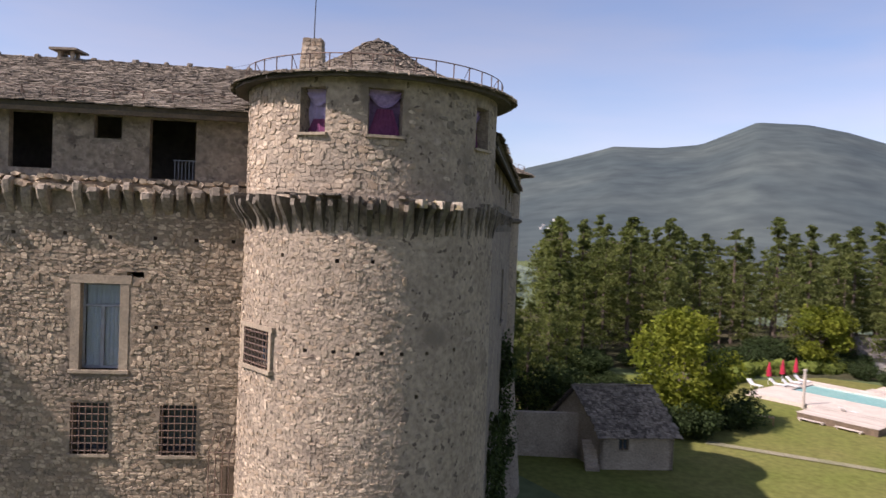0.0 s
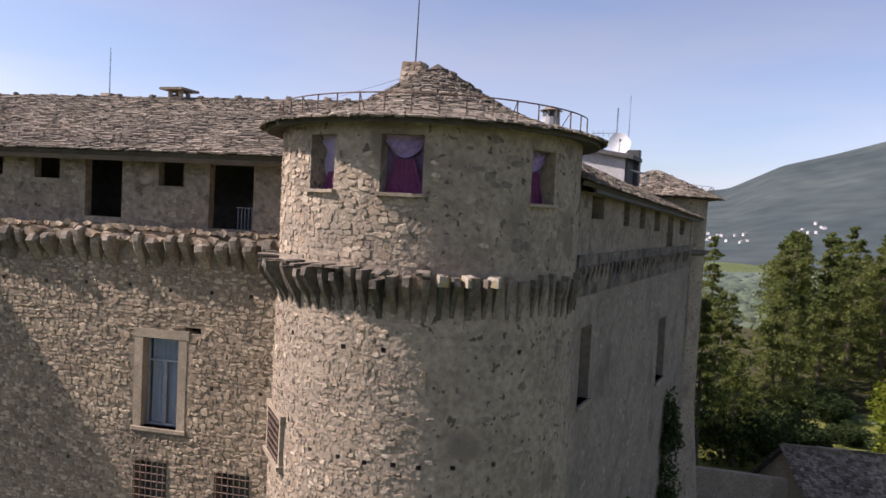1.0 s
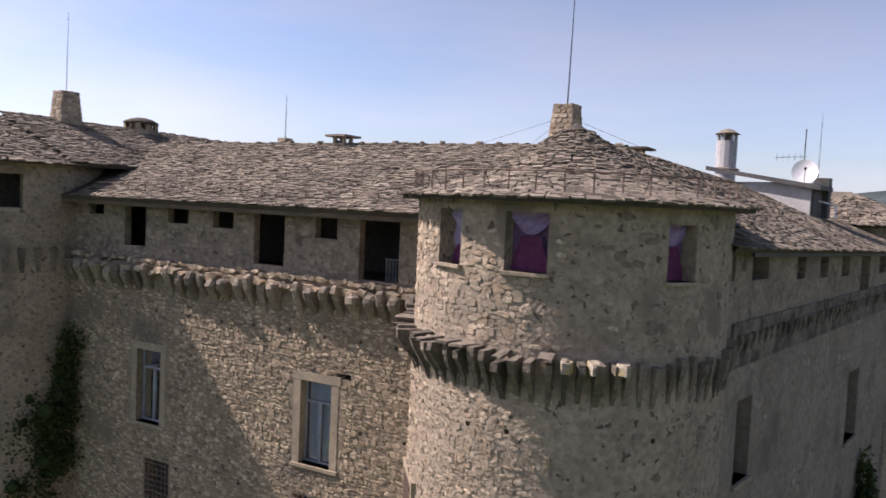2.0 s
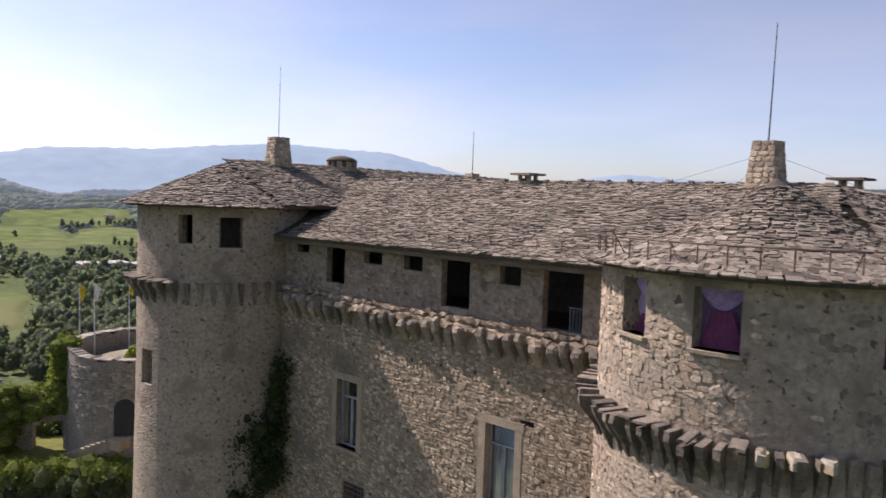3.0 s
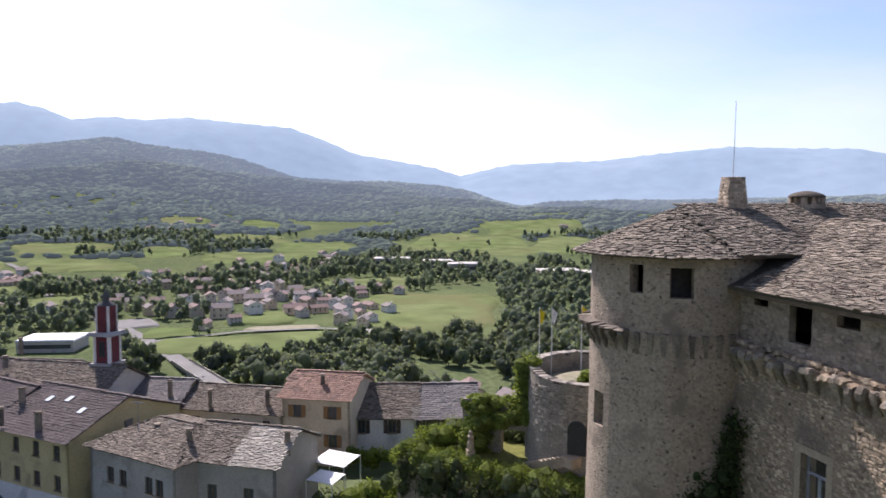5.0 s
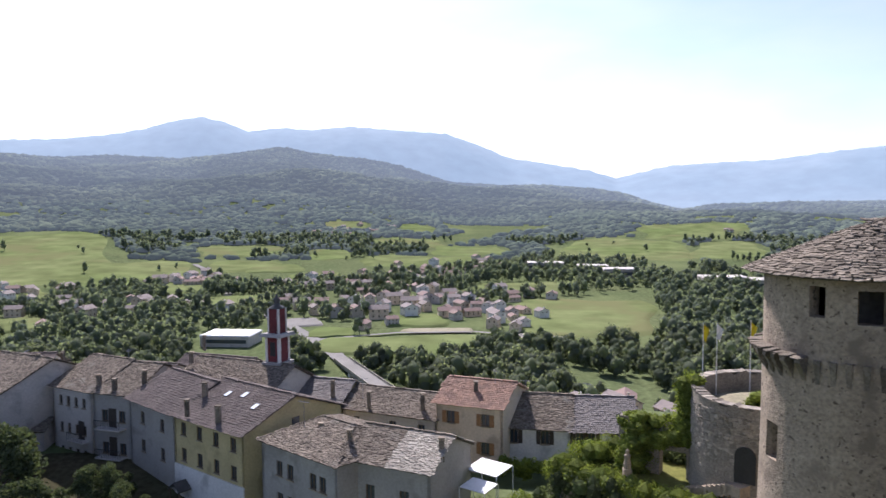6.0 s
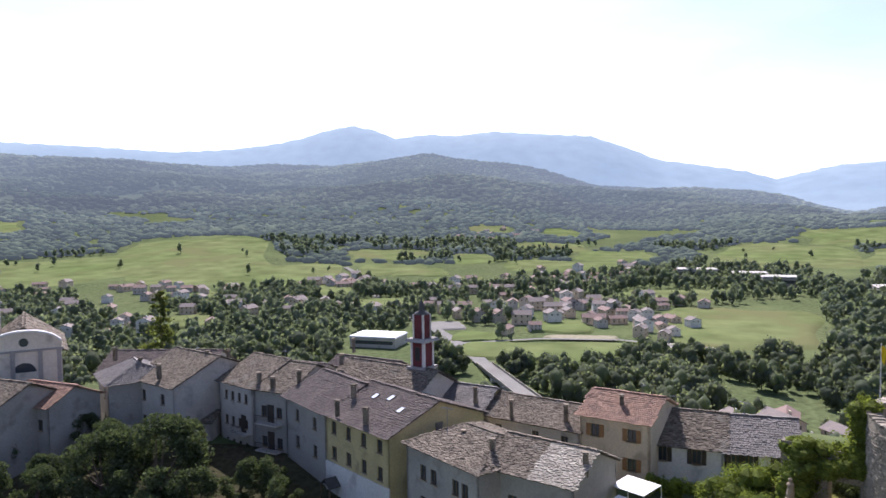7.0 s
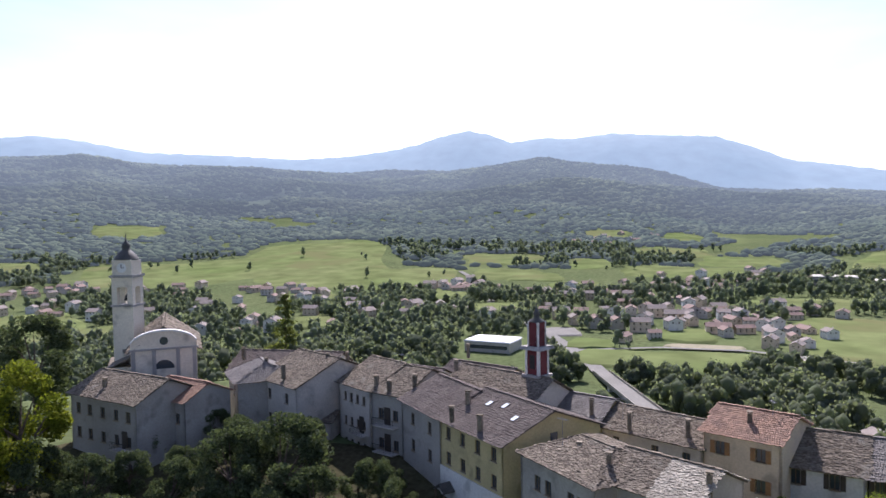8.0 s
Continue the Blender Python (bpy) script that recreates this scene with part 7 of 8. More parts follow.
foliage("ivy", "thick ivy over the garden gateway", np.vstack([line_pts(gp(1.6, 12.9, 0.3), gp(7.4, 13.2, 0.3), 70, 0.2), line_pts(gp(1.8, 9.5, -0.1), gp(3.0, 12.8, -0.1), 90, 0.4, 4), line_pts(gp(2.6, 9.5, 0), gp(3.6, 12.4, 0), 70, 0.35, 5), line_pts(gp(4.3, 11.9, -0.2), gp(7.0, 12.6, -0.2), 60, 0.2, 7)]), (0.6, 0.6, 0.5), 9000, 0.12, M_IVY_SUN, 33)
single("garden_terrace", Geo().add([(-50.4, 9.75, 9.3), (-40.5, 22.0, 9.3), (-38, 34, 9.3), (-53, 36, 9.3), (-53, 15, 9.3), (-50.4, 9.75, -2), (-40.5, 22.0, -2), (-38, 34, -2), (-53, 36, -2), (-53, 15, -2)], [(0, 1, 2, 3, 4)] + [(i, 5 + i, 5 + (i + 1) % 5, (i + 1) % 5) for i in range(5)]), M_LAWN, "grassy garden terrace behind the hedge", "terrace", kind="structure")
foliage("hedge", "shaded garden hedge behind the gateway", np.vstack([line_pts(gp(3.6, 9.7, 3.2), gp(7.4, 9.8, 3.2), 60, 0.3, 14), line_pts(gp(3.2, 9.6, 5.5), gp(7.8, 10.6, 5.5), 60, 0.35, 15)]), (0.6, 0.6, 0.5), 3000, 0.13, M_LEAF, 39, "hedge")
# hedge and overgrown terrace wall
HA, HB = np.array([-50.4, 9.75, 0.0]), np.array([-40.5, 22.0, 0.0])
hd = unit(HB - HA)
ho = np.array([hd[1], -hd[0], 0.0])
single("terrace_wall", Geo().box((0, -0.55, -2), (15.8, -0.01, 8.3), basis(HA, hd, -ho, Z3)), M_MORTAR, "overgrown stone terrace wall below the garden", "wall", kind="structure")
foliage("hedge", "clipped green hedge along the terrace edge", np.vstack([line_pts((*HA[:2], 8.9), (*HB[:2], 8.8), 200, 0.25, 6), line_pts((-50.4, 11.5, 9.4), (-50.6, 14.0, 10.2), 40, 0.4, 7)]), (0.85, 0.85, 0.8), 20000, 0.11, M_IVY_SUN, 34, "hedge")
hang = np.vstack([line_pts(HA + ho * 0.7 + Z3 * z, HB + ho * 0.7 + Z3 * z, 80, 0.4, int(z * 3)) for z in (3, 5, 7, 8.3)])
foliage("ivy", "green ivy hanging down the terrace wall", hang, (0.6, 0.6, 0.8), 11000, 0.15, M_LEAF, 35)
garden_steps = thing("garden_steps", (-44.0, 20.0, 9.3), "stone garden steps up to the bastion", "steps")
for k in range(10):
    q = np.array([-45.6, 18.9, 9.3 + 0.17 * k]) + unit((3.6, 2.2, 0)) * k * 0.4
    part("step", Geo().box((-0.3, -0.8, -0.5), (0.3 if k < 9 else 0.8, 0.8, 0.17), basis(q, unit((3.6, 2.2, 0)), unit((-2.2, 3.6, 0)), Z3)), M_SILL, garden_steps)
sc = (-47.0, 14.6, 9.6)
g = Geo().box((sc[0] - 0.28, sc[1] - 0.28, 9.2), (sc[0] + 0.28, sc[1] + 0.28, 10.1)).lathe((sc[0], sc[1], 10.1), [(0.24, 0), (0.27, 0.3), (0.2, 0.7), (0.24, 0.95), (0.12, 1.1), (0.14, 1.3), (0.02, 1.42)], 10)
single("statue", g, M_SILL, "weathered stone garden statue on a plinth", "statue")
for b, mt, lb in (((-48.8, 20.2), M_YELLOW_FLAG, "yellow flag hanging from a pole on the bastion"), ((-48.9, 21.2), M_WHITE, "black and white flag hanging on a pole"), ((-49.9, 23.9), M_YELLOW_FLAG, "yellow-green flag hanging from a pole on the bastion")):
    b = np.array([*b, 13.9])
    t = thing("flagpole", tuple(b), lb, "flagpole", "flags on the bastion")
    part("pole", Geo().tube(b, b + Z3 * 6.3, 0.045, 0.03, 6), M_WHITE, t)
    vv = [b + Z3 * (6.2 - 1.0 * j / 6) + np.array([0.12, 1, 0]) * (0.4 * i / 5 * (1 - 0.45 * j / 6)) + np.array([1, 0, 0]) * 0.1 * math.sin(i * 1.6 + j * 0.6) - Z3 * 0.35 * (i / 5) ** 1.3 for j in range(7) for i in range(6)]
    part("flag", Geo().add(vv, [(j * 6 + i, j * 6 + i + 1, (j + 1) * 6 + i + 1, (j + 1) * 6 + i) for j in range(6) for i in range(5)]), mt, t, smooth=True)

# awnings in the garden before the cream house
for c, s in (((-57.2, 4.7), 0.85), ((-54.2, 3.9), 0.66)):
    zt2 = float(ground_z(*c)) + 2.5
    t = thing("garden_awning", (c[0], c[1], zt2 - 2.5), "white garden awning on thin posts", "awning")
    m = basis((c[0], c[1], zt2), unit((0.55, 0.83, 0)), unit((-0.83, 0.55, 0)), Z3)
    g = Geo()
    q = [(-1.9, -1.5, 0.0), (1.9, -1.5, 0.0), (1.9, 1.5, 0.28), (-1.9, 1.5, 0.28)]
    v = [np.array(x) * s for x in q] + [np.array(x) * s + np.array((0, 0, 0.05)) for x in q]
    g.add([m[:3, :3] @ x + m[:3, 3] for x in v], [(3, 2, 1, 0), (4, 5, 6, 7), (0, 1, 5, 4), (1, 2, 6, 5), (2, 3, 7, 6), (3, 0, 4, 7)])
    part("canopy", g, M_WHITE, t)
    for x in q:
        b = m[:3, :3] @ (np.array(x) * s) + m[:3, 3]
        part("post", Geo().tube((b[0], b[1], zt2 - 2.5), b, 0.035, sides=6), M_WHITE, t)
foliage("bush", "loose garden bushes below the cream house", np.vstack([line_pts((-53.5, -1.0, 4.0), (-51.0, 2.0, 3.6), 30, 0.7, 8), line_pts((-52.5, 4.5, 3.4), (-51.5, 8.5, 5.0), 36, 0.6, 9)]), (0.9, 0.9, 0.7), 6200, 0.14, M_IVY_SUN, 36, "bush")
foliage("hedge", "long clipped hedge between lawn and wood", np.vstack([line_pts((29.5, 80, 5.2), (40, 92, 5.2), 90, 0.35, 11), line_pts((40, 92, 5.2), (60, 98, 5.2), 110, 0.35, 12)]), (1.0, 1.0, 0.9), 7000, 0.22, M_IVY_SUN, 38, "hedge")
foliage("hedge", "low clipped hedge before the white houses", line_pts((-65.0, 4.0, 3.4), (-65.4, 18.0, 3.2), 90, 0.3, 10), (0.6, 0.6, 0.5), 2600, 0.18, M_IVY_SUN, 37, "hedge")

# balconies and antennas of the town
def balcony(fl, fr, s, z, w, label="small balcony with a thin iron railing"):
    fl, fr = np.array([*fl, 0.0]), np.array([*fr, 0.0])
    al3 = unit(fr - fl)
    m3 = basis(fl + (fr - fl) * s + Z3 * z, al3, np.array([al3[1], -al3[0], 0.0]), Z3)
    t = thing("balcony", tuple(m3[:3, 3]), label, "balcony", "town balconies")
    part("slab", Geo().box((-w / 2, 0.0, -0.14), (w / 2, 1.0, 0.0), m3), M_PALE, t)
    part("rail", Geo().box((-w / 2, 0.95, 0.92), (w / 2, 1.0, 0.97), m3), M_BLACK, t)
    for i in range(int(w / 0.3) + 1):
        x = -w / 2 + 0.02 + i * (w - 0.04) / int(w / 0.3)
        part("baluster", Geo().box((x - 0.015, 0.96, 0.0), (x + 0.015, 0.99, 0.92), m3), M_BLACK, t)
    part("door", Geo().box((-0.5, -0.02, 0.0), (0.5, 0.05, 2.1), m3), M_SHUTTER_DARK, t)


balcony((-74.6, -45.6), (-71.8, -39.4), 0.72, 2.7, 2.6)
balcony((-71.8, -39.2), (-70.6, -34.2), 0.5, 4.6, 3.4)
balcony((-71.8, -39.2), (-70.6, -34.2), 0.5, 1.4, 3.4)
balcony((-58.4, -74.8), (-56.9, -62.0), 0.82, 2.6, 3.0)
balcony((-73.3, -57.5), (-69.6, -48.7), 0.5, 2.4, 2.4)


def roof_antenna(p, z, h, turn):
    t = thing("antenna", (p[0], p[1], z), "thin television antenna on a roof", "antenna", "town antennas")
    part("mast", Geo().tube((p[0], p[1], z), (p[0], p[1], z + h), 0.03, 0.02, 5), M_FRAME, t)
    d = np.array([math.cos(turn), math.sin(turn), 0.0])
    n3 = np.array([-d[1], d[0], 0.0])
    q = np.array([p[0], p[1], z + h * 0.92])
    part("boom", Geo().tube(q - d * 0.6, q + d * 0.6, 0.02, sides=4), M_FRAME, t)
    for k in range(5):
        c3 = q + d * (-0.5 + 0.25 * k)
        part("rod", Geo().tube(c3 - n3 * 0.3, c3 + n3 * 0.3, 0.012, sides=4), M_FRAME, t)


for p, z, h, turn in (((-71.5, 5.2), 8.6, 2.9, 0.3), ((-57.5, -11.5), 9.2, 2.6, 1.2), ((-73.0, 15.0), 7.4, 2.4, 0.8), ((-74.5, -9.5), 7.3, 2.4, 2.0), ((-77.5, -38.0), 9.6, 2.4, 0.5), ((-74.0, 8.5), 7.6, 2.2, 1.5), ((-79.5, -52.0), 9.2, 2.2, 0.2)):
    roof_antenna(p, z, h, turn)

# trees in the ravine below the town
# dark patch laid over the ravine ground for the houses' shade
draped("ravine_floor", M_FOREST, -57, -45, 15, 34, 6, "overgrown ravine floor below the houses, their shade painted in", "ground", 0.3, 0.05)
oak = broadleaf("ravine_tree", 13, 5.0, 51, "dark broadleaf tree below the town, shade put into its leaves", M_OAK, 0.33, 4200, 0.1, "ravine trees")
oak.matrix_basis = Matrix.Translation((-57.5, -42, -3.5))
for x, y, s in ((-55, -46.5, 0.8), (-61, -49, 0.62), (-52, -52, 0.6), (-60, -34, 0.45), (-61.5, -31, 0.4), (-48, -60, 0.6), (-45, -66, 0.7), (-41, -58, 0.5), (-44, -72, 1.1), (-66, -92, 1.2), (-52, -40, 0.55), (-50, -30, 0.5), (-47, -20, 0.5), (-57, -55, 0.45), (-66, -44, 0.45), (-63, -53, 0.5), (-66, -58, 0.4), (-55, -36, 0.6), (-58, -28, 0.42), (-54, -24, 0.45), (-51, -46, 0.5), (-46, -52, 0.6), (-50, -66, 0.5), (-53, -59, 0.5), (-44, -44, 0.6), (-47, -36, 0.5), (-60, -63, 0.35)):
    plant(oak, x, y, x * 1.7, s)
lit = broadleaf("roadside_tree", 15, 5.5, 52, "tall yellow-green tree beside the old houses", M_LIME, 0.36, 4200, 0.1, "ravine trees")
lit.matrix_basis = Matrix.Translation((-46.5, -67.5, 0.0))
spruce = pine("spruce_tree", 21, 53, "dark spruce standing behind the town roofs", 0.27, 0.08, dens=1.2)
spruce.matrix_basis = Matrix.Translation((-92, -67, -4.0))

# ---- valley ----
SLOPE_MEADOWS = [(-629, -429, 81, 189, 124), (-515, -512, 94, 97, 135), (-554, -292, 59, 85, 118), (-463, -680, 29, 52, 146), (-743, -827, 48, 65, 138), (-735, -263, 46, 45, 110), (-627, -221, 34, 42, 109), (-727, -166, 23, 45, 103), (-690, -71, 64, 45, 96), (-857, -102, 47, 45, 97), (-790, -28, 43, 50, 92), (-1023, -108, 28, 55, 96), (-1007, -207, 32, 43, 102), (-777, 137, 71, 115, 80), (-936, 251, 68, 91, 75), (-751, 241, 37, 80, 72)]
FLOOR_MEADOWS = [(-273, -381, 26, 57, 144), (-259, -313, 10, 31, 140), (-218, -320, 14, 34, 146), (-399, -196, 16, 26, 116), (-478, -212, 14, 50, 114), (-377, 49, 41, 68, 83), (-497, 22, 35, 30, 87), (-290, -35, 39, 22, 97), (-354, -35, 17, 20, 96), (-293, 35, 12, 13, 83), (-318, -70, 12, 13, 102), (-420, -150, 20, 30, 110), (-560, -140, 22, 28, 102), (-612, -187, 26, 30, 105), (-430, -300, 20, 40, 124), (-330, -230, 14, 24, 120)]
MEADOWS = SLOPE_MEADOWS + FLOOR_MEADOWS
for k, (x, y, rx, ry, turn) in enumerate(MEADOWS):
    draped("meadow", M_FIELD, x, y, rx * 0.95, ry * 0.95, turn, "bright green meadow on the gentle slope" if k < len(SLOPE_MEADOWS) else "bright green meadow on the valley floor", "meadow", 0.55 + 0.02 * k, 0.10)
draped("yard", M_ROAD, -347, -92, 13, 10, 20, "pale gravel yard by the road", "yard", 0.7, 0.05)
draped("yard", M_PALE_TERRACE, -305, 22, 14, 16, 0, "pale gravel yard by a white house", "yard", 0.7, 0.05)
draped("ploughed_field", M_DUST, -326, -22, 6, 17, 4, "dry ploughed strip between meadows", "field", 0.75, 0.05)
ribbon("road", M_ROAD, [(-259, -52.3), (-283.5, -64), (-311, -80), (-338, -96), (-354, -108), (-385, -124), (-420, -130)], 6.0, "pale valley road from the bridge to the village", "road", 0.8)
ribbon("road", M_ROAD, [(-433, -163), (-461, -172), (-500, -178), (-550, -220), (-590, -240), (-627, -267)], 5, "winding pale lane through the meadows", "road", 0.8)
ribbon("road", M_ROAD, [(-300, -72), (-318, -40), (-322, -5), (-310, 25)], 3, "pale lane to the village houses", "road", 0.8)
br = thing("bridge", (-220, -36, -30), "pale concrete road bridge over the river", "bridge")
ba, bb = np.array([-194.0, -23.0, -25.4]), np.array([-260.0, -52.8, -29.1])
bd = unit(bb - ba)
bs = unit((-bd[1], bd[0], 0))
bl = float(np.linalg.norm(bb - ba))
bmx = basis(ba, bd, bs, np.cross(bd, bs))
part("deck", Geo().box((0, -3.0, -0.8), (bl, 3.0, 0), bmx), M_ROAD, br)
for s in (-1, 1):
    part("parapet", Geo().box((0, s * 3.0 - 0.1, 0), (bl, s * 3.0 + 0.1, 0.8), bmx), M_PALE_TERRACE, br)
for k in (0.3, 0.65):
    part("pier", Geo().box((bl * k - 0.8, -3, -10), (bl * k + 0.8, 3, -0.8), bmx), M_WHITE_WALL, br)


def valley_house(name, label, w, d, h, rise, wall, roof, group="village houses"):
    t = thing(name, (0, 0, 0), label, "house", group)
    part("wall", Geo().box((-w / 2, -d / 2, -1.5), (w / 2, d / 2, h)), wall, t)
    g = Geo()
    o = 0.5
    for s in (-1, 1):
        roof_plane_solid(g, (-s * (w / 2 + o), -s * (d / 2 + o), h - o * rise / (d / 2)), (s * (w / 2 + o), -s * (d / 2 + o), h - o * rise / (d / 2)), (s * (w / 2 + o), 0, h + rise), (-s * (w / 2 + o), 0, h + rise), 0.2)
    part("roof", g, roof, t)
    for s in (-1, 1):
        part("gable", Geo().add([(s * w / 2, -d / 2, h), (s * w / 2, d / 2, h), (s * w / 2, 0, h + rise - 0.15)], [(0, 1, 2)]), wall, t)
    part("chimney", Geo().box((w * 0.2, 0.8, h + rise * 0.5), (w * 0.2 + 0.7, 1.5, h + rise + 0.9)), wall, t)
    g = Geo()
    for x in (-0.3, 0.0, 0.3):
        for z in (1.0, h - 2.0):
            for s in (-1, 1):
                g.box((x * w - 0.5, s * (d / 2 + 0.02) - 0.03, z), (x * w + 0.5, s * (d / 2 + 0.02) + 0.03, z + 1.3))
    for y in (-0.22, 0.22):
        for s in (-1, 1):
            g.box((s * (w / 2 + 0.02) - 0.03, y * d - 0.5, h - 2.0), (s * (w / 2 + 0.02) + 0.03, y * d + 0.5, h - 0.7))
    tagged(part("glazing", g, M_SHUTTER_DARK, t), kind="stuff")
    return t


# both village roof colours are paled: haze put into the base colour
M_ROOF_RED, M_ROOF_GREY = material("haze_paled_red_roof", (0.25, 0.165, 0.14), (0.19, 0.14, 0.12), 0.3, 3, 0.15, 0.9, 0.2, 4), material("grey_brown_roof", (0.25, 0.205, 0.185), (0.19, 0.165, 0.15), 0.3, 3, 0.15, 0.9, 0.2, 4)
M_DULL = plaster("dull_plaster", (0.52, 0.48, 0.43))
kinds = [valley_house("village_house", "dull grey village house with a red roof paled for haze", 11, 9, 6, 2.2, M_DULL, M_ROOF_RED), valley_house("village_house", "cream village house with a brown roof", 13, 9, 6.5, 2.4, M_CREAM, M_ROOF_GREY),
         valley_house("village_house", "white village house with a grey-brown roof", 10, 10, 7.5, 2.2, M_WHITE_WALL, M_ROOF_GREY), valley_house("village_house", "low cream village house with a red roof", 15, 8, 4.5, 2.0, M_CREAM, M_ROOF_RED)]
CLUSTERS = [(-385, -85, 26, 7), (-372, -42, 28, 8), (-372, 2, 26, 8), (-440, -22, 38, 14), (-485, -82, 34, 9), (-575, -62, 45, 16), (-500, -132, 26, 6), (-395, -200, 26, 5), (-392, -248, 34, 6), (-510, -240, 34, 7), (-985, -182, 40, 4), (-330, 14, 8, 1), (-332, -55, 2, 1), (-192, 44, 12, 5), (-196, 26, 3, 1), (-330, -330, 40, 6), (-420, -420, 40, 5), (-300, -420, 35, 5), (-640, -20, 50, 7), (-900, 290, 6, 1), (-390, -140, 20, 4), (-300, -250, 25, 4), (-364, -514, 24, 5), (-398, -500, 16, 3), (-452, -350, 18, 4), (-405, -297, 18, 4), (-436, -300, 20, 3), (-524, -222, 14, 3), (-925, -186, 30, 4)]
rng = np.random.default_rng(17)
HOUSES = []
for cx, cy, sp, cnt in CLUSTERS:
    made_n, tries = 0, 0
    while made_n < cnt * 1.45 and tries < 200:
        tries += 1
        x, y = cx + rng.normal() * sp * 0.6, cy + rng.normal() * sp * 0.6
        if all((x - a) ** 2 + (y - b) ** 2 > 8.5 ** 2 for a, b in HOUSES):
            HOUSES.append((x, y))
            made_n += 1
for k, (x, y) in enumerate(HOUSES):
    m = Matrix.Translation((x, y, float(ground_z(x, y)) + 0.4)) @ Matrix.Rotation(rng.choice([0.2, 1.77, 0.5, 2.0, -0.2]), 4, "Z") @ Matrix.Scale(rng.uniform(0.5, 0.78), 4)
    if k < 4:
        kinds[k].matrix_basis = m
    else:
        copy_thing(kinds[int(rng.integers(0, 4))], m).matrix_basis = m


def hall(name, label, c, turn, w, d, h, roof, wall):
    t = thing(name, (c[0], c[1], float(ground_z(*c))), label, "hall", "halls in the valley")
    m = np.array(Matrix.Translation((c[0], c[1], float(ground_z(*c)))) @ Matrix.Rotation(radians(turn), 4, "Z"))
    part("wall", Geo().box((-w / 2, -d / 2, -1), (w / 2, d / 2, h), m), wall, t)
    part("roof", Geo().box((-w / 2 - 0.4, -d / 2 - 0.4, h), (w / 2 + 0.4, d / 2 + 0.4, h + 0.5), m, 0.96), roof, t)
    part("window_band", Geo().box((-w / 2 + 1, -d / 2 - 0.06, h * 0.35), (w / 2 - 1, -d / 2 + 0.02, h * 0.7), m), M_WINDOW, t)
    return t


hall("sports_hall", "long low hall with a bright white roof", (-293, -107.5), 88, 21, 15, 4.4, M_WHITE, M_PALE)
for c, w in (((-612, 46), 40), ((-585, 82), 32), ((-560, 100), 36), ((-505, 160), 40), ((-490, 185), 26)):
    hall("factory_hall", "low grey factory hall with a pale roof", c, 88, w * 0.75, 18, 6.5, M_DULL, M_GREYWALL)


def in_meadow(x, y, grow=1.0):
    for mx, my, rx, ry, turn in MEADOWS:
        t = radians(turn)
        dx, dy = x - mx, y - my
        a, b = dx * math.cos(t) + dy * math.sin(t), -dx * math.sin(t) + dy * math.cos(t)
        if (abs(a) / (rx * grow)) ** 3 + (abs(b) / (ry * grow)) ** 3 < 1.1:
            return True
    return False


def woods(name, label, count, r0, r1, az0, az1, size, shapes, mat, seed, thin=0.0):
    """Trees that nobody could count, as one mesh."""
    rng2 = np.random.default_rng(seed)
    mats, tries = [], 0
    hx = np.array(HOUSES)
    while len(mats) < count and tries < count * 6:
        tries += 1
        az, r = radians(rng2.uniform(az0, az1)), math.sqrt(rng2.uniform(r0 * r0, r1 * r1))
        x, y = -math.sin(az) * r, math.cos(az) * r
        if in_meadow(x, y) and rng2.uniform() > 0.006:
            continue
        if float(lumps(x, y, 0.021, 1.0) + 0.5 * lumps(x, y, 0.06, 2.0)) < thin:
            continue
        if ((hx[:, 0] - x) ** 2 + (hx[:, 1] - y) ** 2).min() < 5.5 ** 2 or -322 < x < -225 and abs(y + 110 + (x + 300) * -0.36) < 17:
            continue
        if -360 < x < -186 and abs(y + 23 - (x + 194) * 0.5) < 8.5:
            continue
        s = rng2.uniform(*size)
        a = rng2.uniform(0, 6.28)
        m = np.eye(4)
        m[:3, :3] = np.array([[math.cos(a), -math.sin(a), 0], [math.sin(a), math.cos(a), 0], [0, 0, 1]]) @ np.diag([s * rng2.uniform(0.7, 1.0), s * rng2.uniform(0.7, 1.0), s * rng2.uniform(0.85, 1.25)])
        m[:3, 3] = (x, y, float(ground_z(x, y)) - 0.3)
        mats.append(m)
    g = Geo()
    for k, sh in enumerate(shapes):
        g.many(mats[k::len(shapes)], sh)
    return single(name, g, mat, label, "woods", kind="stuff", smooth=True)


NEAR_CLUMPS = [clump(60 + k, 6, 120, 0.055) for k in range(4)]
FAR_CLUMPS = [clump(70 + k, 3, 36, 0.08) for k in range(3)]
woods("riverside_trees", "dense green trees along the river below the town", 1500, 130, 300, 55, 150, (5.0, 10.5), NEAR_CLUMPS, M_WOODS, 1, -0.35)
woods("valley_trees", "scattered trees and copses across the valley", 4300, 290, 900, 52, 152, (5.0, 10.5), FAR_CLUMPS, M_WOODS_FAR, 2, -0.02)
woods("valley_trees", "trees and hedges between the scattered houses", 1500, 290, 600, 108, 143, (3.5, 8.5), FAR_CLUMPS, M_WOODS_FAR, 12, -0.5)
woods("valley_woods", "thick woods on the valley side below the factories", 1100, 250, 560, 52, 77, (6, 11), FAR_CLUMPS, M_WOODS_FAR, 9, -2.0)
woods("river_grove", "dark trees by the river beside the bridge", 110, 224, 262, 84, 101, (6, 9), NEAR_CLUMPS, M_WOODS, 10, -2.0)


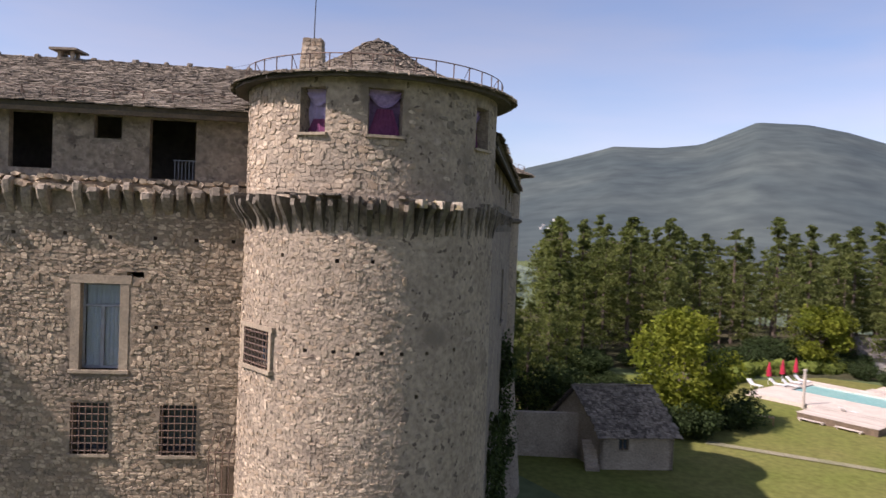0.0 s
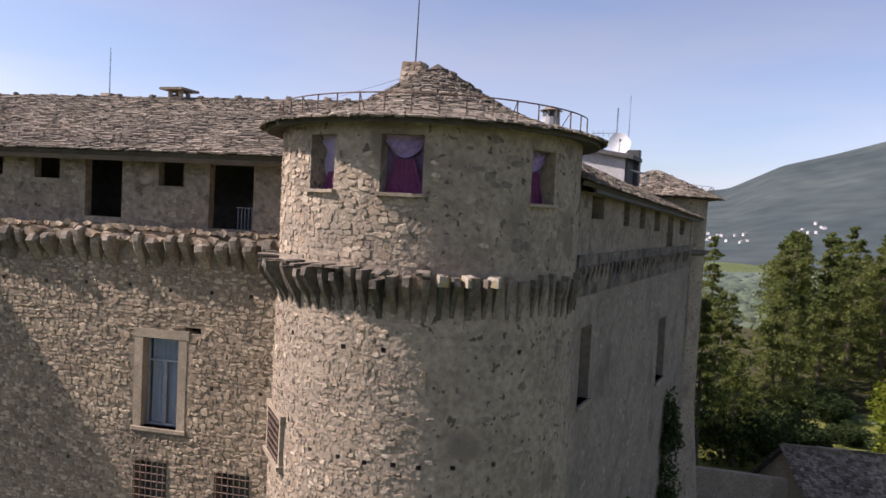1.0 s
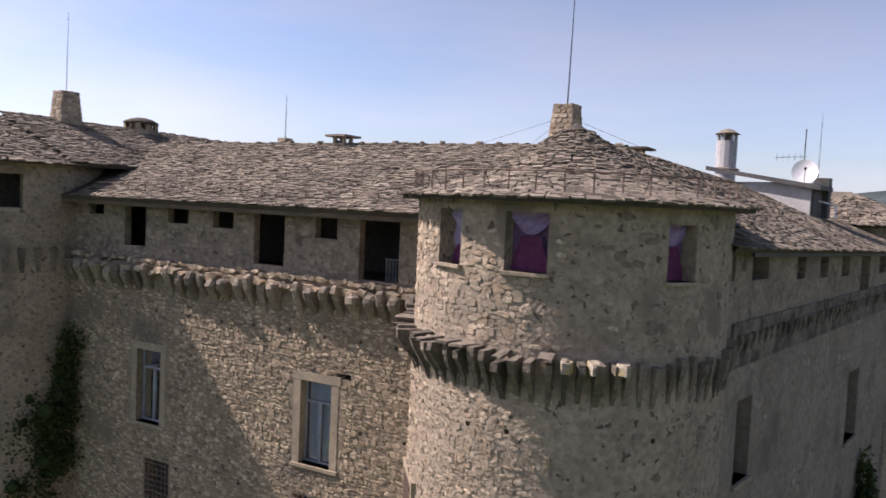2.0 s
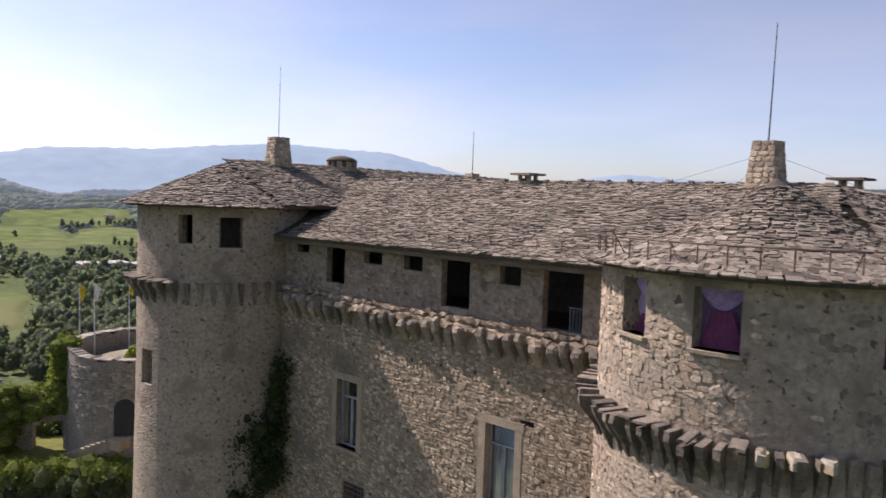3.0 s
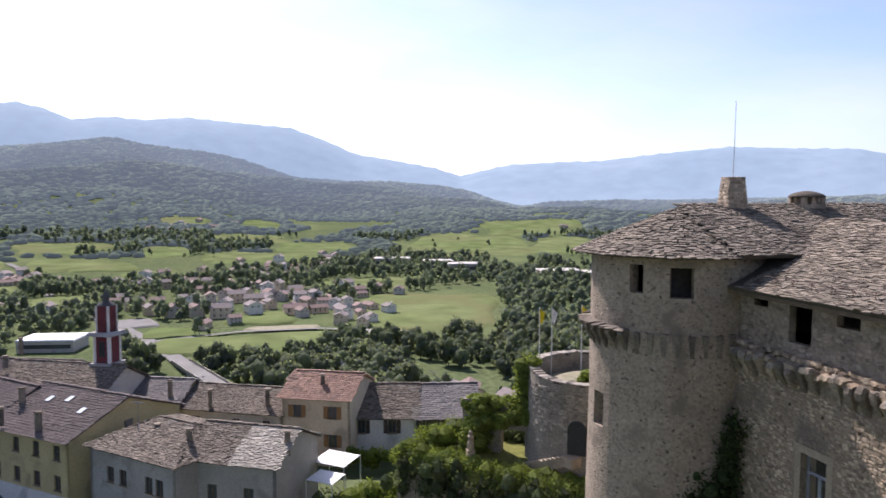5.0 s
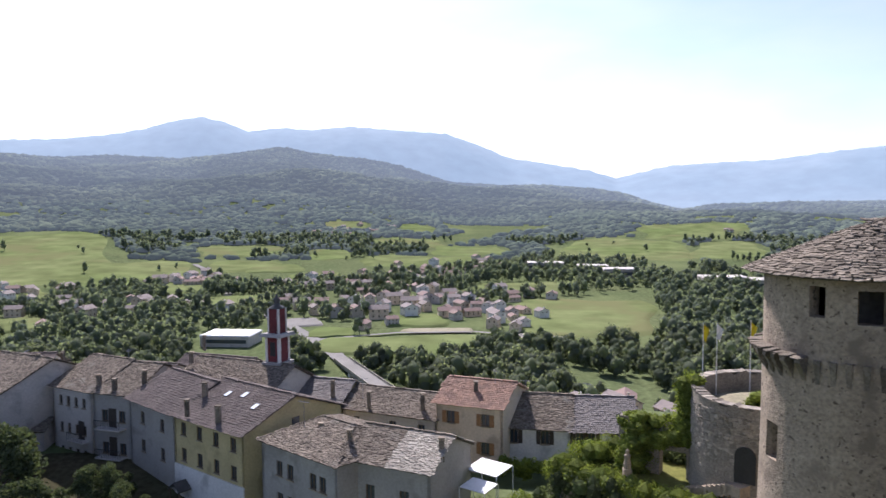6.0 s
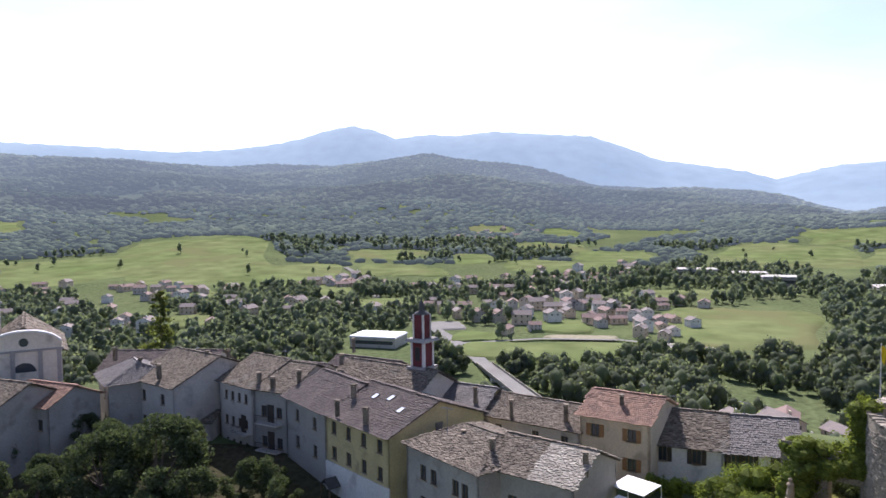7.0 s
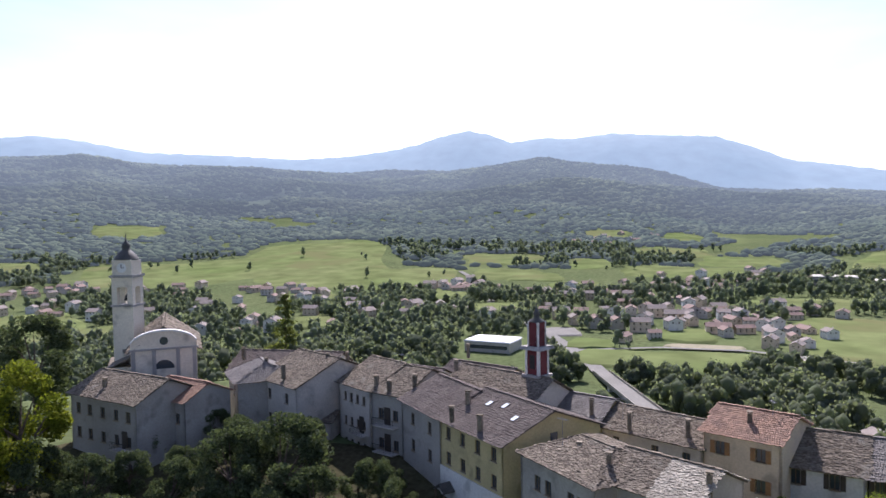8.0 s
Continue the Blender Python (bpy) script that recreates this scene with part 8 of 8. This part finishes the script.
def crowns(name, label, mat, r0, r1, count, base, grow, gaps, seed, az0=46, az1=153):
    """Forest over the hillsides, rough crowns shoulder to shoulder with clearings."""
    rng2 = np.random.default_rng(seed)
    r = r0 + (r1 - r0) * rng2.uniform(0, 1, count) ** 0.85
    az = np.radians(rng2.uniform(az0, az1, count))
    x, y = -np.sin(az) * r, np.cos(az) * r
    ok = lumps(x, y, 0.0075, 1.0) + 0.5 * lumps(x, y, 0.019, 2.0) > gaps
    z, s = ground_z(x, y), (base + r * grow) * rng2.uniform(0.65, 1.3, count)
    g = Geo()
    for i in np.nonzero(ok)[0]:
        if r[i] < 1350 and in_meadow(x[i], y[i], 1.04):
            continue
        v = ICO[0] * (1 + rng2.uniform(-0.3, 0.3, (len(ICO[0]), 1))) * np.array([0.66, 0.66, 0.36]) * s[i]
        g.add(v + np.array([x[i], y[i], z[i] + 0.1 * s[i]]), ICO[1])
    return single(name, g, mat, label, "woods", kind="stuff", smooth=True)


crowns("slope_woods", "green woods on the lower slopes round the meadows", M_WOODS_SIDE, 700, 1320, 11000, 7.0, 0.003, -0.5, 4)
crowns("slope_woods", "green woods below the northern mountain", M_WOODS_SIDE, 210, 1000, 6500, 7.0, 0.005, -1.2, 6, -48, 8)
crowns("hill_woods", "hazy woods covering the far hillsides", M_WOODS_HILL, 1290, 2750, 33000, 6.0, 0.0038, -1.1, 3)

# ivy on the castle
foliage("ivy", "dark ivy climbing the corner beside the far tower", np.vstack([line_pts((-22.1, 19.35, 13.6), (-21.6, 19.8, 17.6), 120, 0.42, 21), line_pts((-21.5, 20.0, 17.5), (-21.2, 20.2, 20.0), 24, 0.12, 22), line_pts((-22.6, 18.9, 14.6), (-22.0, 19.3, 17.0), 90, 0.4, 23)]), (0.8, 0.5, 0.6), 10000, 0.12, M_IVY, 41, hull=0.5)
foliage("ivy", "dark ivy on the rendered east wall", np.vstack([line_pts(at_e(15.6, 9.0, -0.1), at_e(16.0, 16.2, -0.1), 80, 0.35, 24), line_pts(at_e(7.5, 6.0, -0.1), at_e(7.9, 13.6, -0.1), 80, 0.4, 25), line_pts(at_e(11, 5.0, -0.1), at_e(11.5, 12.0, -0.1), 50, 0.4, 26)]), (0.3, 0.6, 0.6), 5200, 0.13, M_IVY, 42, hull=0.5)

# far village at the foot of the northern mountain
foot = mountain(RANGE_N, 900, 4000, 22, 1.1)
rng = np.random.default_rng(23)
for k in range(26):
    a, r = radians(rng.uniform(-9.5, 1.5)), rng.uniform(1560, 1800)
    x, y = -math.sin(a) * r, math.cos(a) * r
    m = Matrix.Translation((x, y, max(float(foot(np.array(x), np.array(y))), float(ground_z(x, y))) + 0.5)) @ Matrix.Rotation(rng.uniform(0, 3), 4, "Z") @ Matrix.Scale(rng.uniform(0.45, 0.72), 4)
    copy_thing(kinds[2], m).matrix_basis = m

# ---- single stones and slates ----
pieces("slate", SLATES_W, SLABS, M_SLATE, roof_w, near=(-6.0, 22.0, 25.5), rest="slates")
pieces("slate", SLATES_A, SLABS, M_SLATE, roof_a, near=(-1.0, 18.0, 26.0), rest="slates")
pieces("slate", SLATES_B, SLABS, M_SLATE, roof_b, rest="slates")
pieces("slate", SLATES_E, SLABS, M_SLATE, roof_e, rest="slates")
pieces("slate", SLATES_C, SLABS, M_SLATE, roof_c, rest="slates")
keep_w = clear_of(LOW_W, 0.02)
surround_w = [(a - 0.3, b + 0.3, c - 0.12, d + 0.26) for a, b, c, d in FRENCH]
keep_s = clear_of(surround_w)
stones_w = courses(flat_surface(at_w, DW, NW), -10.8, 5.8, 12.6, 21.95, (0.06, 0.15), (0.07, 0.25), (0.0, 0.034), lambda u, v, a, b: keep_w(u, v, a, b) and keep_s(u, v, a, b) and RNG.uniform() < 0.97)
pieces("stone", stones_w, STONES, M_STONE_W, wall_w, near=(-8.0, 21.8, 19.0), rest="stones")
keep_a = clear_of([(a - 2.5, b + 2.5, c - 0.12, d + 0.14) for a, b, c, d in GWIN] + PUTLOG_A)
stones_a = courses(round_surface(CA, R_A), -150, 26, 11.5, 21.8, (0.045, 0.135), (0.055, 0.21), (-0.02, 0.024), lambda u, v, a, b: keep_a(u, v, a, b) and RNG.uniform() < (0.9 if u < 8 else 0.9 - (u - 8) * 0.05) * (0.8 + 0.2 * float(lumps(u * 0.06, v, 1.7, 0.5))))
keep_t = clear_of(TWIN, 0.3)
stones_a += courses(round_surface(CA, RA - 0.02), -150, 40, 22.75, 25.5, (0.07, 0.16), (0.09, 0.28), (-0.008, 0.026), lambda u, v, a, b: keep_t(u, v, a, b) and (v < 25.15 or u < -30) and RNG.uniform() < (0.92 if u < 5 else max(0.03, 0.9 - (u - 5) * 0.045)) and (u < -27 or v < 24.95))
pieces("stone", stones_a, STONES, M_STONE, drum, near=CA + np.array([-1.6, -3.2, 20.5]), rest="stones")
stones_b = courses(round_surface(CB, R_B), -100, 30, 13.0, 22.3, (0.12, 0.22), (0.15, 0.4), (0.02, 0.05), lambda u, v, a, b: clear_of(WIN_B[2:], 1.0)(u, v, a, b) and RNG.uniform() < (0.9 if u < 2 else max(0.0, 0.9 - (u - 2) * 0.05)))
stones_b += courses(round_surface(CB, RB - 0.03), -100, 24, 23.3, 25.3, (0.12, 0.22), (0.15, 0.4), (0.02, 0.05), lambda u, v, a, b: RNG.uniform() < (0.9 if u < 2 else max(0.0, 0.9 - (u - 2) * 0.08)))
pieces("stone", stones_b, STONES, M_STONE, tower_b.children[0], rest="stones")
attic_holes = clear_of(OPEN_W, 0.03)
stones_t = courses(flat_surface(lambda u, v, d: at_w(u, v, d + 0.17), DW, NW), -10.5, 6.0, 23.05, 24.95, (0.09, 0.2), (0.12, 0.36), (0.006, 0.022), lambda u, v, a, b: attic_holes(u, v, a, b) and RNG.uniform() < 0.5 + 0.3 * float(lumps(u * 1.0, v * 1.3, 1.6, 0.4)))
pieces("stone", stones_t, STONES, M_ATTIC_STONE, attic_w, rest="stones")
scars = courses(round_surface(CA, R_A), 18, 110, 12.0, 21.5, (0.08, 0.2), (0.1, 0.3), (0.004, 0.015), lambda u, v, a, b: keep_a(u, v, a, b) and RNG.uniform() < 0.06 + 0.24 * max(0.0, float(lumps(u * 0.06, v, 1.4, 0.7))))
scars += courses(round_surface(CA, RA - 0.02), 30, 120, 22.8, 25.2, (0.09, 0.2), (0.1, 0.32), (0.004, 0.02), lambda u, v, a, b: keep_t(u, v, a, b) and RNG.uniform() < 0.2 + 0.25 * float(lumps(u * 0.06, v, 1.9, 0.2)))
scars_b = courses(round_surface(CB, R_B), 30, 110, 12.0, 25.5, (0.08, 0.2), (0.1, 0.3), (0.004, 0.015), lambda u, v, a, b: clear_of(WIN_B, 1.0)(u, v, a, b) and RNG.uniform() < 0.10 + 0.22 * max(0.0, float(lumps(u * 0.06, v, 1.4, 0.9))))
scars_e = courses(flat_surface(at_e, DE, NE), 0.5, LEN_E, 12.0, 22.0, (0.1, 0.2), (0.12, 0.36), (0.004, 0.015), lambda u, v, a, b: clear_of(SLIT_E, 0.1)(u, v, a, b) and RNG.uniform() < 0.05 + 0.12 * max(0.0, float(lumps(u * 1.0, v, 1.1, 0.3))))
pieces("stone", scars, STONES, M_ATTIC_STONE, drum, rest="stones")
pieces("stone", scars_b, STONES, M_ATTIC_STONE, tower_b.children[0], rest="stones")
pieces("stone", scars_e, STONES, M_ATTIC_STONE, wall_e, rest="stones")
